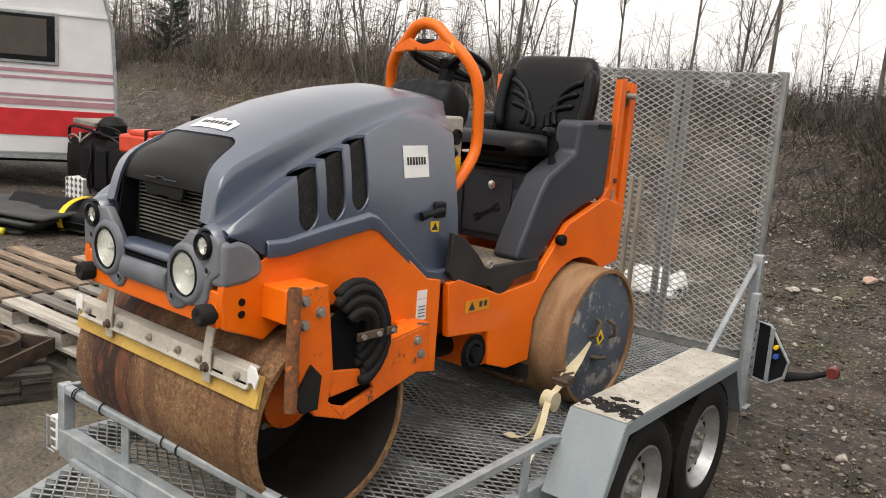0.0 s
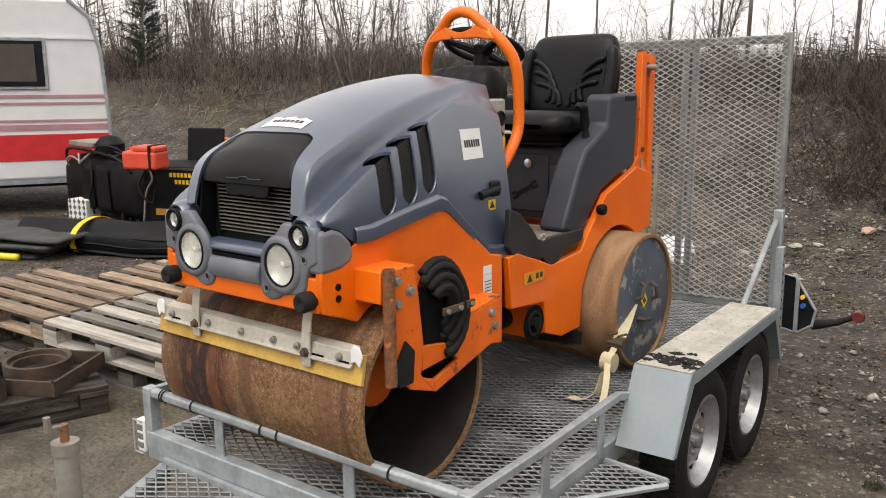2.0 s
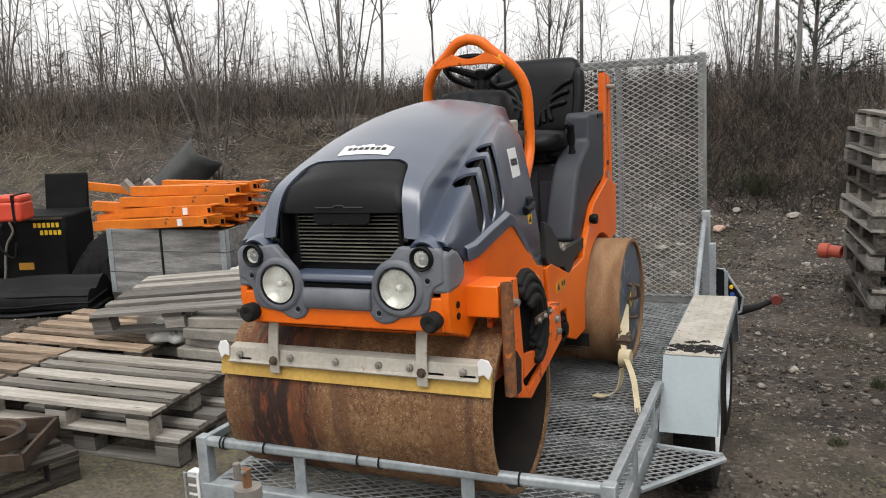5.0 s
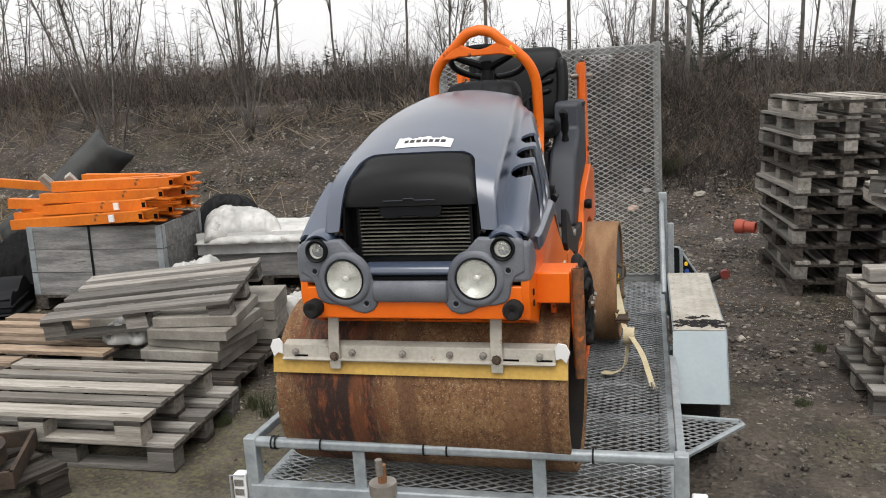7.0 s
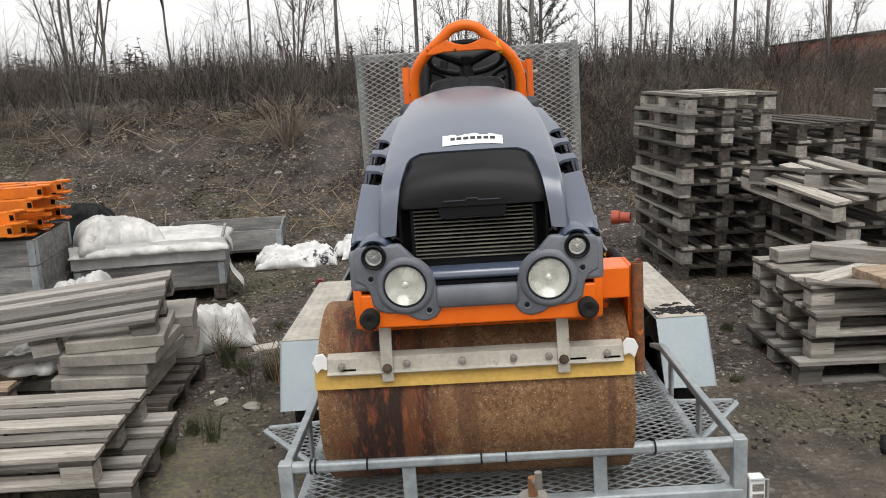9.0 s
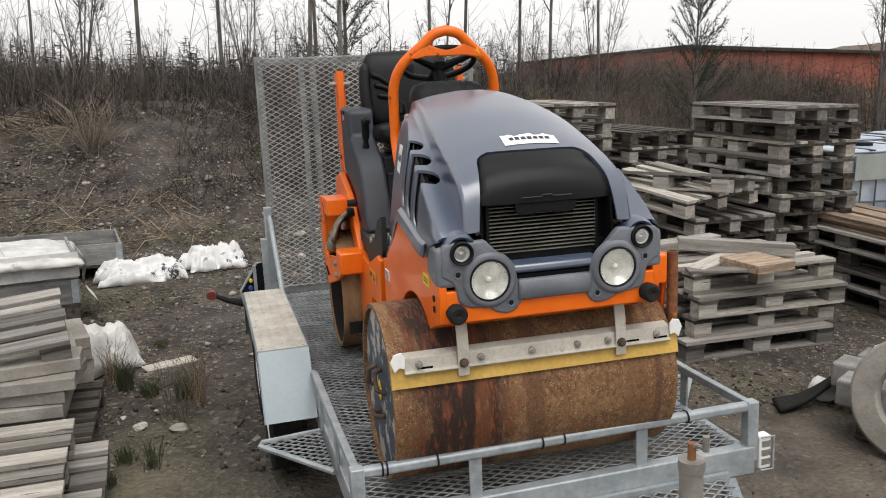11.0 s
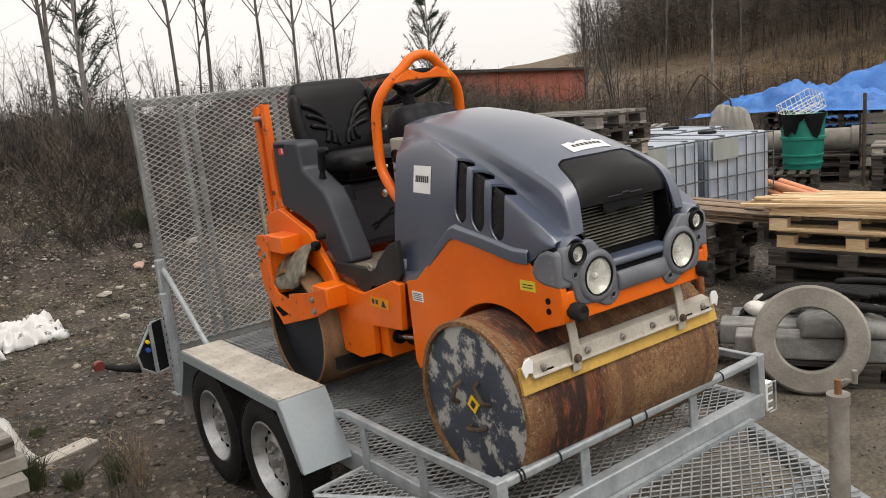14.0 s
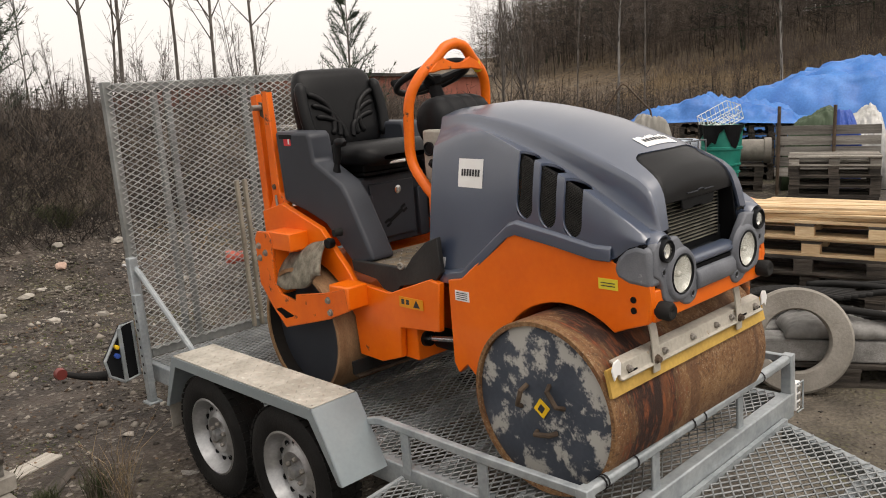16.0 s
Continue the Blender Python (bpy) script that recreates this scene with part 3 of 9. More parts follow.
        part("hub_cap", Shape().lathe([(0, 0.028), (o * 0.03, 0.026), (o * 0.036, 0.015), (o * 0.037, 0)], "x", (o * 0.033, 0, 0), 16), RIM, rm, smooth=True)
    # step beside the front rail
    sx0, sx1 = side * (HALF + 0.01), side * 1.0
    stp = part("step", Shape().tube([(sx0, 0.86, 0.26), (sx1 * 0.99, 0.83, 0.26), (sx1, 0.80, 0.26), (sx0, 0.46, 0.26)], 0.012, 6), GALV, trailer, "mesh side step", smooth=True)

    def in_step(x, y, side=side):
        u = (x * side - HALF) / 0.265
        return 0 < u < 1 and 0.46 + 0.34 * u < y < 0.86 - 0.03 * u
    e = expanded_metal(min(sx0, sx1), max(sx0, sx1), 0.44, 0.88, 0.055, 0.036, 0.004, in_step)
    mesh_sheet("step_mesh", e, 0.0035, pose(0, 0, 0.262), stp)
for y in WHEEL_Y:
    part("axle", Shape().tube([(-0.8, y, WHEEL_Z - 0.02), (0.8, y, WHEEL_Z - 0.02)], 0.035, 8), GALV, trailer)

# tailgate
GATEGALV = mat("dull_galvanised_steel", (0.17, 0.18, 0.175), (0.26, 0.272, 0.265), 8, 0.6, metal=0.25, bump=0.1, fine=60, spot=(0.12, 0.12, 0.11), spot_at=0.66, spot_scale=7)
gate = part("tailgate", Shape().box((0, LONG + 0.03, 1.852), (2 * HALF - 0.1, 0.05, 0.045)), GATEGALV, trailer, "upright mesh loading ramp", bevel=0.005)
part("bottom_rail", Shape().box((0, LONG + 0.03, 0.34), (2 * HALF - 0.1, 0.05, 0.05)), GATEGALV, gate, bevel=0.005)
for side in (-1, 1):
    part("gate_post", Shape().box((side * (HALF - 0.025), LONG + 0.03, 1.10), (0.05, 0.05, 1.57)), GATEGALV, gate, bevel=0.005)
for x in (-0.44, -0.36, 0.14, 0.20):
    part("stiffener", Shape().box((x, LONG + 0.035, 1.10), (0.035, 0.03, 1.49)), GATEGALV, gate, bevel=0.004)
mesh_sheet("gate_mesh", expanded_metal(-HALF + 0.02, HALF - 0.02, 0.36, 1.872, 0.062, 0.034, 0.003), 0.0034, pose(0, LONG - 0.001, 0, 90), gate, "expanded-metal sheet", mat("clean_galvanised_mesh", (0.30, 0.31, 0.305), (0.46, 0.47, 0.465), 9, 0.55, metal=0.3, bump=0.1))
for x in (-0.035, 0.02):
    part("loose_bar", Shape().box((x, LONG - 0.055, 0.80), (0.022, 0.03, 0.92)), mat("tan_worn_bar", (0.20, 0.175, 0.135), (0.31, 0.28, 0.225), 6, 0.7, bump=0.2), gate, "tan upright bar standing in the gate", bevel=0.006)
for side in (-1, 1):
    x = side * (HALF - 0.01)
    part("brace", Shape().tube([(x, LONG - 0.03, 0.86), (x, LONG - 0.10, 0.82), (x, 2.50, 0.48), (x, 2.42, 0.40)], 0.016, 8), GALV, trailer, "curved gate stay", smooth=True)
    lever = part("latch", Shape().tube([(x + side * 0.03, LONG + 0.05, 0.87), (x - side * 0.02, LONG - 0.06, 0.86)], 0.012, 8), CHROME, trailer)
    leg = part("drop_leg", Shape().box((side * (HALF + 0.045), LONG - 0.12, 0.42), (0.04, 0.05, 0.62)).box((side * (HALF + 0.045), LONG - 0.12, 0.105), (0.08, 0.09, 0.012)), GALV, trailer, "perforated drop leg", bevel=0.004)
    for k in range(9):
        part("pin_hole", Shape().lathe([(0, 0.009), (side * 0.002, 0.009), (side * 0.002, 0)], "x", (side * (HALF + 0.0645), LONG - 0.12, 0.28 + 0.05 * k), 8), BLACK, leg)
    # lamp bracket with rubber arm marker lamp
    bx = side * (HALF + 0.12)
    shield = [(side * (HALF + 0.03), 0.235), (side * (HALF + 0.03), 0.55), (side * (HALF + 0.10), 0.54), (side * (HALF + 0.215), 0.36), (side * (HALF + 0.20), 0.27), (side * (HALF + 0.12), 0.215)]
    rim_ = [(x_, LONG + 0.03, z_) for x_, z_ in shield]
    br = part("lamp_bracket", Shape().tube(rim_ + [rim_[0], rim_[1]], 0.009, 6).box((side * (HALF + 0.115), LONG + 0.02, 0.375), (0.022, 0.012, 0.31)), GALV, trailer, "galvanised rim of the lamp bracket")
    part("tail_lamp", Shape().prism(shield, "y", LONG + 0.03, LONG + 0.07), BLACK, br, "dark back of the lamp unit", bevel=0.006)
    part("plug", Shape().lathe([(0, 0.014), (-0.03, 0.014), (-0.032, 0)], "y", (bx + side * 0.03, LONG + 0.03, 0.38), 10), plain("blue_plug", (0.03, 0.08, 0.35)), br)
    part("plug", Shape().lathe([(0, 0.012), (-0.03, 0.012), (-0.032, 0)], "y", (bx + side * 0.025, LONG + 0.03, 0.43), 10), YELLOWSTICK, br)
    arm = part("rubber_arm", Shape().tube([(bx + side * 0.06, LONG + 0.12, 0.25), (bx + side * 0.18, LONG + 0.18, 0.27), (bx + side * 0.27, LONG + 0.2, 0.31)], [0.03, 0.02, 0.014], 10), RUBBER, trailer, "flexible marker lamp arm", smooth=True)
    part("marker_lamp", Shape().lathe([(-0.026, 0.0), (-0.026, 0.030), (0, 0.038), (0.026, 0.030), (0.032, 0)], "y", (bx + side * 0.285, LONG + 0.2, 0.315), 14), plain("red_lens", (0.15, 0.035, 0.03), 0.25), arm, "small red round lens", smooth=True)
    # white front marker lamps
    ml = part("front_marker", Shape().box((side * (HALF + 0.055), 0.0, 0.285), (0.05, 0.045, 0.13)), WHITE, trailer, "white reflector lamp", bevel=0.006)
    for z in (0.25, 0.285, 0.32):
        part("reflector", Shape().box((side * (HALF + 0.055), -0.024, z), (0.036, 0.006, 0.024)), CHROME, ml)
    part("lamp_cover", Shape().tube([(side * (HALF + 0.03), -0.03, 0.35), (side * (HALF + 0.085), -0.03, 0.35), (side * (HALF + 0.085), -0.03, 0.22), (side * (HALF + 0.03), -0.03, 0.22)], 0.004, 6), GALV, trailer)

# drawbar with mesh platform and jockey post
BAR = 0.215
for side in (-1, 1):
    part("drawbar_beam", Shape().prism([(side * 0.60, -0.03), (side * 0.66, -0.03), (side * 0.07, -1.25), (side * 0.01, -1.25)], "z", BAR - 0.07, BAR), GALV, trailer, bevel=0.006)
platform = part("platform_edge", Shape().prism([(-0.62, -0.03), (0.62, -0.03), (0.62, -0.05), (-0.62, -0.05)], "z", BAR + 0.002, BAR + 0.03), GALV, trailer)
mesh_sheet("platform_mesh", expanded_metal(-0.66, 0.66, -0.98, -0.05, 0.062, 0.042, 0.003, lambda x, y: abs(x) < 0.635 + 0.483 * y), 0.0042, pose(0, 0, BAR + 0.01), trailer, "expanded-metal drawbar platform")
part("platform_brace", Shape().box((0, -0.45, BAR - 0.02), (0.86, 0.04, 0.04)), GALV, trailer, bevel=0.004)
JX, JY = 0.01, -0.735
jack = part("jockey_post", Shape().tube([(JX, JY, -0.03), (JX, JY, 0.70)], 0.03, 20), STEEL, trailer, "grey steel jockey wheel tube", smooth=True)
part("collar", Shape().tube([(JX, JY, 0.69), (JX, JY, 0.72)], 0.034, 20), STEEL, jack, smooth=True)
part("spindle", Shape().tube([(JX, JY, 0.72), (JX, JY, 0.765)], 0.011, 10), RUST, jack, smooth=True)
part("crank_handle", Shape().tube([(JX, JY, 0.755), (JX + 0.005, JY - 0.02, 0.765), (JX + 0.01, JY - 0.05, 0.765)], 0.006, 8).tube([(JX + 0.01, JY - 0.045, 0.76), (JX + 0.01, JY - 0.046, 0.80)], 0.009, 8), STEEL, jack, "dull steel crank handle", smooth=True)
part("clamp", Shape().box((JX + 0.0, JY, 0.24), (0.09, 0.09, 0.07)), GALV, jack, bevel=0.008)
part("jockey_wheel", Shape().lathe([(-0.03, 0.02), (-0.03, 0.09), (-0.02, 0.10), (0.02, 0.10), (0.03, 0.09), (0.03, 0.02)], "x", (JX, JY, -0.06), 24), RUBBER, jack, smooth=True)

# ---- road roller: x across, y from front to back, standing on the trailer's deck ----
MACH = LEVEL @ pose(0.027, 0, 0)
DRUM_R, DRUM_Z, REAR_Y = 0.308, 0.632, 1.53
roller = thing("road_roller", MACH, "orange and grey tandem road roller with rusty drums, worn paint", "road roller")


def drum_rust():
    """Pitted brown steel with light grit, faint streaks round the drum, and ragged dark rust with orange runs."""
    m = bpy.data.materials.new("rusty_drum_steel")
    m.use_nodes = True
    n, l = m.node_tree.nodes, m.node_tree.links
    bsdf = n["Principled BSDF"]
    tc = n.new("ShaderNodeTexCoord")
    sep = n.new("ShaderNodeSeparateXYZ")
    l.new(tc.outputs["Object"], sep.inputs[0])

    def tex(scale, stretch, detail=8.0, rough=0.6):
        mp, t = n.new("ShaderNodeMapping"), n.new("ShaderNodeTexNoise")
        mp.inputs["Scale"].default_value = stretch
        t.inputs["Scale"].default_value, t.inputs["Detail"].default_value, t.inputs["Roughness"].default_value = scale, detail, rough
        l.new(tc.outputs["Object"], mp.inputs[0])
        l.new(mp.outputs[0], t.inputs["Vector"])
        return t.outputs[0]

    def span(src, a, b):
        r = n.new("ShaderNodeMapRange")
        r.inputs[1].default_value, r.inputs[2].default_value = a, b
        l.new(src, r.inputs[0])
        return r.outputs[0]

    def mixc(f, a, b, kind="MIX"):
        x = n.new("ShaderNodeMix")
        x.data_type, x.blend_type = "RGBA", kind
        for s_, v in ((x.inputs[0], f), (x.inputs[6], a), (x.inputs[7], b)):
            if isinstance(v, (int, float)):
                s_.default_value = v
            elif isinstance(v, tuple):
                s_.default_value = (*v, 1)
            else:
                l.new(v, s_)
        return x.outputs[2]

    def calc(op, a, b):
        c = n.new("ShaderNodeMath")
        c.operation = op
        for s_, v in ((c.inputs[0], a), (c.inputs[1], b)):
            if isinstance(v, (int, float)):
                s_.default_value = v
            else:
                l.new(v, s_)
        return c.outputs[0]

    grit = tex(70, (1, 0.8, 0.8), 8, 0.75)
    blot = tex(7, (1, 1, 1), 8)
    run = tex(9, (4.0, 0.9, 0.9), 12, 0.75)
    col = mixc(span(blot, 0.35, 0.65), (0.136, 0.058, 0.019), (0.236, 0.128, 0.053))
    col = mixc(calc("MULTIPLY", span(run, 0.54, 0.7), 0.22), col, (0.17, 0.075, 0.03))
    col = mixc(calc("MULTIPLY", span(grit, 0.54, 0.62), 0.45), col, (0.36, 0.25, 0.15))
    col = mixc(calc("MULTIPLY", span(grit, 0.48, 0.40), 0.72), col, (0.055, 0.024, 0.011))
    col = mixc(calc("MULTIPLY", span(tex(170, (1, 1, 1), 3, 0.6), 0.60, 0.66), 0.5), col, (0.50, 0.40, 0.29))
    # ragged bands that run round the drum
    wild = calc("ADD", calc("MULTIPLY", calc("SUBTRACT", run, 0.5), 2.4), calc("MULTIPLY", calc("SUBTRACT", blot, 0.5), 1.5))
    wild = calc("ADD", wild, calc("MULTIPLY", calc("SUBTRACT", grit, 0.5), 0.9))
    for mid_x, half, c, f in ((-0.31, 0.19, (0.017, 0.0045, 0.0025), 0.97), (-0.235, 0.035, (0.26, 0.085, 0.024), 0.35), (-0.05, 0.04, (0.07, 0.024, 0.010), 0.55), (0.32, 0.05, (0.11, 0.045, 0.017), 0.5), (0.40, 0.02, (0.05, 0.018, 0.009), 0.5)):
        away = n.new("ShaderNodeMath")
        away.operation = "ABSOLUTE"
        l.new(calc("SUBTRACT", sep.outputs[0], mid_x), away.inputs[0])
        f_ = span(calc("ADD", calc("MULTIPLY", away.outputs[0], -1.0 / half), wild), -0.95, -0.55)
        col = mixc(calc("MULTIPLY", f_, f), col, c)
        if f > 0.9:
            col = mixc(calc("MULTIPLY", calc("MULTIPLY", f_, span(run, 0.50, 0.66)), 0.85), col, (0.27, 0.075, 0.022))
    l.new(col, bsdf.inputs["Base Color"])
    bsdf.inputs["Roughness"].default_value = 0.78
    bp = n.new("ShaderNodeBump")
    bp.inputs["Strength"].default_value, bp.inputs["Distance"].default_value = 0.45, 0.01
    l.new(grit, bp.inputs["Height"])
    l.new(bp.outputs[0], bsdf.inputs["Normal"])
    return m


DRUM = drum_rust()
DRUM2 = mat("rusty_rear_drum_steel", (0.20, 0.105, 0.05), (0.30, 0.18, 0.095), 5, 0.8, bump=0.35, fine=120, stretch=(3, 0.8, 0.8), grain=0.5, spot=(0.12, 0.06, 0.03), spot_at=0.62, spot_scale=3.0)
DISC = mat("flaking_blue_grey_paint", (0.036, 0.046, 0.064), (0.055, 0.066, 0.086), 6, 0.55, bump=0.1, fine=60, spot=(0.38, 0.375, 0.35), spot_at=0.505, spot_scale=7.5, grain=0.2)
DISC2 = mat("scuffed_blue_grey_paint", (0.06, 0.075, 0.10), (0.085, 0.10, 0.125), 6, 0.5, bump=0.1, fine=60, spot=(0.30, 0.29, 0.27), spot_at=0.535, spot_scale=8, grain=0.25)
# near-black, so that the shade inside the drum is in the colour
INNER = mat("drum_inside_shade", (0.009, 0.0075, 0.0065), (0.022, 0.017, 0.0135), 5, 0.85, bump=0.2, fine=60)


LUG = mat("dull_brown_iron", (0.055, 0.038, 0.026), (0.10, 0.07, 0.048), 9, 0.8, bump=0.3)


def drum(name, y, closed, skin, disc_mat, label):
    """A hollow drum shell; closed: the side (-1 or 1) with the painted disc, the other is open."""
    W, R, c = 0.50, DRUM_R, (0.027 * closed, y, DRUM_Z)
    d = part(name, Shape().lathe([(-W, R - 0.018), (-W, R - 0.003), (-W + 0.004, R), (W - 0.004, R), (W, R - 0.003), (W, R - 0.018)], "x", c, 72, closed=True), skin, roller, label, smooth=True)
    s = closed
    disc = part("drum_disc", Shape().lathe([(s * (W - 0.02), R - 0.0185), (s * (W - 0.016), R - 0.0185), (s * (W - 0.012), R - 0.03), (s * (W - 0.012), 0.0)], "x", c, 64), disc_mat, d, "blue-grey painted drum side, paint flaking off", smooth=True)
    for k, a in enumerate((20, 140, 260)):
        t = pose(c[0] + s * (W - 0.012), c[1], c[2], a)
        part("lifting_lug", Shape().tube([(0, 0.085 + 0.0, -0.045), (s * 0.028, 0.085, -0.03), (s * 0.03, 0.085, 0.03), (0, 0.085, 0.045)], 0.009, 8, m=t), LUG, disc, smooth=True)
    t = pose(c[0] + s * (W - 0.008), c[1], c[2], 35)
    st = part("warning_sticker", Shape().box((0, 0, 0), (0.004, 0.05, 0.05), t), YELLOWSTICK, disc, "square yellow warning sticker")
    part("symbol", Shape().box((s * 0.0025, 0, 0), (0.002, 0.022, 0.026), t), INK, st)
    deep = 0.1 if y < 1 else 0.43
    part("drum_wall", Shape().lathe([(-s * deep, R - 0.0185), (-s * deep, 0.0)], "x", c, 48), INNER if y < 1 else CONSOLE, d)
    # added sleeve over the rusty inner skin, painting the hollow's shade
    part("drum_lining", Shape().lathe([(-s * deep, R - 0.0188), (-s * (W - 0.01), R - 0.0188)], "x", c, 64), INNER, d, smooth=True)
    part("drum_motor", Shape().lathe([(-s * 0.1, 0.12), (-s * 0.2, 0.12), (-s * 0.22, 0.095), (-s * 0.28, 0.095), (-s * 0.30, 0.0)], "x", c, 24), ORANGE_WORN, d, "orange drum bearing carrier", smooth=True)
    for k in range(6):
        a = 2 * math.pi * k / 6
        part("carrier_bolt", Shape().lathe([(0, 0.012), (-s * 0.012, 0.012), (-s * 0.012, 0)], "x", (c[0] - s * 0.22, c[1] + 0.107 * math.cos(a), c[2] + 0.107 * math.sin(a)), 6), STEEL, d)
    return d


drum("front_drum", 0.0, -1, DRUM, DISC, "rusty front drum with dark rust streaks")
drum("rear_drum", REAR_Y, 1, DRUM2, DISC2, "rusty rear drum")

# front scraper
sc = part("scraper_lip", Shape().grid([[(x, -0.285 - 0.012 * k, 0.795 - 0.055 * k) for x in np.linspace(-0.53, 0.475, 14)] for k in (-0.6, 0, 1)]), YELLOWLIP, roller, "yellow plastic scraper lip", thick=0.012)
part("scraper_bar", Shape().prism([(-0.292, 0.792), (-0.300, 0.787), (-0.311, 0.787), (-0.315, 0.793), (-0.304, 0.797), (-0.296, 0.838), (-0.262, 0.848), (-0.262, 0.840), (-0.286, 0.832)], "x", -0.487, 0.44), SCRAPER, sc, "pale steel scraper bar", bevel=0.002)
for x in (-0.42, 0.30, 0.405):
    part("bar_slot", Shape().box((x, -0.3025, 0.803), (0.05, 0.004, 0.006)), GAP, sc)
for x in (-0.44, -0.235, -0.06, 0.10, 0.21, 0.39):
    part("scraper_bolt", Shape().lathe([(0, 0.012), (-0.010, 0.012), (-0.012, 0.006), (-0.018, 0.006), (-0.018, 0)], "y", (x, -0.299, 0.816), 8), STEEL, sc)
for x in (-0.295, 0.255):
    hg = part("scraper_hanger", Shape().prism([(-0.306, 0.762), (-0.3125, 0.762), (-0.3125, 0.835), (-0.304, 0.90), (-0.285, 0.97), (-0.278, 0.97), (-0.297, 0.90), (-0.306, 0.835)], "x", x - 0.019, x + 0.019), SCRAPER, sc, "flat steel hanger strap", bevel=0.0015)
    part("hanger_bolt", Shape().lathe([(0, 0.016), (-0.004, 0.016), (-0.004, 0.011), (-0.014, 0.011), (-0.016, 0.0)], "y", (x, -0.3125, 0.806), 8), LUG, hg)
for x in (-0.498, 0.452):
    s_ = 1 if x > 0 else -1
    part("end_tab", Shape().prism([(x - s_ * 0.012, 0.806), (x - s_ * 0.014, 0.846), (x - s_ * 0.002, 0.862), (x + s_ * 0.022, 0.857), (x + s_ * 0.034, 0.832), (x + s_ * 0.022, 0.796), (x + s_ * 0.006, 0.812)], "y", -0.306, -0.300), WHITE, sc, "chipped white end tab", bevel=0.002)
rs = part("rear_scraper", Shape().box((-0.03, 1.155, 0.52), (0.86, 0.012, 0.06), None), RUBBER, roller, "dark rear drum scraper")
part("rear_lip", Shape().box((-0.03, 1.175, 0.47), (0.8, 0.03, 0.01)), LUG, rs)


# ---- front frame, orange ----
def hood_low(y):
    return float(np.interp(y, [-0.37, -0.33, -0.27, -0.225, -0.19, 0.02, 0.20, 0.24, 0.50, 0.60, 0.78], [1.212, 1.204, 1.185, 1.150, 1.135, 1.172, 1.198, 1.185, 0.985, 0.965, 0.95]))


arch = [(0.335 * math.cos(radians(a)), DRUM_Z + 0.335 * math.sin(radians(a))) for a in range(8, 130, 8)]
side_poly = [(-0.345, 1.095)] + [(-0.3, 1.10)] + [(y, hood_low(y) + 0.01) for y in (-0.19, 0.02, 0.20, 0.24, 0.50)] + [(0.575, 0.98), (0.575, 0.64), (0.55, 0.60), (0.50, 0.645), (0.45, 0.60), (0.42, 0.64)] + arch + [(-0.25, 0.915), (-0.335, 0.945), (-0.352, 1.03)]
fr = part("front_frame", Shape().prism(side_poly, "x", -0.376, -0.35), ORANGE, roller, "orange welded front frame", bevel=0.004)
part("side_plate", Shape().prism([q for q in side_poly if not (0.41 < q[0] < 0.56 and q[1] < 0.66)], "x", 0.35, 0.376), ORANGE, fr, bevel=0.004)
part("bumper", Shape().prism([(-0.355, 0.9475), (0.355, 0.9475), (0.355, 1.0525), (0.298, 1.0525), (0.298, 1.004), (-0.298, 1.004), (-0.298, 1.0525), (-0.355, 1.0525)], "y", -0.35, -0.32), ORANGE, fr, bevel=0.005)
part("arch_plate", Shape().grid([[(x, y, z + 0.005) for y, z in arch] for x in (-0.36, 0.35)]), ORANGE_WORN, fr, thick=0.01)
part("rear_bulkhead", Shape().box((0, 0.56, 0.82), (0.70, 0.02, 0.34)), ORANGE, fr, bevel=0.004)
part("engine_bay", Shape().box((0, 0.05, 1.08), (0.62, 0.62, 0.16)), BLACK, fr)
for s in (-1, 1):
    b = part("rubber_buffer", Shape().lathe([(-0.345, 0.0), (-0.345, 0.029), (-0.385, 0.031), (-0.395, 0.024), (-0.395, 0.010), (-0.388, 0.0)], "y", (s * 0.327, 0, 0.985), 20), RUBBER, fr, smooth=True)
for z in (0.985, 1.02):
    for s in (-1, 1):
        part("frame_hole", Shape().lathe([(s * 0.0, 0.011), (s * 0.003, 0.011), (s * 0.003, 0)], "x", (s * 0.3765, -0.285, z), 12), BLACK, fr)
y0 = part("info_label", Shape().box((-0.3775, -0.19, 1.06), (0.003, 0.075, 0.036)), plain("lemon_label", (0.75, 0.62, 0.05)), fr, "yellow label with two printed lines")
for z in (1.054, 1.064):
    part("print_line", Shape().box((-0.3795, -0.19, z), (0.001, 0.055, 0.003)), INK, y0)
w0 = part("info_label", Shape().box((-0.3775, 0.50, 0.925), (0.003, 0.075, 0.04)), WHITE, fr, "white label with printed lines")
for z in (0.913, 0.921, 0.929, 0.937):
    part("print_line", Shape().box((-0.3795, 0.50, z), (0.001, 0.058, 0.003)), INK, w0)
w1 = part("info_label", Shape().box((0.3775, 0.475, 0.885), (0.003, 0.05, 0.075)).box((0.3775, 0.475, 0.94), (0.003, 0.05, 0.03)), WHITE, fr, "white label with printed lines")
for z in (0.862, 0.874, 0.886, 0.898):
    part("print_line", Shape().box((0.3795, 0.475, z), (0.001, 0.036, 0.003)), INK, w1)


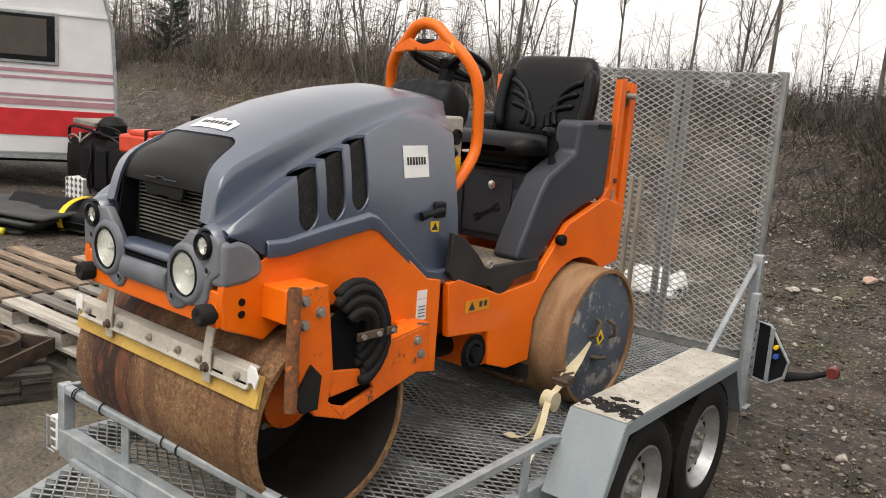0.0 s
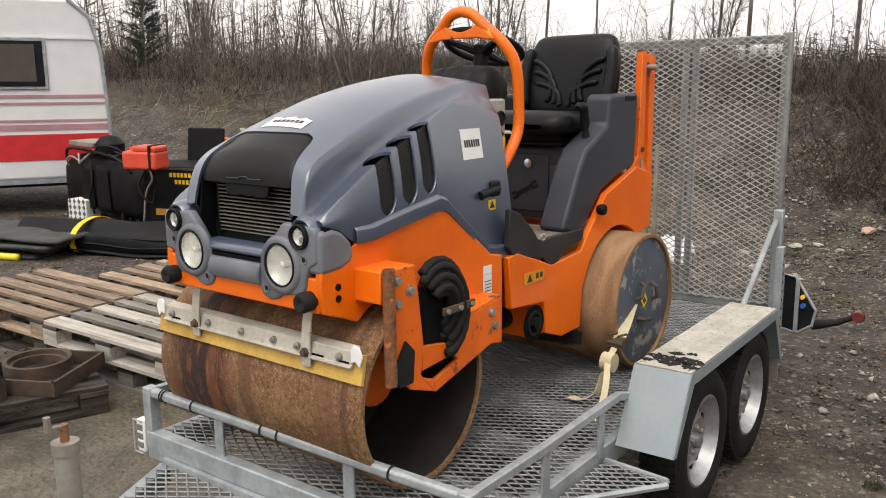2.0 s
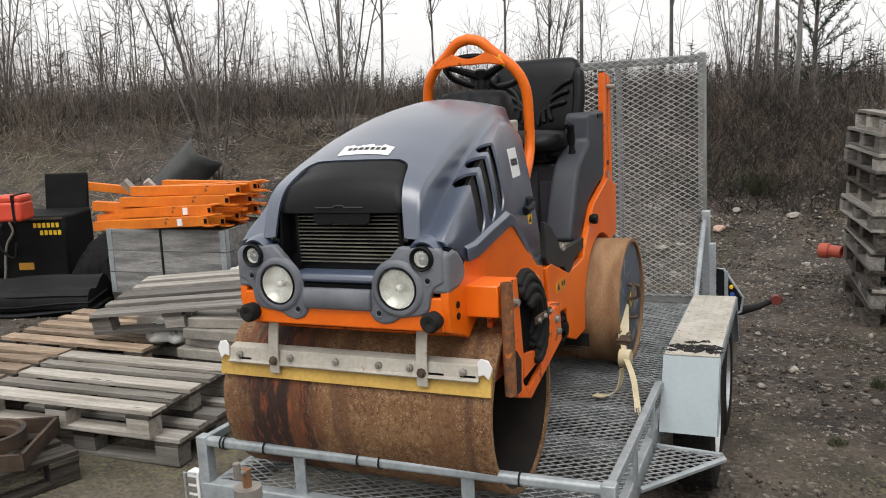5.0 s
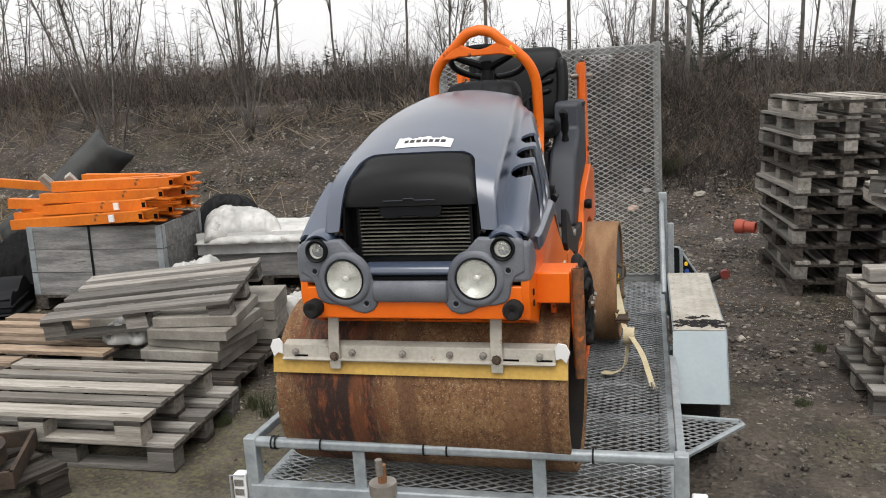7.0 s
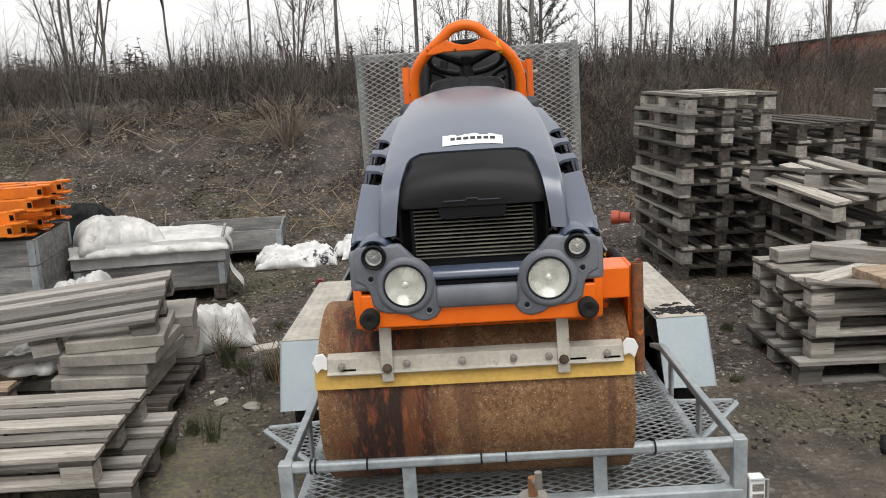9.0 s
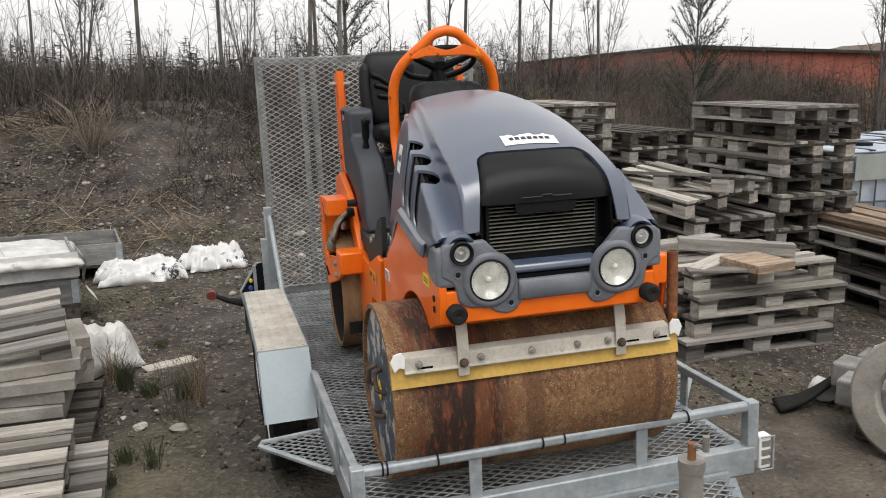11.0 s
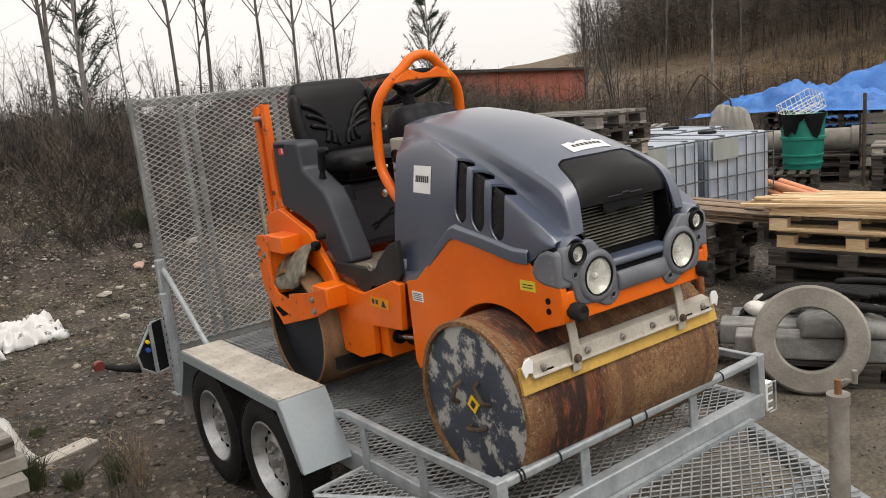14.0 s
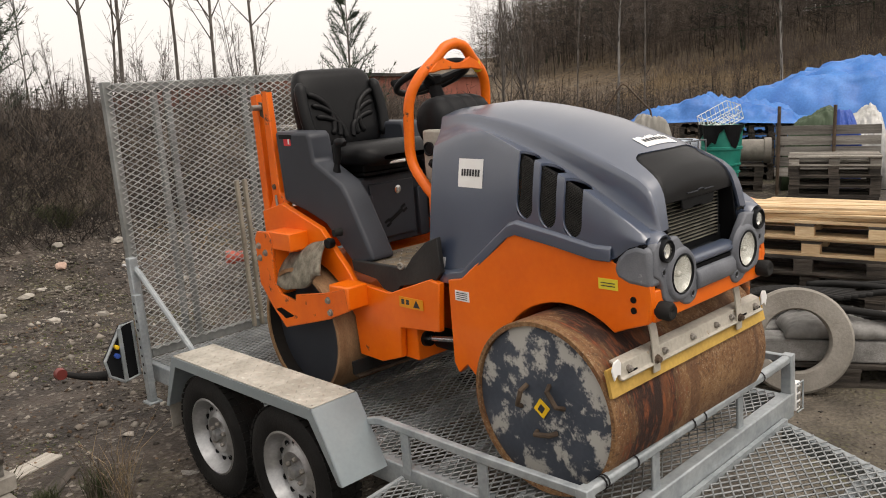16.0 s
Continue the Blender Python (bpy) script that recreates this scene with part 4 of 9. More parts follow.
# ---- front guard on one side, rear guard on the other ----
def guard(side, y, turn, name):
    """A plate frame outside the open end of a drum, with bolts. turn: -1 mirrors it along the machine."""
    P = lambda a, z: (y + turn * a, z)
    x0, x1 = side * 0.478, side * 0.493
    g = part(name, Shape().prism([P(-0.20, 1.065), P(-0.07, 1.065), P(-0.035, 0.80), P(-0.05, 0.71), P(0.02, 0.635), P(-0.10, 0.675), P(-0.16, 0.74)], "x", x0, x1), ORANGE_WORN, roller, "orange guard plate, chipped along its edges", bevel=0.003)
    lo = side * 0.455
    part("guard_arm", Shape().prism([P(-0.04, 0.80), P(0.13, 0.775), P(0.20, 0.845), P(0.39, 0.875), P(0.40, 0.735), P(0.02, 0.632), P(-0.05, 0.70), P(0.02, 0.675), P(0.14, 0.71), P(0.12, 0.735), P(-0.045, 0.72)], "x", x0 - side * 0.001, x1 + side * 0.001), ORANGE_WORN, g, bevel=0.003)
    part("flange", Shape().prism([P(0.13, 0.77), P(0.20, 0.84), P(0.39, 0.87), P(0.39, 0.88), P(0.19, 0.85), P(0.12, 0.78)], "x", lo - side * 0.04, x1), ORANGE_WORN, g)
    part("top_bracket", Shape().box((side * 0.425, y + turn * -0.14, 1.015), (0.11, 0.15, 0.10)), ORANGE, g, bevel=0.005)
    part("rear_bracket", Shape().box((side * 0.425, y + turn * 0.37, 0.80), (0.11, 0.06, 0.13)), ORANGE, g, bevel=0.005)
    part("guard_strut", Shape().box((side * 0.415, y + turn * -0.08, 0.86), (0.02, 0.10, 0.26)), ORANGE_WORN, g, bevel=0.004)
    for a, z in ((-0.16, 1.03), (-0.10, 0.99), (-0.16, 0.96), (0.33, 0.83), (0.35, 0.78)):
        p = P(a, z)
        part("guard_bolt", Shape().lathe([(0, 0.017), (side * 0.004, 0.017), (side * 0.004, 0.012), (side * 0.014, 0.012), (side * 0.015, 0)], "x", (x1, *p), 12), STEEL, g)
    return g


gf = guard(1, 0.0, 1, "front_guard")
part("guard_pipe", Shape().lathe([(0.72, 0.019), (1.075, 0.019), (1.075, 0.015), (0.9, 0.015)], "z", (0.505, -0.205, 0), 16), mat("scraped_rusty_pipe", (0.23, 0.085, 0.03), (0.13, 0.065, 0.035), 45, 0.85, bump=0.4, lo=0.4, hi=0.6, spot=(0.5, 0.13, 0.02), spot_at=0.60, spot_scale=18, grain=0.5), gf, "scraped rusty pipe", smooth=True)
part("rubber_strip", Shape().prism([(-0.19, 0.75), (-0.13, 0.84), (-0.09, 0.80), (-0.10, 0.70), (-0.16, 0.70)], "x", 0.495, 0.503), RUBBER, gf)
# no hole is cut: a black disc paints the shade behind the hoses
part("hose_opening", Shape().lathe([(0.474, 0.12), (0.478, 0.12), (0.478, 0.0)], "x", (0, 0.05, 0.88), 28), GAP, gf, "black disc that paints the shade behind the hoses")
for k in range(7):
    r = 0.060 + 0.0165 * k
    path = [(0.484 + 0.010 * (k % 2) + 0.012 * math.sin(radians(a + 30 * k)), 0.060 + r * 0.82 * math.cos(radians(a)), 0.895 + r * math.sin(radians(a))) for a in range(-74 - 7 * (k % 3), 128 + 10 * (k % 2), 8)]
    part("hose", Shape().tube(path, [0.0145 + 0.0016 * (i % 2) for i in range(len(path))], 8), RUBBER, roller, "black hydraulic hose", smooth="all")
part("hose_clamp", Shape().box((0.514, 0.12, 0.895), (0.01, 0.17, 0.026)), LUG, roller, "dark clamp across the hoses", bevel=0.003)
for y in (0.055, 0.12, 0.185):
    part("clamp_bolt", Shape().lathe([(0.519, 0.009), (0.527, 0.009), (0.527, 0.0)], "x", (0, y, 0.895), 6), STEEL, roller)
rear_plate = [(1.825, 1.06), (1.82, 0.84), (1.725, 0.726), (1.626, 0.641), (1.256, 0.739), (1.10, 0.80), (1.115, 0.90), (1.283, 0.857), (1.51, 0.821), (1.517, 0.787), (1.645, 0.807), (1.686, 0.857), (1.675, 1.067), (1.70, 1.105), (1.80, 1.10)]
gr = part("rear_guard", Shape().prism(rear_plate, "x", -0.493, -0.477), ORANGE_WORN, roller, "orange guard plate, chipped along its edges", bevel=0.003)
part("guard_slot", Shape().prism([(1.70, 0.724), (1.651, 0.738), (1.54, 0.712), (1.617, 0.688)], "x", -0.4945, -0.478), GAP, gr)
part("top_bracket", Shape().box((-0.43, 1.62, 1.065), (0.115, 0.20, 0.085)), ORANGE, gr, bevel=0.005)
part("front_bracket", Shape().box((-0.436, 1.165, 0.853), (0.112, 0.14, 0.105)), ORANGE, gr, bevel=0.008)
part("inner_flange", Shape().prism([(1.675, 1.06), (1.686, 0.857), (1.645, 0.807), (1.652, 0.80), (1.694, 0.852), (1.684, 1.06)], "x", -0.477, -0.40), ORANGE_WORN, gr)
for y, z in ((1.79, 1.03), (1.735, 1.0), (1.79, 0.97), (1.245, 0.83), (1.235, 0.775)):
    part("guard_bolt", Shape().lathe([(0, 0.017), (-0.004, 0.017), (-0.004, 0.012), (-0.012, 0.012), (-0.013, 0)], "x", (-0.493, y, z), 12), STEEL, gr)
flap = []
for u in np.linspace(0, 1, 15):
    top_, low_ = Vector((-0.33, 1.70, 0.985)).lerp(Vector((-0.36, 1.38, 1.085)), u), Vector((-0.487, 1.68, 0.85)).lerp(Vector((-0.487, 1.29, 0.93)), u)
    low_.z -= 0.045 * math.sin(math.pi * min(1.0, 1.25 * u))
    row = []
    for v in np.linspace(0, 1, 12):
        p = top_.lerp(low_, v) + Vector((-0.02, 0.0, 0.045)) * math.sin(math.pi * v) * (0.6 + 0.4 * math.sin(math.pi * u))
        p += Vector((-0.008, 0.0, 0.008)) * math.sin(11 * u + 3.0 * v + 0.6) * (0.3 + v)
        row.append(p)
    flap.append(row)
part("rubber_flap", Shape().grid(flap), mat("beige_rubber_flap", (0.12, 0.108, 0.084), (0.235, 0.215, 0.17), 9, 0.9, bump=0.35, fine=60, stretch=(1, 3, 3), grain=0.4), roller, "beige dusty canvas flap hanging in folds", thick=0.014, smooth=True)
part("flap_bolt", Shape().lathe([(-0.02, 0.0), (-0.02, 0.016), (0.02, 0.02), (0.03, 0.0)], "x", (-0.395, 1.262, 1.12), 12), RUBBER, roller, smooth=True)

# ---- hood: a lofted shell ----
HY = np.array([0.74, 0.72, 0.66, 0.58, 0.50, 0.42, 0.34, 0.26, 0.18, 0.10, 0.02, -0.05, -0.11, -0.155, -0.178, -0.19, -0.196, -0.205, -0.22, -0.24, -0.26, -0.276, -0.29, -0.299, -0.306, -0.312, -0.318, -0.323, -0.329])
tab = lambda ys, vs: lambda y: float(np.interp(y, ys[::-1], vs[::-1]))
zt_f = tab([0.74, 0.5, 0.3, 0.1, -0.1, -0.2, -0.24, -0.27, -0.29, -0.304, -0.314, -0.322, -0.329], [1.632, 1.648, 1.622, 1.574, 1.502, 1.455, 1.432, 1.412, 1.394, 1.372, 1.335, 1.288, 1.232])
ws_f = tab([0.74, 0.6, 0.5, 0.4, 0.3, 0.2, 0.1, 0.0, -0.1, -0.2, -0.329], [0.187, 0.203, 0.215, 0.227, 0.238, 0.248, 0.256, 0.263, 0.268, 0.272, 0.277])
zr_f = tab([0.74, 0.6, 0.5, 0.4, 0.3, 0.2, 0.1, 0.0, -0.1, -0.2, -0.24, -0.27, -0.29, -0.304, -0.314, -0.322, -0.329], [1.602, 1.613, 1.604, 1.588, 1.568, 1.545, 1.516, 1.482, 1.446, 1.405, 1.386, 1.366, 1.343, 1.316, 1.286, 1.252, 1.224])
wv_f = tab([0.74, 0.6, 0.5, 0.4, 0.3, 0.2, 0.1, 0.0, -0.1, -0.2, -0.329], [0.208, 0.226, 0.238, 0.248, 0.257, 0.264, 0.269, 0.273, 0.277, 0.281, 0.288])
zv_f = tab([0.74, 0.6, 0.5, 0.4, 0.3, 0.2, 0.1, 0.0, -0.1, -0.2, -0.25, -0.3, -0.329], [1.535, 1.568, 1.562, 1.541, 1.515, 1.480, 1.441, 1.398, 1.346, 1.290, 1.261, 1.234, 1.218])
K2 = [0.74, 0.55, 0.42, 0.30, 0.21, 0.116, 0.017, -0.114, -0.2, -0.286, -0.31, -0.329]
wc_f = tab(K2, [0.248, 0.268, 0.280, 0.304, 0.328, 0.342, 0.350, 0.358, 0.362, 0.361, 0.358, 0.352])
zc_f = tab(K2, [1.485, 1.545, 1.552, 1.517, 1.486, 1.452, 1.411, 1.354, 1.306, 1.252, 1.236, 1.220])
wb_f = tab([0.74, 0.5, 0.2, -0.06, -0.3, -0.368], [0.325, 0.356, 0.37, 0.376, 0.376, 0.362])
# half width of the opening for the black panel; behind it, a free column of the shell
xe_f = tab([0.74, 0.0, -0.178, -0.19, -0.196, -0.205, -0.22, -0.26, -0.306, -0.329], [0.11, 0.14, 0.150, 0.152, 0.174, 0.187, 0.196, 0.207, 0.220, 0.233])
CREASE = 16


def crown(x, y):
    """Height of the hood's top, short of the shoulder."""
    return zt_f(y) - (zt_f(y) - zr_f(y)) * min(1.0, abs(x) / ws_f(y)) ** 2.3


def hood_row(y):
    """Half a cross-section, from the crown over shoulder, gutter and crease down to the lower edge, as (x, y, z)."""
    w, r, xe = ws_f(y), zr_f(y), xe_f(y)
    v, c, b = (wv_f(y), zv_f(y)), (wc_f(y), zc_f(y)), (wb_f(y), hood_low(y))
    mix = lambda p, q, k: (p[0] + (q[0] - p[0]) * k, p[1] + (q[1] - p[1]) * k)
    back = 0.022 * math.exp(-(((y + 0.19) / 0.06) ** 2))
    out = []
    for x in [0.0, 0.35 * xe, 0.7 * xe, xe] + [xe + k * (w - xe) for k in (0.35, 0.65, 0.86)]:
        yy = y + back * ((x / xe) ** 2 if x <= xe else (w - x) / (w - xe))
        out.append((x, yy, crown(x, yy)))
    turn_ = (w + 0.005, r - 0.022)
    rest = [(w - 0.005, r + 0.003), (w + 0.002, r - 0.007), turn_, mix(turn_, v, 0.5), mix(turn_, v, 0.86), (v[0] + 0.004, v[1]), mix(v, c, 0.25), mix(v, c, 0.6), mix(v, c, 0.88), (c[0] - 0.002, c[1] - 0.001)]
    for k in (0.04, 0.10, 0.30, 0.5, 0.7, 0.88, 1.0):
        x, z = mix(c, b, k)
        rest.append((x + 0.007 * math.sin(math.pi * k), z))
    return out + [(x, y, z) for x, z in rest]


ROWS = [hood_row(y) for y in HY]
SECT = [[(p[0], p[2]) for p in row] for row in ROWS]


def hood_at(y, d, out=0.0):
    """A point of the hood's side: d metres down from the crease (minus: up over the ledge), lifted by out."""
    k = int(np.clip(np.searchsorted(-HY, -y) - 1, 0, len(HY) - 2))
    f = (HY[k] - y) / (HY[k] - HY[k + 1])
    sec = [Vector((p[0] + (q[0] - p[0]) * f, p[1] + (q[1] - p[1]) * f)) for p, q in zip(SECT[k], SECT[k + 1])]
    i, step = CREASE, 1 if d >= 0 else -1
    left = abs(d)
    while 0 < i + step < len(sec) - 1 and left > (sec[i + step] - sec[i]).length:
        left -= (sec[i + step] - sec[i]).length
        i += step
    along = (sec[i + step] - sec[i]).normalized()
    p = sec[i] + along * left
    normal = Vector((-along.y, along.x)) * step
    if normal.x < 0 and normal.y < 0:
        normal = -normal
    normal = (normal + Vector((0.35, 0.0))).normalized() if abs(d) < 0.012 else normal
    return Vector((p.x + normal.x * out, y, p.y + normal.y * out))


def hood_down(y, z):
    """How far below the crease the side passes height z."""
    return min((abs(hood_at(y, d).z - z), d) for d in np.arange(0.0, 0.5, 0.004))[1]


full = [[Vector((-x, y, z)) for x, y, z in row[:0:-1]] + [Vector(q) for q in row] for row in ROWS]
nrow = len(full[0])
mid = nrow // 2
hood_shape = Shape()
hood_shape.v = [tuple(p) for row in full for p in row]
for a in range(len(HY) - 1):
    for k in range(nrow - 1):
        if not (HY[a] < -0.185 and abs(k + 0.5 - mid) < 3):
            hood_shape.f.append((a * nrow + k, a * nrow + k + 1, (a + 1) * nrow + k + 1, (a + 1) * nrow + k))
used = sorted({i for f in hood_shape.f for i in f})
again = {i: k for k, i in enumerate(used)}
hood_shape.v = [hood_shape.v[i] for i in used]
hood_shape.f = [tuple(again[i] for i in f) for f in hood_shape.f]

# the louvres are cut through the shell: a slot down the side and a round-ended notch into the ledge above it
LOUVRES = ((-0.052, 1.203), (0.058, 1.226), (0.165, 1.250))
SLOT = 0.039
cut = Shape()
for s in (-1, 1):
    for y, zlow in LOUVRES:
        zc_ = zc_f(y)
        arc = [(y + SLOT * math.cos(radians(a)), zlow + SLOT + SLOT * math.sin(radians(a))) for a in range(180, 361, 20)]
        cut.prism(arc + [(y + SLOT, zc_ - 0.012), (y - SLOT, zc_ - 0.012)], "x", s * 0.300, s * 0.45)
        end = [(s * (0.320 - SLOT * math.sin(radians(a))), y + SLOT * math.cos(radians(a))) for a in range(0, 181, 20)]
        cut.prism(end + [(s * 0.45, y - SLOT), (s * 0.45, y + SLOT)], "z", zc_ - 0.045, zc_ + 0.10)
shell = new("shell_blank", mesh_of("shell_blank", hood_shape, HOOD))
knife = new("louvre_cutter", mesh_of("louvre_cutter", cut, HOOD))
mod = shell.modifiers.new("thickness", "SOLIDIFY")
mod.thickness, mod.offset = 0.009, -1
mod = shell.modifiers.new("louvres", "BOOLEAN")
mod.operation, mod.solver, mod.object, mod.use_self = "DIFFERENCE", "EXACT", knife, True
hood_mesh = bpy.data.meshes.new_from_object(shell.evaluated_get(bpy.context.evaluated_depsgraph_get()))
hood_mesh.name = "hood"
hood_mesh.shade_smooth()
hood_mesh.set_sharp_from_angle(angle=radians(34))
bpy.data.objects.remove(shell)
bpy.data.objects.remove(knife)
hood = tagged(new("hood", hood_mesh), "slate-grey moulded engine hood")
hood.parent = roller
mod = hood.modifiers.new("edges", "BEVEL")
mod.width, mod.segments, mod.limit_method, mod.angle_limit = 0.0025, 2, "ANGLE", radians(50)

# black panel: a lid in the opening that bends down in front
panel_rows = []
for y in (-0.186, -0.19, -0.196, -0.205, -0.22, -0.24, -0.26, -0.274):
    w_ = xe_f(y) + 0.004
    panel_rows.append([(u * w_, y + 0.022 * math.exp(-(((y + 0.19) / 0.06) ** 2)) * u * u, crown(u * w_, y + 0.02 * u * u * (y > -0.21)) - 0.0045) for u in np.linspace(-1, 1, 15)])
for y, z in ((-0.285, 1.389), (-0.294, 1.376), (-0.301, 1.358), (-0.305, 1.335), (-0.306, 1.302), (-0.298, 1.298), (-0.27, 1.298)):
    w_ = xe_f(max(y, -0.306) if z > 1.34 else -0.315) + 0.003
    panel_rows.append([(u * w_, y + 0.006 * u * u, z - 0.022 * u * u * (z > 1.34) - 0.012 * u * u * (1.31 < z < 1.34)) for u in np.linspace(-1, 1, 15)])
panel = part("front_panel", Shape().grid(panel_rows), PANEL, hood, "matt black panel over the grille", smooth=True, thick=0.006, inward=True)
part("panel_lip", Shape().tube([(-0.085, -0.3085, 1.319), (-0.02, -0.3095, 1.3195), (-0.015, -0.3095, 1.325), (0.015, -0.3095, 1.325), (0.02, -0.3095, 1.3195), (0.085, -0.3085, 1.319)], 0.0022, 6), CONSOLE, panel, "raised lip of the panel's catch")
back_rim = [tuple(p) for p in full[0]]
part("hood_back", Shape().add([(x * 0.97, y - 0.006, z - 0.012) for x, y, z in back_rim] + [(0, 0.728, 1.1)], [(k, k + 1, nrow) for k in range(nrow - 1)]), HOOD, hood)
# raised band along the hood's lower edge
for s in (-1, 1):
    ys = [-0.21, -0.14, -0.08, 0.02, 0.12, 0.18, 0.20, 0.24, 0.32, 0.42, 0.50, 0.60, 0.72, 0.76]
    low = [(s * (wb_f(y) + 0.012), y, hood_low(y) - 0.006) for y in ys]
    top = [(x - s * 0.003, y, z + 0.040) for x, y, z in low]
    lip = [(x - s * 0.016, y, z + 0.010) for x, y, z in top]
    part("hood_band", Shape().grid([low, top, lip]), HOOD, hood, thick=0.008, bevel=0.003, smooth=True)
    part("hood_tip", Shape().box((s * 0.322, 0.745, 0.975), (0.055, 0.07, 0.05)), HOOD, hood, bevel=0.012)
    if s > 0:
        m = lambda y, z, o: Vector((hood_at(y, hood_down(y, z), o)))
        p, q = m(0.60, 1.222, 0.0), m(0.54, 1.214, 0.018)
        latch = part("hood_latch", Shape().box((p.x + 0.002, 0.605, 1.222), (0.03, 0.06, 0.058)), BLACK, hood, "black rubber hood latch", bevel=0.008)
        part("latch_pull", Shape().tube([(p.x + 0.016, 0.615, 1.222), (p.x + 0.026, 0.57, 1.220), (q.x + 0.008, 0.52, 1.214), (q.x, 0.485, 1.207)], [0.012, 0.012, 0.011, 0.017], 10), BLACK, latch, smooth=True)
        c = m(0.575, 1.165, 0.003)
        wl_ = part("warning_label", Shape().box(tuple(c), (0.003, 0.045, 0.038)), YELLOWSTICK, hood)
        part("triangle", Shape().prism([(0.558, 1.153), (0.592, 1.153), (0.575, 1.180)], "x", c.x + 0.0015, c.x + 0.0025), INK, wl_)
    else:
        c = hood_at(0.66, hood_down(0.66, 1.03), 0.003)
        part("info_label", Shape().box((-c.x, c.y, c.z), (0.004, 0.06, 0.05)), WHITE, hood)

# behind each louvre a near-black sheet for the pocket's shade, a wire mesh, and a thin moulded rim
MESHDARK = mat("dark_louvre_mesh", (0.018, 0.0175, 0.016), (0.035, 0.033, 0.030), 30, 0.6, bump=0)
for s in (-1, 1):
    for y, zlow in LOUVRES:
        d1 = hood_down(y, zlow)
        on = lambda yy, d, o: Vector((s * hood_at(yy, d, o).x, yy, hood_at(yy, d, o).z))
        ds = np.linspace(-0.060, d1 + 0.012, 18)
        deep = lambda d: -0.022 + 0.010 * min(1.0, max(0.0, d) / d1)
        v = part("louvre", Shape().grid([[on(y + u, d, deep(d) - 0.012 if d > 0.02 else -0.040) for u in np.linspace(-0.045, 0.045, 5)] for d in ds]), GAP, hood, "mesh louvre, its inner shade painted black", smooth="all")
        ga, gb_ = [], []
        for k in range(40):
            for e in (1, -1):
                for u in np.arange(-SLOT - 0.006, SLOT + 0.002, 0.0085):
                    z0 = 0.004 + 0.0085 * k + e * u
                    if 0.012 < z0 < d1 + 0.004:
                        ga.append(tuple(on(y + u, z0, deep(z0)))), gb_.append(tuple(on(y + u + 0.0085, z0 + e * 0.0085, deep(z0 + e * 0.0085))))
        pts, faces = sticks(ga, gb_, 0.0012, 0.0012, 3)
        gm = new("louvre_mesh", quick_mesh("louvre_mesh", pts, faces, MESHDARK))
        gm.parent = v
        loop = [(y - SLOT, d) for d in np.linspace(0.012, d1 - SLOT, 8)] + [(y - SLOT * math.cos(radians(a)), d1 - SLOT + SLOT * math.sin(radians(a))) for a in range(20, 180, 20)] + [(y + SLOT, d) for d in np.linspace(d1 - SLOT, 0.012, 8)]
        nrm = [(-1, 0)] * 8 + [(-math.cos(radians(a)), math.sin(radians(a))) for a in range(20, 180, 20)] + [(1, 0)] * 8
        part("louvre_rim", Shape().grid([[on(a + e * nx, d + e * nd, o) for e, o in ((-0.0005, -0.008), (0.0, -0.001), (0.002, 0.0006), (0.005, -0.001))] for (a, d), (nx, nd) in zip(loop, nrm)]), HOOD, v, smooth="all")

# hood stickers with a company name, drawn as bars
def sticker(at, w, h, parent, label, torn=False):
    """A thin sheet that follows at(u, v), u and v in metres from its middle, with dark bars in place of letters."""
    us, vs = np.linspace(-w / 2, w / 2, 25), np.linspace(-h / 2, h / 2, 7)
    rnd_ = random.Random(4)
    rip = [rnd_.uniform(0.0, 0.22) * h if torn else 0.0 for _ in us]
    st = part("sticker", Shape().grid([[at(u, v - (rip[i] if k == 6 else 0.4 * rip[i] if k == 5 else 0), 0.0016) for i, u in enumerate(us)] for k, v in enumerate(vs)]), WHITE, parent, label, smooth="all")
    tall = 0.13 if torn else 0.12
    for k, (x, bw) in enumerate(((-0.33, 0.075), (-0.225, 0.08), (-0.11, 0.085), (0.005, 0.085), (0.115, 0.075), (0.225, 0.08), (0.335, 0.085))):
        part("print_bar", Shape().grid([[at((x + e * bw / 2) * w, (f * tall + 0.02) * h, 0.0028) for e in (-1, 0, 1)] for f in (-1, 1)]), INK, st)


for s in (-1, 1):
    on_side = lambda u, v, o: Vector((s * hood_at(0.48 + s * u, hood_down(0.48 + s * u, 1.395 + v), o).x, 0.48 + s * u, 1.395 + v))
    sticker(on_side, 0.15, 0.108, hood, "white sticker with a dark company name")
sticker(lambda u, v, o: Vector((0.012 + u, -0.128 + 0.9 * v, crown(0.012 + u, -0.128 + 0.9 * v) + o)), 0.19, 0.07, hood, "torn white sticker with a dark company name", True)

# grille
# fin colour cut down to include the shade under panel and flap
FIN = mat("dusty_fins_cut_for_shade", (0.13, 0.124, 0.10), (0.20, 0.19, 0.155), 12, 0.6, metal=0.2, bump=0.1)
# solid block, its near-black colour painting the recess's shade
gb = part("grille_box", Shape().box((0, -0.15, 1.21), (0.45, 0.20, 0.24)), GAP, hood, "grille recess, its shade painted near-black")
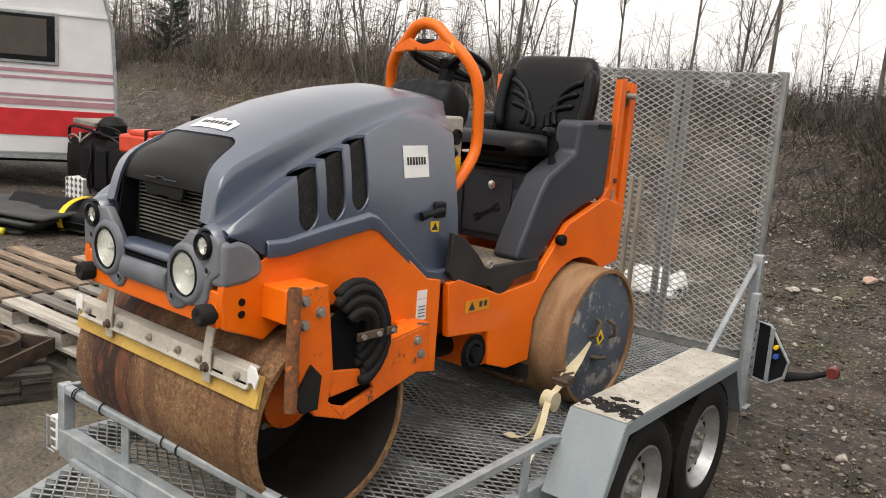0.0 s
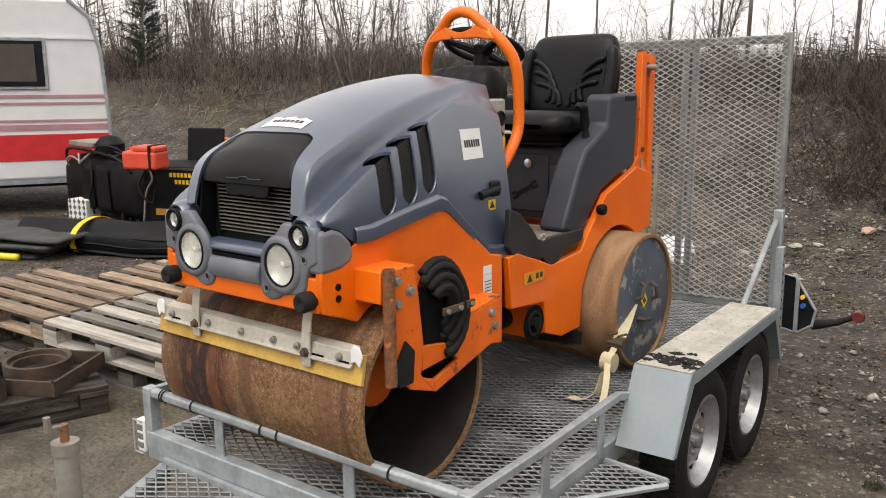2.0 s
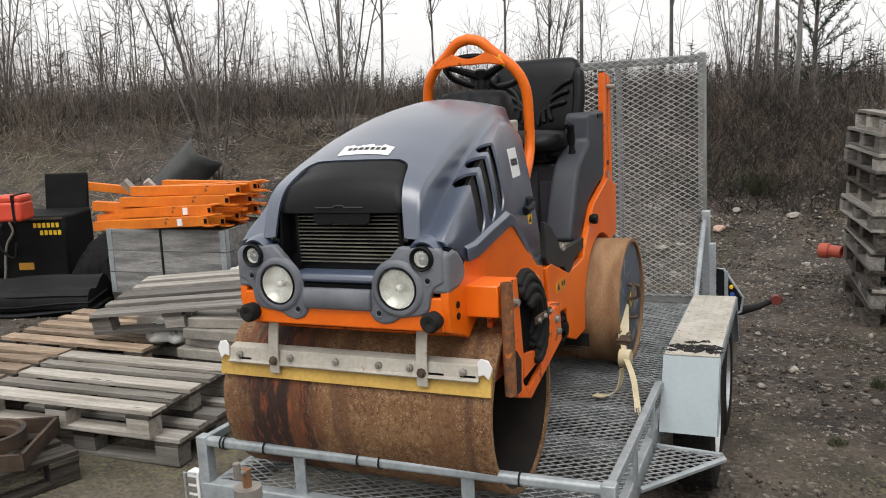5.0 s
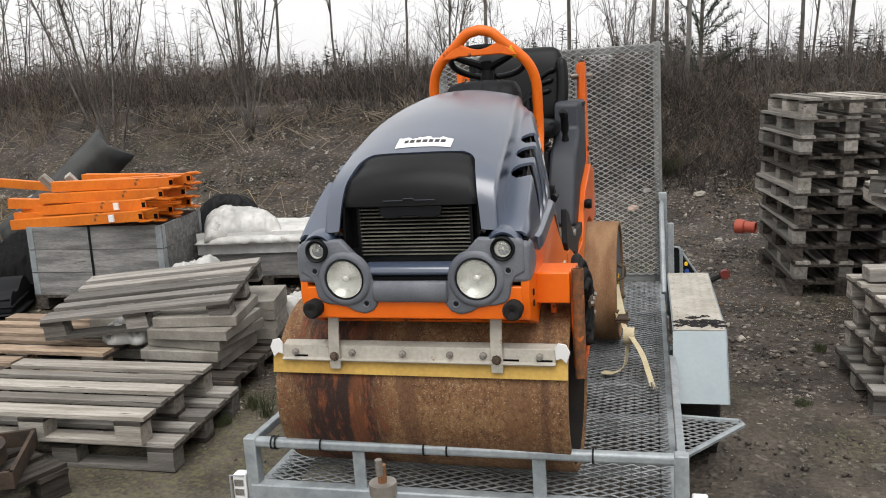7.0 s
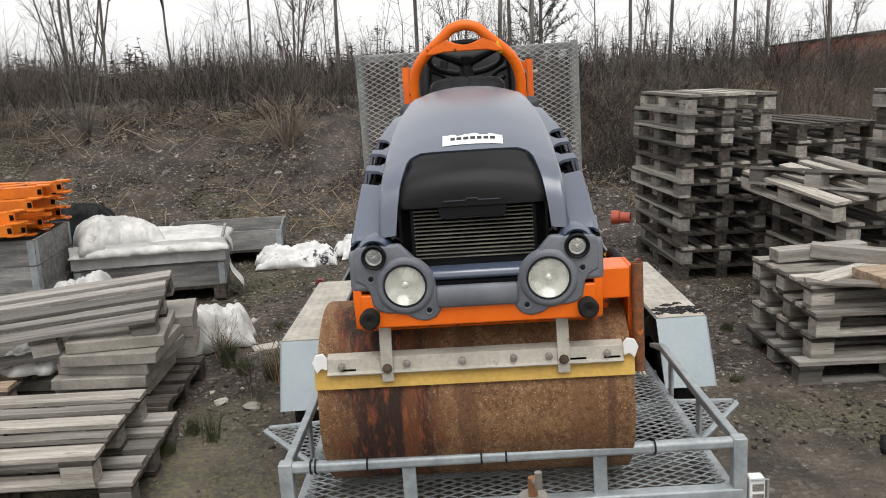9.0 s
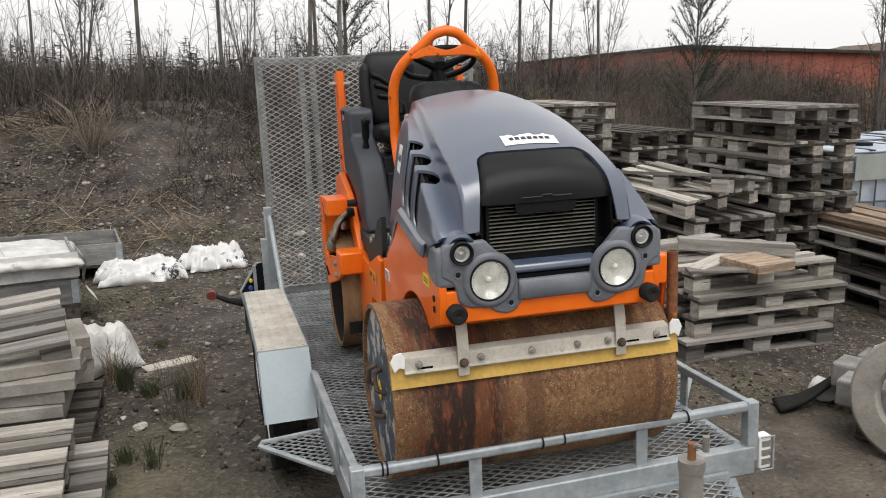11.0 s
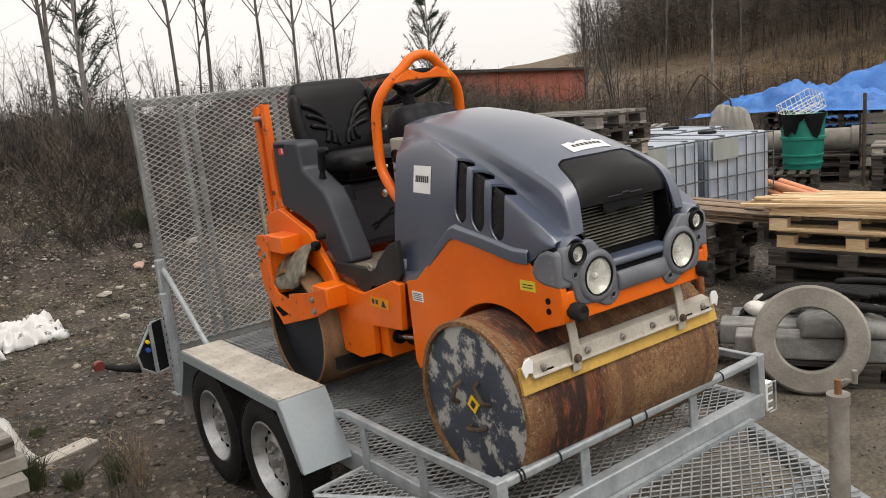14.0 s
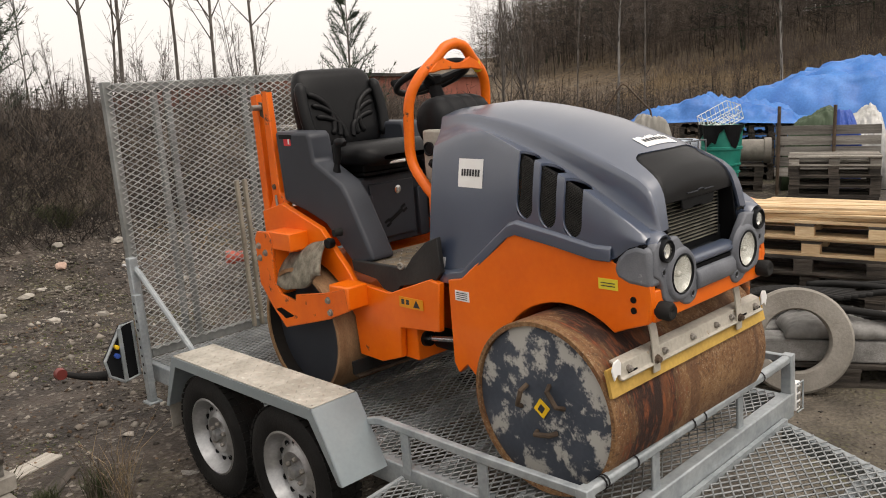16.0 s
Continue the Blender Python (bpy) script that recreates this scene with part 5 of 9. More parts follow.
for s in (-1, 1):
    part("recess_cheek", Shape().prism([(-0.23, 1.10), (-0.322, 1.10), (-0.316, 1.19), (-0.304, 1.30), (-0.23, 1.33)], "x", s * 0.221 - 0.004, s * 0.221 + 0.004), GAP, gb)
    part("seal", Shape().tube([(s * 0.228, -0.318, 1.215), (s * 0.236, -0.332, 1.225), (s * 0.246, -0.332, 1.219)], 0.005, 6), RUBBER, gb, smooth=True)
part("recess_floor", Shape().box((0, -0.285, 1.105), (0.285, 0.12, 0.012)), BLACK, gb)
for k in range(13):
    part("grille_fin", Shape().box((0.0, -0.262, 1.140 + 0.0122 * k), (0.365, 0.014, 0.0032)), FIN, gb)
for x in (-0.186, 0.186):
    part("grille_post", Shape().box((x, -0.258, 1.212), (0.012, 0.02, 0.17)), BLACK, gb)
part("grille_flap", Shape().prism([(-0.105, 1.302), (0.105, 1.302), (0.10, 1.272), (0.085, 1.262), (0.03, 1.262), (0.02, 1.268), (-0.03, 1.268), (-0.04, 1.262), (-0.085, 1.262), (-0.10, 1.272)], "y", -0.300, -0.290), BLACK, gb, bevel=0.003)

# headlight bezel
def glass(name, tint, veil, flutes):
    """Thin lamp glass, a little clouded, with pressed upright flutes. veil: how much of it is clouded."""
    m = bpy.data.materials.new(name)
    m.use_nodes = True
    n, l = m.node_tree.nodes, m.node_tree.links
    bsdf = n["Principled BSDF"]
    bsdf.inputs["Base Color"].default_value = (*tint, 1)
    bsdf.inputs["Roughness"].default_value = 0.12
    bsdf.inputs["Coat Weight"].default_value = 1.0
    wave, tc, bp, cloudy, span_ = n.new("ShaderNodeTexWave"), n.new("ShaderNodeTexCoord"), n.new("ShaderNodeBump"), n.new("ShaderNodeTexNoise"), n.new("ShaderNodeMapRange")
    wave.inputs["Scale"].default_value, wave.inputs["Distortion"].default_value = flutes, 1.0
    cloudy.inputs["Scale"].default_value, cloudy.inputs["Detail"].default_value = 22.0, 6.0
    span_.inputs[1].default_value, span_.inputs[2].default_value, span_.inputs[3].default_value, span_.inputs[4].default_value = 0.35, 0.68, veil * 0.5, veil * 1.5
    bp.inputs["Strength"].default_value, bp.inputs["Distance"].default_value = 0.3, 0.004
    l.new(tc.outputs["Object"], wave.inputs["Vector"])
    l.new(tc.outputs["Object"], cloudy.inputs["Vector"])
    l.new(cloudy.outputs[0], span_.inputs[0])
    l.new(span_.outputs[0], bsdf.inputs["Alpha"])
    l.new(wave.outputs["Fac"], bp.inputs["Height"])
    l.new(bp.outputs[0], bsdf.inputs["Normal"])
    return m


LENS = glass("dusty_lamp_glass", (0.86, 0.87, 0.80), 0.24, 30)
BOWL = mat("aged_lamp_reflector", (0.46, 0.46, 0.41), (0.72, 0.72, 0.66), 14, 0.2, metal=0.25, bump=0.10, fine=40, grain=0.12, coat=0.6)


def lamp(at, r, parent, name, label):
    """A round lamp: reflector bowl, bulb, glass and black seal, facing the machine's front."""
    k = min(r, 0.036)
    h = part(name, Shape().lathe([(0.004, r), (0.25 * k, 0.93 * r), (0.55 * k, 0.74 * r), (0.78 * k, 0.5 * r), (0.88 * k, 0.28 * r), (0.90 * k, 0.0)], "y", at, 32), BOWL, parent, label, smooth="all")
    part("bulb", Shape().lathe([(0.90 * k, 0.17 * r), (0.30 * k, 0.17 * r), (0.2 * k, 0.11 * r), (0.18 * k, 0.0)], "y", at, 14), BOWL, h, smooth=True)
    lens = part("lens", Shape().lathe([(0.002, r), (-0.004, 0.82 * r), (-0.008, 0.5 * r), (-0.0095, 0.0)], "y", at, 32), LENS, h, "clear fluted lamp glass", smooth="all")
    lens.visible_shadow = False
    part("lens_seal", Shape().lathe([(0.004, 1.04 * r), (-0.004, 1.035 * r), (-0.005, 1.0 * r), (0.004, 0.985 * r)], "y", at, 32), BLACK, h, smooth=True)
    return h


for s in (-1, 1):
    R = lambda pts: [(s * a, b) for a, b in pts]
    outline = [(0.224, 1.206), (0.264, 1.204), (0.335, 1.206), (0.356, 1.200), (0.366, 1.186), (0.367, 1.100), (0.338, 1.084), (0.324, 1.064), (0.316, 1.020), (0.302, 1.002), (0.272, 0.994), (0.222, 0.990), (0.192, 0.972), (0.158, 0.964), (0.128, 0.974), (0.110, 0.998), (0.110, 1.030), (0.116, 1.062), (0.134, 1.098), (0.178, 1.156)]
    hl, sm = (s * 0.215, -0.364, 1.079), (s * 0.302, -0.366, 1.172)
    blank = new("bezel_blank", mesh_of("bezel_blank", Shape().prism(R(outline), "y", -0.358, -0.325), BEZEL))
    bore = new("lamp_bore", mesh_of("lamp_bore", Shape().prism([(hl[0] + 0.063 * math.cos(a), hl[2] + 0.063 * math.sin(a)) for a in np.linspace(0, 2 * math.pi, 41)[:-1]], "y", -0.40, -0.28).prism([(sm[0] + 0.0285 * math.cos(a), sm[2] + 0.0285 * math.sin(a)) for a in np.linspace(0, 2 * math.pi, 25)[:-1]], "y", -0.40, -0.28), BEZEL))
    mod = blank.modifiers.new("edges", "BEVEL")
    mod.width, mod.segments, mod.limit_method = 0.010, 3, "ANGLE"
    mod = blank.modifiers.new("bores", "BOOLEAN")
    mod.operation, mod.solver, mod.object = "DIFFERENCE", "EXACT", bore
    bezel_mesh = bpy.data.meshes.new_from_object(blank.evaluated_get(bpy.context.evaluated_depsgraph_get()))
    bezel_mesh.name = "headlight_bezel"
    bezel_mesh.shade_smooth()
    bezel_mesh.set_sharp_from_angle(angle=radians(40))
    bpy.data.objects.remove(blank)
    bpy.data.objects.remove(bore)
    bz = tagged(new("headlight_bezel", bezel_mesh), "scuffed grey headlight surround")
    bz.parent = roller
    part("cheek", Shape().prism([(-0.352, 1.188), (-0.30, 1.196), (-0.262, 1.182), (-0.228, 1.150), (-0.212, 1.115), (-0.225, 1.085), (-0.27, 1.068), (-0.352, 1.062)], "x", s * 0.28, s * 0.381), BEZEL, bz, bevel=0.016, seg=3)
    part("cheek_gap", Shape().prism([(-0.33, 1.196), (-0.295, 1.204), (-0.255, 1.190), (-0.221, 1.155), (-0.205, 1.118), (-0.22, 1.08), (-0.30, 1.06)], "x", s * 0.28, s * 0.3745), GAP, bz)
    part("headlight_ring", Shape().lathe([(0.012, 0.092), (0.0, 0.084), (-0.004, 0.076), (-0.003, 0.068), (0.004, 0.0625)], "y", hl, 40), BEZEL, bz, smooth=True)
    brow = [[(sm[0] + r_ * math.cos(radians(a)), y_, sm[2] + r_ * math.sin(radians(a)) + dz) for a in range(-10, 191, 12)] for y_, r_, dz in ((-0.352, 0.042, 0.0), (-0.354, 0.047, 0.002), (-0.340, 0.054, 0.003), (-0.315, 0.056, 0.004), (-0.285, 0.054, 0.010), (-0.26, 0.046, 0.020))]
    part("lamp_brow", Shape().grid(brow), HOOD, hood, "moulded brow over the small lamp", thick=0.004, smooth=True)
    lamp(hl, 0.0615, bz, "headlight", "round headlight with clear glass")
    part("lamp_socket", Shape().lathe([(0.012, 0.038), (-0.003, 0.037), (-0.005, 0.034), (0.000, 0.029), (0.003, 0.0255)], "y", sm, 24), BLACK, bz, smooth=True)
    lamp((sm[0], sm[1] + 0.003, sm[2]), 0.0260, bz, "indicator_lamp", "small round lamp with clear glass")
    for a, b in ((0.316, 1.105), (0.147, 1.000)):
        hole_ = part("bezel_hole", Shape().lathe([(0, 0.0135), (-0.0025, 0.0125), (-0.001, 0.0085), (0.0, 0.008)], "y", (s * a, -0.359, b), 14), BEZEL, bz, smooth=True)
        part("bolt_head", Shape().lathe([(-0.0004, 0.0085), (-0.0008, 0.0)], "y", (s * a, -0.359, b), 12), BLACK, hole_)
cb = part("bezel_bar", Shape().prism([(-0.362, 1.072), (-0.372, 1.055), (-0.374, 1.028), (-0.362, 1.004), (-0.33, 1.004), (-0.33, 1.072)], "x", -0.122, 0.122), BEZEL, roller, "grey bumper bar between the headlights", bevel=0.008, seg=3)
part("bezel_bar_upper", Shape().prism([(-0.330, 1.124), (-0.352, 1.112), (-0.356, 1.094), (-0.34, 1.084), (-0.30, 1.084), (-0.30, 1.124)], "x", -0.15, 0.15), HOOD, cb, bevel=0.006, seg=3)
part("bar_gap", Shape().box((0, -0.335, 1.078), (0.25, 0.03, 0.012)), GAP, cb)

# ---- safety hoop, dashboard, steering wheel ----
hoop = smooth_path([(-0.245, 0.70, 0.95), (-0.245, 0.70, 1.22), (-0.238, 0.80, 1.31), (-0.232, 0.895, 1.42), (-0.232, 0.90, 1.56), (-0.228, 0.885, 1.68), (-0.19, 0.86, 1.765), (-0.10, 0.838, 1.845), (-0.055, 0.83, 1.885), (0, 0.828, 1.90)], 5)
hoop = hoop + [Vector((-p.x, p.y, p.z)) for p in hoop[-2::-1]]
HOOPM = mat("scraped_orange_tube", (0.80, 0.150, 0.004), (0.72, 0.125, 0.005), 4, 0.42, bump=0.06, fine=50, grain=0.2, spot=(0.075, 0.032, 0.020), spot_at=0.60, spot_scale=10, spot_rough=0.85)
rops = part("safety_hoop", Shape().tube(hoop, 0.0225, 12), HOOPM, roller, "bent orange tube hoop, paint scraped at the top", smooth="all")
part("hoop_plate", Shape().prism([(-0.165, 1.785), (-0.09, 1.850), (-0.068, 1.838), (-0.035, 1.826), (0, 1.822), (0.035, 1.826), (0.068, 1.838), (0.09, 1.850), (0.165, 1.785), (0.135, 1.783), (0.09, 1.792), (-0.09, 1.792), (-0.135, 1.783)], "y", 0.820, 0.838), HOOPM, rops, bevel=0.005)
for s in (1,):
    part("yellow_tag", Shape().tube([(s * 0.163, 0.854, 1.790), (s * 0.128, 0.844, 1.820)], 0.0232, 12), YELLOWSTICK, rops, smooth=True)
cowl = part("dash_cowl", Shape().grid([[(x, 0.86 + ry * math.cos(radians(a)), 1.575 + rz * math.sin(radians(a))) for a in range(0, 361, 20)] for x, ry, rz in ((-0.168, 0.002, 0.002), (-0.166, 0.04, 0.045), (-0.158, 0.072, 0.082), (-0.14, 0.088, 0.102), (-0.085, 0.096, 0.112), (-0.075, 0.090, 0.106), (-0.065, 0.097, 0.113), (-0.01, 0.099, 0.115), (0.0, 0.092, 0.108), (0.01, 0.099, 0.115), (0.065, 0.097, 0.113), (0.075, 0.090, 0.106), (0.085, 0.096, 0.112), (0.14, 0.088, 0.102), (0.158, 0.072, 0.082), (0.166, 0.04, 0.045), (0.168, 0.002, 0.002))]), BLACK, roller, "ribbed black dashboard cowl", smooth="all")
part("dash_post", Shape().box((0, 0.80, 1.425), (0.40, 0.115, 0.255)), mat("beige_panel", (0.30, 0.29, 0.26), (0.36, 0.35, 0.31), 5, 0.6), cowl, "pale instrument panel", bevel=0.01)
part("dash_column", Shape().box((0, 0.80, 1.13), (0.40, 0.10, 0.334)), ORANGE, cowl, "orange column under the instrument panel", bevel=0.006)
for s in (-1, 1):
    part("dial", Shape().lathe([(0, 0.030), (s * 0.008, 0.030), (s * 0.010, 0.025), (s * 0.004, 0.022), (s * 0.004, 0)], "x", (s * 0.2005, 0.815, 1.475), 20), BLACK, cowl, "round black dial", smooth=True)
    part("switch", Shape().lathe([(0, 0.021), (s * 0.016, 0.020), (s * 0.020, 0.012), (s * 0.030, 0.008), (s * 0.030, 0)], "x", (s * 0.2005, 0.79, 1.415), 14), BLACK, cowl, smooth=True)
part("warning_label", Shape().box((0.2015, 0.83, 1.37), (0.003, 0.04, 0.06)), YELLOWSTICK, cowl)
part("steering_column", Shape().tube([(0, 0.93, 1.62), (0, 0.985, 1.755)], [0.035, 0.028], 12), BLACK, roller, smooth=True)
tw = pose(0, 0.985, 1.765, -22)
ringp = [tw @ Vector((0.165 * math.cos(radians(a)), 0.165 * math.sin(radians(a)), 0.0)) for a in range(0, 361, 10)]
sw = part("steering_wheel", Shape().tube(ringp, 0.0145, 8, cap=False), BLACK, roller, "black three-spoke steering wheel", smooth="all")
for a in (90, 210, 330):
    part("spoke", Shape().tube([tw @ Vector((0.02 * math.cos(radians(a)), 0.02 * math.sin(radians(a)), -0.02)), tw @ Vector((0.155 * math.cos(radians(a)), 0.155 * math.sin(radians(a)), 0))], [0.022, 0.012], 8), BLACK, sw, smooth=True)
part("wheel_hub", Shape().lathe([(-0.04, 0.03), (-0.01, 0.045), (0.0, 0.04), (0.004, 0)], "z", (0, 0, 0), 16, m=tw), BLACK, sw, smooth=True)
part("spinner_knob", Shape().lathe([(0.0, 0.012), (0.02, 0.014), (0.035, 0.02), (0.05, 0.02), (0.056, 0)], "z", (-0.10, 0.13, 0.0), 12, m=tw), BLACK, sw, smooth=True)


cyl = part("steering_cylinder", Shape().tube([(-0.30, 0.90, 0.665), (-0.30, 0.80, 0.680)], 0.034, 14), BLACK, roller, "black steering cylinder with a bright rod", smooth=True)
part("rod", Shape().tube([(-0.30, 0.80, 0.680), (-0.30, 0.60, 0.708)], 0.012, 10), CHROME, cyl, smooth=True)
# ---- platform, tool box, consoles, rear frame ----
P = lambda pts, x0, x1: Shape().prism(pts, "x", x0, x1)
rear_poly = [(1.72, 1.225), (1.41, 1.125), (1.23, 0.95), (1.19, 0.90), (0.94, 0.88), (0.68, 0.97), (0.62, 0.96), (0.64, 0.755), (0.885, 0.735), (0.895, 0.60), (1.03, 0.555), (1.19, 0.56), (1.205, 0.74)] + [(REAR_Y + 0.335 * math.cos(radians(a)), DRUM_Z + 0.335 * math.sin(radians(a))) for a in range(160, 45, -9)] + [(1.89, 0.92), (1.90, 1.18)]
rf = part("rear_frame", P(rear_poly, -0.385, -0.355), ORANGE, roller, "orange welded rear frame", bevel=0.004)
part("side_plate", P(rear_poly, 0.345, 0.375), ORANGE, rf, bevel=0.004)
part("front_bulkhead", Shape().box((0, 0.90, 0.73), (0.70, 0.16, 0.28)), ORANGE, rf, bevel=0.004)
part("rear_bulkhead", Shape().box((0, 1.88, 1.05), (0.70, 0.03, 0.26)), ORANGE, rf, bevel=0.004)
part("rear_arch", Shape().grid([[(x, REAR_Y + 0.34 * math.cos(radians(a)), DRUM_Z + 0.34 * math.sin(radians(a))) for a in range(170, 20, -10)] for x in (-0.36, 0.35)]), ORANGE_WORN, rf, thick=0.01)
part("articulation_joint", Shape().lathe([(-0.16, 0.0), (-0.16, 0.055), (0.16, 0.055), (0.16, 0.0)], "z", (0, 0.70, 0.80), 20).box((0, 0.68, 0.68), (0.16, 0.26, 0.07)).box((0, 0.68, 0.92), (0.16, 0.26, 0.06)), BLACK, roller, "dark articulation joint", bevel=0.004)
for s in (-1, 1):
    part("steering_ram", Shape().tube([(s * 0.22, 0.60, 0.66), (s * 0.22, 0.74, 0.66)], 0.014, 10), CHROME, roller, smooth=True)
    part("ram_cylinder", Shape().tube([(s * 0.22, 0.70, 0.66), (s * 0.22, 0.92, 0.66)], 0.045, 14), BLACK, roller, smooth=True)
    part("engine_mount", Shape().lathe([(0, 0.02), (s * 0.02, 0.026), (s * 0.035, 0.022), (s * 0.036, 0)], "x", (s * 0.376, 1.33, 1.065), 14), BLACK, rf, smooth=True)
    wl2 = part("warning_label", Shape().box((s * 0.3775 if s > 0 else -0.3875, 0.80, 0.855), (0.003, 0.15, 0.045)), plain("amber_label", (0.66, 0.26, 0.012)), rf, "amber warning label with black symbols")
    xx = 0.3795 if s > 0 else -0.3895
    part("triangle", Shape().prism([(0.745, 0.84), (0.785, 0.84), (0.765, 0.873)], "x", xx - 0.0005, xx + 0.0005), INK, wl2)
    for y in (0.82, 0.85):
        part("symbol", Shape().box((xx, y, 0.857), (0.001, 0.018, 0.022)), INK, wl2)
# flat black disc on the plate, painting the shade of the pivot hole
part("pivot_opening", Shape().lathe([(0.376, 0.075), (0.379, 0.075), (0.379, 0.0)], "x", (0, 0.80, 0.665), 28), GAP, rf)
part("pivot_bolt", Shape().lathe([(0.379, 0.03), (0.40, 0.03), (0.402, 0)], "x", (0, 0.80, 0.665), 8), BLACK, rf)
part("pivot_ring", Shape().lathe([(0.379, 0.052), (0.386, 0.052), (0.386, 0.038), (0.379, 0.038)], "x", (0, 0.80, 0.665), 24), RUBBER, rf, smooth=True)
floor_plate = part("footplate", Shape().box((0, 0.98, 0.985), (0.72, 0.46, 0.012)), mat("muddy_tread_plate", (0.13, 0.115, 0.095), (0.25, 0.19, 0.12), 7, 0.8, bump=0.3), roller, "muddy steel footplate", bevel=0.003)
for s in (-1, 1):
    skirt = [(0.63, 1.145), (0.70, 1.12), (0.79, 1.05), (0.84, 0.995), (1.21, 0.995), (1.20, 0.945), (1.04, 0.925), (1.0, 0.89), (0.96, 0.875), (0.91, 0.885), (0.88, 0.915), (0.66, 0.958), (0.62, 1.0)]
    sk = part("platform_skirt", P(skirt, s * 0.36 - 0.01, s * 0.36 + 0.014), mat("dark_grey_step_paint", (0.011, 0.011, 0.012), (0.026, 0.025, 0.024), 6, 0.6, bump=0.12, fine=80, spot=(0.10, 0.085, 0.065), spot_at=0.66, spot_scale=8), roller, "dark grey steel step skirt", bevel=0.004)
    part("skirt_eye", Shape().tube([(s * 0.377, 0.86 + 0.016 * math.cos(radians(a)), 1.005 + 0.012 * math.sin(radians(a))) for a in range(0, 361, 40)], 0.005, 6), STEEL, sk)
tread = Shape()
for a in range(14):
    for b in range(8):
        tread.box((-0.31 + 0.047 * a, 0.80 + 0.05 * b, 0.992), (0.026, 0.006, 0.004), Matrix.Translation((-0.31 + 0.047 * a, 0.80 + 0.05 * b, 0)) @ pose(0, 0, 0, 0, 0, 45 if (a + b) % 2 else -45) @ Matrix.Translation((0.31 - 0.047 * a, -0.80 - 0.05 * b, 0)))
part("tread_bars", tread, STEEL, floor_plate)
tb = part("tool_box", Shape().box((0, 1.42, 1.165), (0.42, 0.18, 0.33)), CONSOLE, roller, "black tool box under the seat", bevel=0.008)
part("tool_door", Shape().box((-0.01, 1.326, 1.165), (0.27, 0.012, 0.265)), CONSOLE, tb, "door with an embossed spanner", bevel=0.004)
part("lock", Shape().lathe([(0, 0.02), (-0.008, 0.02), (-0.010, 0.012), (-0.010, 0)], "y", (0.02, 1.32, 1.255), 16), CHROME, tb, smooth=True)
spn = pose(-0.0, 1.3185, 1.13, 0, -28, 0)
part("spanner_emblem", Shape().box((0, 0, 0), (0.10, 0.004, 0.018), spn).box((0.06, 0, 0.011), (0.03, 0.004, 0.012), spn).box((0.06, 0, -0.011), (0.03, 0.004, 0.012), spn).box((-0.06, 0, 0.011), (0.03, 0.004, 0.012), spn).box((-0.06, 0, -0.011), (0.03, 0.004, 0.012), spn), BLACK, tb)
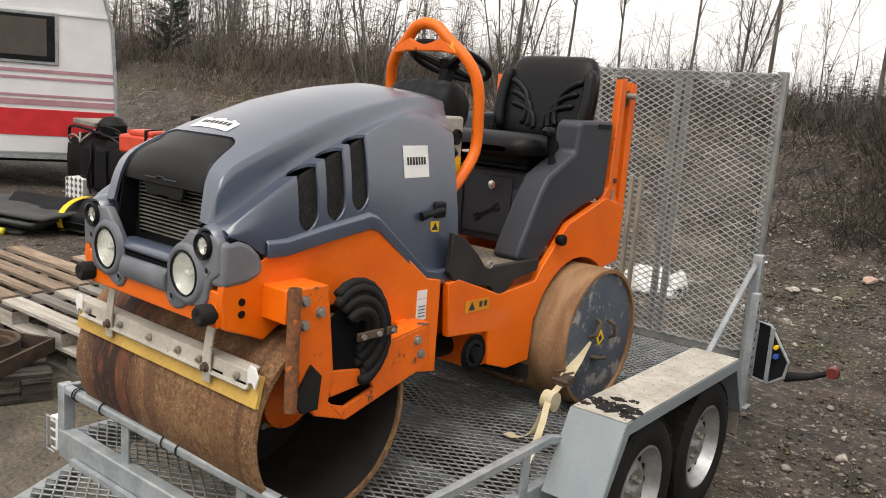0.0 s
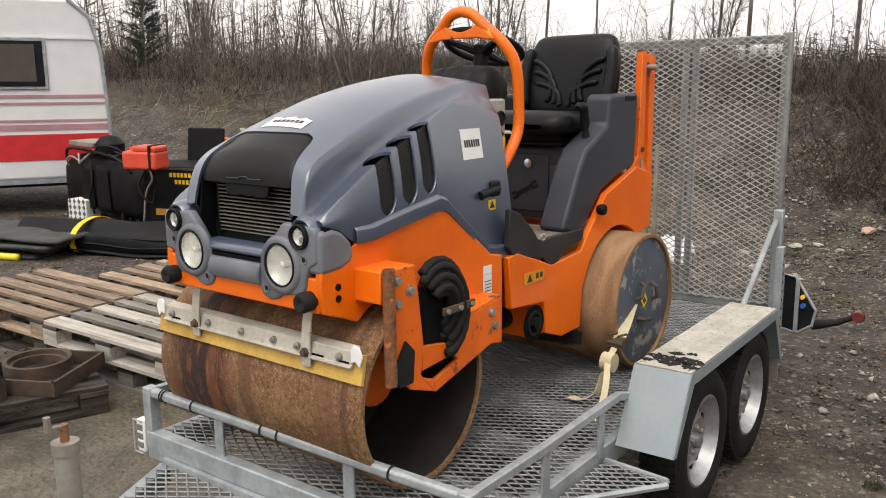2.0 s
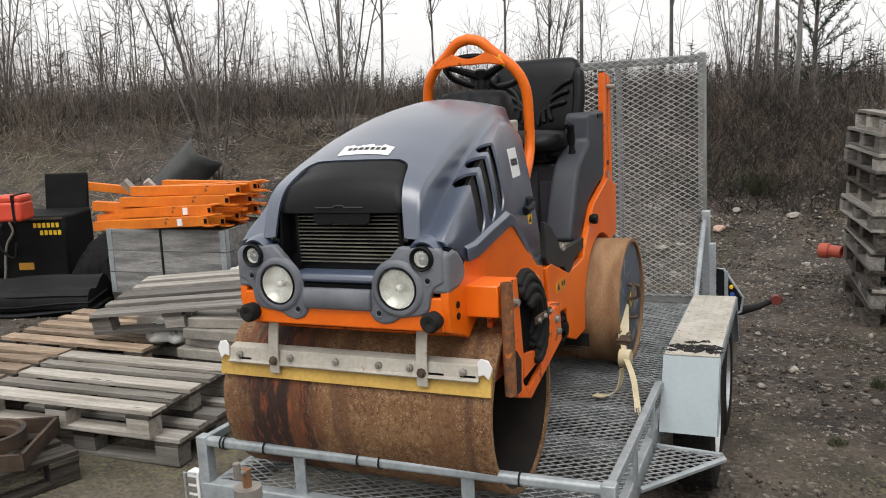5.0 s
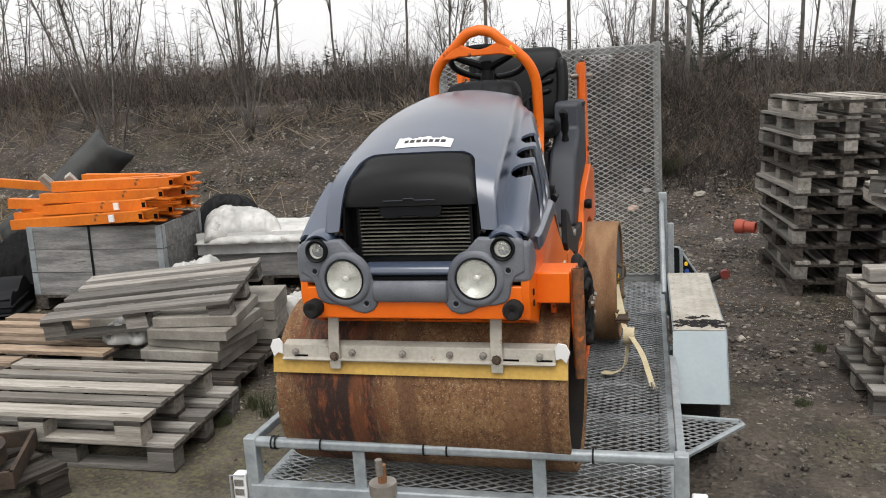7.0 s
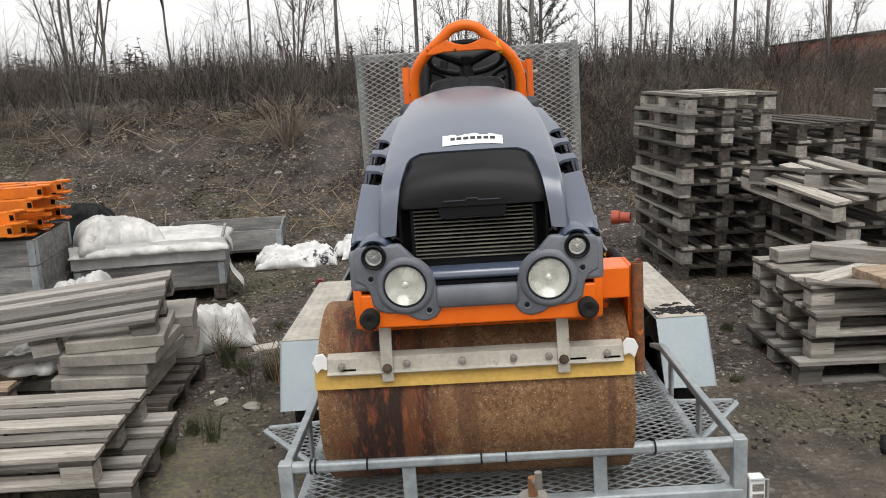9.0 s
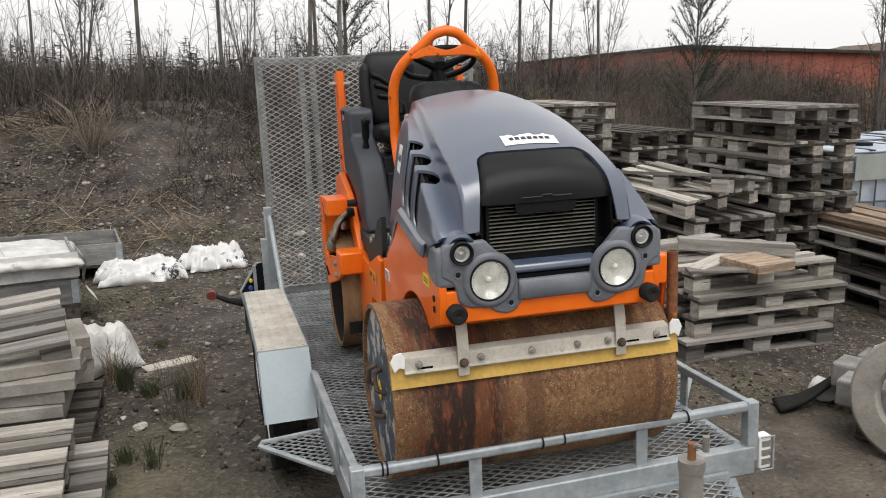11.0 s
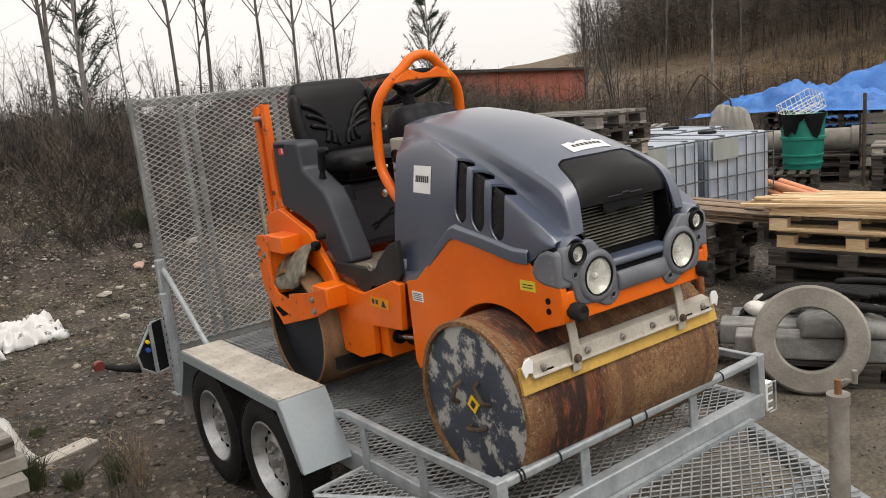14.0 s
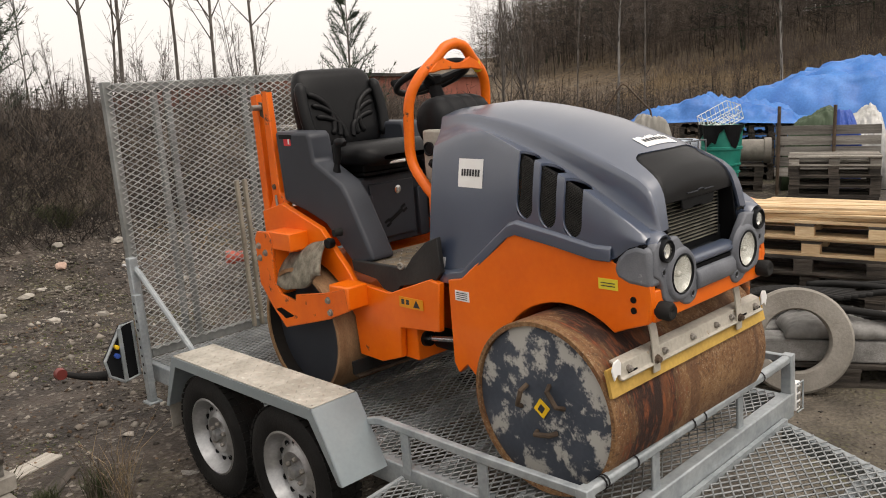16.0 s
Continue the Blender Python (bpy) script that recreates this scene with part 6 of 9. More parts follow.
for s in (-1, 1):
    cons = [(1.76, 1.57), (1.50, 1.565), (1.475, 1.55), (1.46, 1.43), (1.26, 1.33), (1.21, 1.26), (1.10, 1.06), (1.07, 1.0), (1.20, 0.965), (1.24, 0.985), (1.41, 1.14), (1.56, 1.19), (1.74, 1.235)]
    cs = part("side_console", P(cons, s * 0.225, s * 0.352), CONSOLE, roller, "dark grey moulded side console", bevel=0.016, seg=3)
    part("console_recess", Shape().box((s * 0.3535, 1.67, 1.545), (0.006, 0.10, 0.02)), BLACK, cs)
    part("side_louvre", Shape().box((s * 0.17, 1.345, 1.13), (0.06, 0.08, 0.24)), CONSOLE, cs, bevel=0.005)
    if s < 0:
        rl = part("info_label", Shape().box((-0.3535, 1.655, 1.525), (0.003, 0.055, 0.045)), REDSTICK, cs, "small red and white label")
        part("print_bar", Shape().box((-0.3555, 1.64, 1.525), (0.001, 0.012, 0.03)), WHITE, rl)
    j = part("joystick", Shape().tube([(s * 0.29, 1.37, 1.34), (s * 0.29, 1.36, 1.40), (s * 0.29, 1.355, 1.425)], [0.03, 0.014, 0.012], 12), BLACK, roller, "black travel lever", smooth=True)
    part("lever_grip", Shape().tube([(s * 0.29, 1.355, 1.42), (s * 0.29, 1.35, 1.44), (s * 0.29, 1.345, 1.49), (s * 0.29, 1.335, 1.51), (s * 0.29, 1.30, 1.512), (s * 0.29, 1.285, 1.505)], [0.017, 0.02, 0.019, 0.022, 0.021, 0.013], 12), BLACK if s > 0 else BLACK, j, smooth=True)
    # folded roll bar stubs
    up = part("roll_bar_stub", P([(1.795, 1.765), (1.842, 1.768), (1.846, 1.24), (1.90, 1.16), (1.90, 0.90), (1.77, 0.92), (1.72, 1.22), (1.775, 1.27)], s * 0.318, s * 0.352), ORANGE_WORN, roller, "orange roll bar stub with hinge plates", bevel=0.004)
    part("bar_plate", P([(1.905, 1.755), (1.958, 1.745), (1.955, 1.22), (1.945, 0.98), (1.902, 0.98), (1.902, 1.22)], s * 0.295, s * 0.345), ORANGE_WORN, up, "second orange bar behind the first", bevel=0.004)
    part("hinge_plate", P([(1.835, 1.70), (1.92, 1.72), (1.92, 1.655), (1.86, 1.63)], s * 0.322, s * 0.334), LUG, up, "dark worn hinge plate", bevel=0.002)
    part("hinge_cap", Shape().box((s * 0.335, 1.82, 1.764), (0.03, 0.05, 0.016)), LUG, up, "dark worn bar end", bevel=0.003)
    for z in (1.02, 1.12, 1.30):
        part("bar_bolt", Shape().lathe([(0, 0.013), (s * 0.008, 0.013), (s * 0.009, 0)], "x", (s * 0.352, 1.815, z), 8), LUG, up)
    part("pin_chain", Shape().tube(smooth_path([(s * 0.326, 1.885, 1.70), (s * 0.322, 1.875, 1.62), (s * 0.324, 1.85, 1.56), (s * 0.327, 1.83, 1.60)], 4), 0.005, 5), LUG, up, "short dark chain", smooth=True)
    part("hinge_pin", Shape().tube([(s * 0.27, 1.89, 1.69), (s * 0.385, 1.89, 1.69)], 0.014, 10), STEEL, up, smooth=True)
    part("locking_pin", Shape().tube([(s * 0.36, 1.80, 1.26), (s * 0.365, 1.79, 1.18), (s * 0.365, 1.80, 1.10)], 0.006, 6), STEEL, up, smooth=True)

# ---- seat ----
def cushion(rows_, seg=20):
    """Rounded pad through stations of (centre, half width, half thickness, along, across)."""
    out = []
    for c, hw, ht, across in rows_:
        c, across = Vector(c), Vector(across)
        ring = []
        for k in range(seg):
            a = 2 * math.pi * k / seg
            u, v = math.cos(a), math.sin(a)
            u = math.copysign(abs(u) ** 0.45, u)
            v = math.copysign(abs(v) ** 0.6, v)
            ring.append(c + Vector((hw * u, 0, 0)) + across * (ht * v))
        out.append(ring)
    return out


SX = 0.012
nb = (0, -0.985, 0.17)
back_rows = []
for z, y, hw, ht in ((1.44, 1.69, 0.12, 0.02), (1.455, 1.695, 0.20, 0.05), (1.50, 1.705, 0.232, 0.062), (1.58, 1.72, 0.243, 0.064), (1.66, 1.735, 0.245, 0.062), (1.74, 1.75, 0.240, 0.058), (1.80, 1.762, 0.228, 0.052), (1.832, 1.77, 0.212, 0.040), (1.848, 1.775, 0.185, 0.022), (1.853, 1.778, 0.14, 0.008)):
    back_rows.append(((SX, y, z), hw, ht, nb))
seat = part("seat", Shape().box((SX, 1.53, 1.365), (0.30, 0.34, 0.05)), BLACK, roller, "black vinyl suspension seat", bevel=0.01)
part("seat_back", Shape().grid(cushion(back_rows, 28), closed=True), SEATMAT, seat, "padded black backrest with curved ribs", smooth="all")
front_of = lambda z: float(np.interp(z, (1.455, 1.50, 1.58, 1.66, 1.74, 1.80), (1.645, 1.643, 1.656, 1.673, 1.692, 1.710)))
for s in (-1, 1):
    for k in range(3):
        knots = [(0.200 - 0.012 * k, 1.735 - 0.055 * k), (0.150 - 0.020 * k, 1.715 - 0.052 * k), (0.098 - 0.026 * k, 1.672 - 0.046 * k), (0.080 - 0.026 * k, 1.620 - 0.036 * k), (0.084 - 0.030 * k, 1.560 - 0.020 * k), (0.100 - 0.040 * k, 1.528 - 0.008 * k)]
        path = smooth_path([(SX + s * x, front_of(z) - 0.001, z) for x, z in knots], 4)
        part("seam_roll", Shape().tube(path, [0.006] + [0.0155] * (len(path) - 2) + [0.006], 8), SEATMAT, seat, smooth="all")
    path = smooth_path([(SX + s * 0.225, 1.71, 1.79), (SX + s * 0.236, 1.685, 1.70), (SX + s * 0.236, 1.66, 1.60), (SX + s * 0.222, 1.64, 1.50)], 4)
    part("side_bolster", Shape().tube(path, [0.012] + [0.030] * (len(path) - 2) + [0.016], 10), SEATMAT, seat, smooth="all")
cush_rows = []
for y, z, hw, ht in ((1.21, 1.425, 0.14, 0.012), (1.225, 1.43, 0.21, 0.042), (1.29, 1.442, 0.238, 0.056), (1.45, 1.435, 0.245, 0.058), (1.60, 1.43, 0.24, 0.056), (1.68, 1.43, 0.20, 0.04), (1.69, 1.43, 0.1, 0.01)):
    cush_rows.append(((SX, y, z), hw, ht, (0, 0, 1)))
part("seat_cushion", Shape().grid(cushion(cush_rows), closed=True), SEATMAT, seat, "padded black cushion", smooth="all")
part("suspension_bellows", Shape().box((SX, 1.50, 1.345), (0.33, 0.32, 0.02)).box((SX, 1.50, 1.32), (0.36, 0.34, 0.02)), BLACK, seat, bevel=0.006)
part("recline_lever", Shape().tube([(SX - 0.10, 1.225, 1.40), (SX - 0.02, 1.21, 1.40)], 0.008, 8), WHITE, seat, smooth=True)
part("belt_buckle", Shape().box((SX - 0.235, 1.60, 1.47), (0.03, 0.05, 0.09)), BLACK, seat, bevel=0.006)

# ---- ratchet strap on the rear drum ----
strap = thing("ratchet_strap", LEVEL, "cream lashing strap with rusty ratchet, from drum to trailer rail", "lashing strap")


def ribbon(path, w, across):
    across = Vector(across).normalized() * (w / 2)
    return Shape().grid([[Vector(p) - across, Vector(p) + across] for p in path])


part("webbing", ribbon(smooth_path([(0.527, 1.447, 0.631), (0.552, 1.33, 0.565), (0.575, 1.21, 0.515)], 5), 0.05, (0.95, 0.28, -0.2)), WEB, strap, thick=0.003)
part("webbing_loose", ribbon(smooth_path([(0.58, 1.19, 0.51), (0.60, 1.10, 0.495), (0.63, 1.01, 0.485), (0.68, 0.90, 0.44), (0.71, 0.81, 0.385), (0.73, 0.74, 0.345)], 5), 0.025, (0.9, 0.3, -0.1)), WEB, strap, "loose tail hanging down", thick=0.003)
part("strap_roll", Shape().lathe([(-0.025, 0.0), (-0.025, 0.04), (0.025, 0.04), (0.025, 0.0)], "x", (0.618, 1.045, 0.478), 18), WEB, strap, "rolled end of webbing", smooth=True)
part("strap_end", ribbon(smooth_path([(0.61, 1.02, 0.44), (0.60, 0.97, 0.36), (0.55, 0.93, 0.336), (0.50, 0.94, 0.334)], 5), 0.04, (0.3, 0.9, 0)), WEB, strap, thick=0.003)
part("ratchet", Shape().box((0.582, 1.20, 0.515), (0.05, 0.09, 0.03), None).tube([(0.55, 1.16, 0.525), (0.62, 1.16, 0.525)], 0.009, 8).tube([(0.56, 1.23, 0.55), (0.56, 1.15, 0.56)], 0.006, 6).tube([(0.605, 1.23, 0.55), (0.605, 1.15, 0.56)], 0.006, 6), LUG, strap, "rusty ratchet buckle", bevel=0.004)
part("hook", Shape().tube([(0.515, 1.50, 0.665), (0.53, 1.48, 0.66), (0.53, 1.44, 0.63)], 0.006, 6), STEEL, strap, smooth=True)
part("rail_hook", Shape().tube([(0.725, 0.75, 0.36), (0.735, 0.73, 0.335), (0.76, 0.72, 0.345)], 0.006, 6), STEEL, strap, smooth=True)

# ---- pallets ----
def pallet(m, wood, label, group, length=1.2, width=0.8, gap=None, seed=0):
    """A flat pallet: five top boards, three cross boards, nine blocks, three bottom boards. Origin at one lower corner."""
    r = random.Random(seed)
    ob = thing("pallet", m, label, "pallet", group)
    xs = (0.0, (width - 0.12) / 2, width - 0.12)
    tops = ((0.0, 0.148), (0.183, 0.112), (0.326, 0.148), (0.505, 0.112), (width - 0.148, 0.148))
    for x, w in tops:
        b = Shape()
        d = [r.uniform(-0.004, 0.004) for _ in range(8)]
        b.box((x + w / 2 + d[0], length / 2 + d[2], 0.133 + 0.4 * d[3]), (w - 0.034 + 1.5 * d[4], length + d[1] * 4, 0.022))
        part("top_board", b, wood, ob)
    for y in (0.0, (length - 0.145) / 2, length - 0.145):
        # darker than the top boards: the shade under the gaps, put into the colour
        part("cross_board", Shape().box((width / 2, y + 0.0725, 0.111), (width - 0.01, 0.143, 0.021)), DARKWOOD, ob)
        for x in xs:
            part("block", Shape().box((x + 0.055, y + 0.0725, 0.061), (0.10 + r.uniform(-0.008, 0.004), 0.138, 0.0785)), wood, ob)
    for x in xs:
        # the middle board is dark too, for the shade inside the pallet
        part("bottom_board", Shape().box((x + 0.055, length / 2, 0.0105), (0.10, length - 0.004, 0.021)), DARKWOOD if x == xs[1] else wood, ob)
    return ob


MASTERS = {}


def put_pallet(kind, x, y, z, turn, label, group, tilt=(0, 0)):
    m = pose(x, y, z, tilt[0], tilt[1], turn)
    key = kind
    if key not in MASTERS:
        wood = {"grey": GREYWOOD, "pale": PALEWOOD, "dark": DARKWOOD, "warm": WARMWOOD, "new": NEWWOOD}[kind]
        MASTERS[key] = pallet(m, wood, label, group, seed=len(MASTERS))
        return MASTERS[key]
    return tagged(copy_thing(MASTERS[key], m), label, "pallet", group)


def stack(x, y, z, turn, count, kinds, group, seed, jitter=0.03, label="weathered grey wooden pallet in a tall stack"):
    r = random.Random(seed)
    for k in range(count):
        put_pallet(kinds[k % len(kinds)], x + r.uniform(-jitter, jitter), y + r.uniform(-jitter, jitter), z + 0.1445 * k, turn + r.uniform(-2.5, 2.5), label, group)


# stack A: its front corner at (1.75, 4.28)
stack(1.75, 4.28, 0.0, 7, 11, ("dark", "grey", "dark", "grey", "dark", "grey", "pale", "dark", "grey", "grey", "pale"), "tall pallet stack by the bank", 3)
stack(3.43, 3.13, 0.0, 4, 11, ("dark", "grey", "dark", "grey", "dark", "grey", "dark", "grey", "pale", "dark", "grey"), "tall pallet stack beside the tanks", 8, 0.035)
for k, (dx, dy, t) in enumerate(((0.0, 0.0, -86), (0.06, 0.06, -84), (0.09, 0.02, -86), (0.06, 0.10, -84))):
    put_pallet(("grey", "pale", "pale", "pale")[k], 1.784 + dx, 2.627 + dy, 0.1445 * k, t, "weathered pale pallet in a low stack", "low pallet stack")
stack(2.62, 3.02, 0.0, 6, 5, ("dark", "grey", "pale"), "jumbled pallets between the stacks", 12, 0.06, "grey pallet in a jumbled heap")
put_pallet("pale", 2.45, 2.95, 0.74, 12, "pallet lying slanted on a heap", "jumbled pallets between the stacks", (4, -6))
put_pallet("grey", 2.75, 2.86, 0.95, 28, "pallet lying slanted on a heap", "jumbled pallets between the stacks", (-3, 7))
stack(2.78, 4.55, 0.0, 9, 9, ("grey", "pale", "dark"), "pallet stack in the second row", 15, 0.03)
stack(3.86, 2.25, 0.0, 3, 4, ("dark", "grey"), "pallets under the boards", 17, 0.02, "dark weathered pallet under boards")
for k in range(5):
    put_pallet(("dark", "dark", "dark", "new", "new")[k], 4.09 + 0.03 * (k % 2), 0.48 - 0.04 * (k % 2), 0.1445 * k, 12.4 + (k % 3), "pallet under fresh sawn timber" if k < 3 else "fresh pine pallet under sawn timber", "pallets under the timber")

# loose planks on the low stack
def plank(m, size, material, label, group=""):
    ob = new("plank", mesh_of("plank", Shape().box((0, 0, size[2] / 2), (size[1], size[0], size[2])), material))
    ob.matrix_world = m @ pose(0, 0, 0, 0, 0, 90)
    b = ob.modifiers.new("edges", "BEVEL")
    b.width, b.segments = 0.003, 1
    return tagged(ob, label, "plank", group)


rp = random.Random(21)
for x, y, z, t, tilt, s, mt in ((2.25, 2.2, 0.58, 35, 0, (0.7, 0.14, 0.022), PALEWOOD), (2.5, 2.35, 0.60, -25, 2, (0.8, 0.1, 0.09), GREYWOOD), (2.2, 2.55, 0.60, 8, -2, (0.6, 0.12, 0.08), GREYWOOD), (2.42, 1.98, 0.58, 12, 0, (0.34, 0.34, 0.06), WARMWOOD), (2.1, 1.95, 0.58, -15, 0, (0.4, 0.1, 0.02), PALEWOOD)):
    plank(pose(x, y, z, 0, tilt, t), s, mt, "loose weathered plank on a low pallet stack", "planks on the low stack")
for k in range(22):
    plank(pose(4.30 + rp.uniform(-0.05, 0.05) + 0.30 * (k % 4 - 1.5) * 0.62, 2.85 + rp.uniform(-0.25, 0.25), 0.58 + 0.018 * (k // 4), 0, 0, 88 + rp.uniform(-5, 5)), (1.9, 0.12, 0.016), WARMWOOD, "thin brown boards piled on pallets", "brown boards on pallets")
for k in range(34):
    along, over = rp.uniform(0.10, 0.55), -0.33 + 0.075 * (k % 10) + rp.uniform(-0.03, 0.03)
    plank(pose(4.35 + 0.215 * along + 0.977 * over, 1.15 - 0.977 * along + 0.215 * over, 0.726 + 0.026 * (k // 10), 0, rp.uniform(-1.0, 1.0), -77.6 + rp.uniform(-6, 6)), (1.9, 0.05, 0.025), NEWWOOD, "fresh sawn pine batten in a loose pile", "sawn battens")

ORPIPE = plain("orange_plastic_pipe", (0.72, 0.29, 0.13), 0.45)
for k in range(7):
    ob = new("drain_pipe", mesh_of("drain_pipe", Shape().lathe([(-1.25, 0.05), (1.15, 0.05), (1.16, 0.06), (1.25, 0.06), (1.25, 0.052), (1.1, 0.045), (-1.25, 0.045)], "x", seg=16, closed=True), ORPIPE, True))
    x, y, turn_ = ((6.45, 2.95, -130), (6.55, 2.88, -129), (6.65, 2.81, -131), (6.50, 2.91, -128), (6.60, 2.84, -130), (5.72, 1.78, -97), (5.86, 1.74, -95))[k]
    ob.matrix_world = pose(x, y, 0.345 + (0.095 if k in (3, 4) else 0.0), 0, 0, turn_)
    tagged(ob, "orange plastic drain pipe in a pile", "pipe", "orange drain pipes")
put_pallet("dark", 5.55, 2.60, 0.0, -40, "dark pallet under drain pipes", "pallets under the pipes")
put_pallet("dark", 5.55, 2.60, 0.1445, -40, "dark pallet under drain pipes", "pallets under the pipes")

for k in range(2):
    put_pallet("dark", 5.35, 1.25, 0.1445 * k, -6, "dark pallet under drain pipes", "pallets under the pipes")

# ---- tanks ----
CAGE = mat("dark_steel_cage", (0.085, 0.095, 0.105), (0.14, 0.15, 0.16), 9, 0.5, metal=0.4, bump=0.05)
TANK = mat("milky_plastic_tank", (0.30, 0.36, 0.43), (0.42, 0.475, 0.53), 3, 0.35, bump=0.05, spot=(0.4, 0.45, 0.5), spot_at=0.6)


def ibc(m):
    """A caged bulk container on a pallet: 1.2 by 1.0 by 1.16 m."""
    ob = thing("bulk_container", m, "white plastic bulk container in a galvanised cage", "tank", "bulk containers")
    part("bottle", Shape().box((0.6, 0.5, 0.63), (1.14, 0.94, 0.98)), TANK, ob, "milky plastic bottle", bevel=0.06, seg=3)
    part("lid", Shape().lathe([(0, 0.11), (0.03, 0.11), (0.035, 0.09), (0.035, 0)], "z", (0.6, 0.5, 1.12), 20), BLACK, ob, "black screw lid", smooth=True)
    for z in (0.20, 0.42, 0.64, 0.86, 1.10):
        part("cage_hoop", Shape().tube([(0, 0, z), (1.2, 0, z), (1.2, 1.0, z), (0, 1.0, z), (0, 0, z)], 0.009, 6), CAGE, ob)
    for k in range(8):
        for y in (0, 1.0):
            part("cage_bar", Shape().tube([(1.2 * k / 7, y, 0.13), (1.2 * k / 7, y, 1.10)], 0.008, 6), CAGE, ob)
    for k in range(1, 6):
        for x in (0, 1.2):
            part("cage_bar", Shape().tube([(x, 1.0 * k / 6, 0.13), (x, 1.0 * k / 6, 1.10)], 0.008, 6), CAGE, ob)
    for x in (0.3, 0.9):
        part("top_bar", Shape().tube([(x, 0, 1.12), (x, 1.0, 1.12)], 0.010, 6), CAGE, ob)
    part("sign_plate", Shape().box((0.30, -0.012, 0.97), (0.44, 0.004, 0.24)), mat("dull_greenish_plate", (0.26, 0.29, 0.27), (0.32, 0.35, 0.33), 4, 0.5), ob, "blank steel sign plate")
    part("base", Shape().box((0.6, 0.5, 0.12), (1.2, 1.0, 0.02)).box((0.6, 0.06, 0.055), (1.2, 0.1, 0.11)).box((0.6, 0.5, 0.055), (1.2, 0.12, 0.11)).box((0.6, 0.94, 0.055), (1.2, 0.1, 0.11)), GREYWOOD, ob, "wooden pallet base")
    return ob


tank = ibc(pose(4.55, 3.68, 0.02, 0, 0, 2))
copy_thing(tank, pose(5.82, 3.72, 0.02, 0, 0, -3))
copy_thing(tank, pose(5.2, 4.85, 0.02, 0, 0, 3))
copy_thing(tank, pose(6.6, 4.85, 0.02, 0, 0, 0))

def draped(name, m, sx, sy, hz_, material, label, cat, seed, wrinkle=0.18, nx=64, ny=46, power=0.55, hem=0.012):
    """A sheet lying over a heap: a lumpy mound with folds and an uneven hem."""
    rows_ = []
    for a in range(nx):
        row = []
        for b in range(ny):
            u, v = a / (nx - 1) * 2 - 1, b / (ny - 1) * 2 - 1
            edge = max(0.0, (1 - abs(u) ** 3.5) * (1 - abs(v) ** 3.5)) ** power
            tall = wrinkle < 0.09
            n1 = noise.noise((u * 0.7 + seed, v * 0.7, seed * 3.1)) if tall else noise.noise((u * 2.2 + seed, v * 2.2, seed * 3.1))
            fold = lambda s_, k_: 1 - 3.2 * abs(noise.noise((u * s_ + k_ + 0.6 * n1, v * s_ - seed, k_)))
            n2 = 0.62 * fold(1.6 if tall else 2.2, 2.0) + 0.36 * fold(4.2 if tall else 4.6, 4.0) + (0.34 if tall else 0.09) * fold(9.5, 8.0)
            z = hz_ * edge * (0.85 + (0.35 if tall else 0.45) * n1) + wrinkle * hz_ * n2 * (0.3 + edge)
            turn_ = math.atan2(v, u)
            out_ = 1 if tall else 1 + 0.45 * noise.noise((1.4 * math.cos(turn_) + seed, 1.4 * math.sin(turn_), 6.0)) + 0.18 * noise.noise((4 * math.cos(turn_), 4 * math.sin(turn_) + seed, 2.0))
            row.append((u * sx / 2 * (1 + 0.10 * n1) * out_, v * sy / 2 * (1 + 0.06 * n2) * out_, max(hem + (0.10 * n1 if hem > 0.1 else 0.0), z)))
        rows_.append(row)
    ob = new(name, mesh_of(name, Shape().grid(rows_), material, "all"))
    ob.matrix_world = m
    s = ob.modifiers.new("thickness", "SOLIDIFY")
    s.thickness, s.offset = 0.006, 1
    return tagged(ob, label, cat)


# ---- concrete ring, kerb stones, hoses ----
ring = new("concrete_ring", mesh_of("concrete_ring", Shape().lathe([(-0.045, 0.195), (-0.045, 0.302), (-0.03, 0.316), (0.03, 0.316), (0.045, 0.302), (0.045, 0.195), (0.03, 0.186), (-0.03, 0.186)], "y", seg=48, closed=True), CONCRETE, True))
ring.matrix_world = pose(2.19, 0.33, 0.307, -12, 0, -58)
tagged(ring, "pale round concrete ring leaning on paving stones", "concrete ring")
KERB = mat("grey_granite_kerb", (0.15, 0.147, 0.14), (0.25, 0.246, 0.236), 9, 0.8, bump=0.3, fine=140, vary=0.2, grain=0.45, spot=(0.16, 0.155, 0.145), spot_at=0.63)
PILE = pose(2.72, 0.36, 0.0, 0, 0, -58)
put_pallet("dark", *(PILE @ Vector((-0.55, 0.38, 0.0)))[:2], 0.0, -148, "dark pallet under kerb stones", "pallet under kerb stones")
for k, (y, z, ln, x0) in enumerate(((-0.27, 0.146, 1.55, 0.10), (-0.03, 0.146, 1.5, -0.03), (0.20, 0.146, 1.5, 0.03))):
    ob = new("kerb_stone", mesh_of("kerb_stone", Shape().box((0, 0, 0.07), (ln, 0.20, 0.14)), KERB))
    ob.matrix_world = PILE @ pose(x0, y, z, 0, 0, rp.uniform(-2, 2))
    b = ob.modifiers.new("edges", "BEVEL")
    b.width, b.segments = 0.014, 2
    tagged(ob, "long grey granite kerb stone on a pallet", "kerb stone", "granite kerb stones")
draped("sack", PILE @ pose(0.08, -0.20, 0.287, 0, 0, 4), 0.78, 0.34, 0.15, mat("grey_rubber_bag", (0.15, 0.148, 0.14), (0.24, 0.235, 0.225), 4, 0.7, bump=0.15, fine=50), "limp grey sack lying on kerb stones", "sack", 12, 0.06, power=0.35)
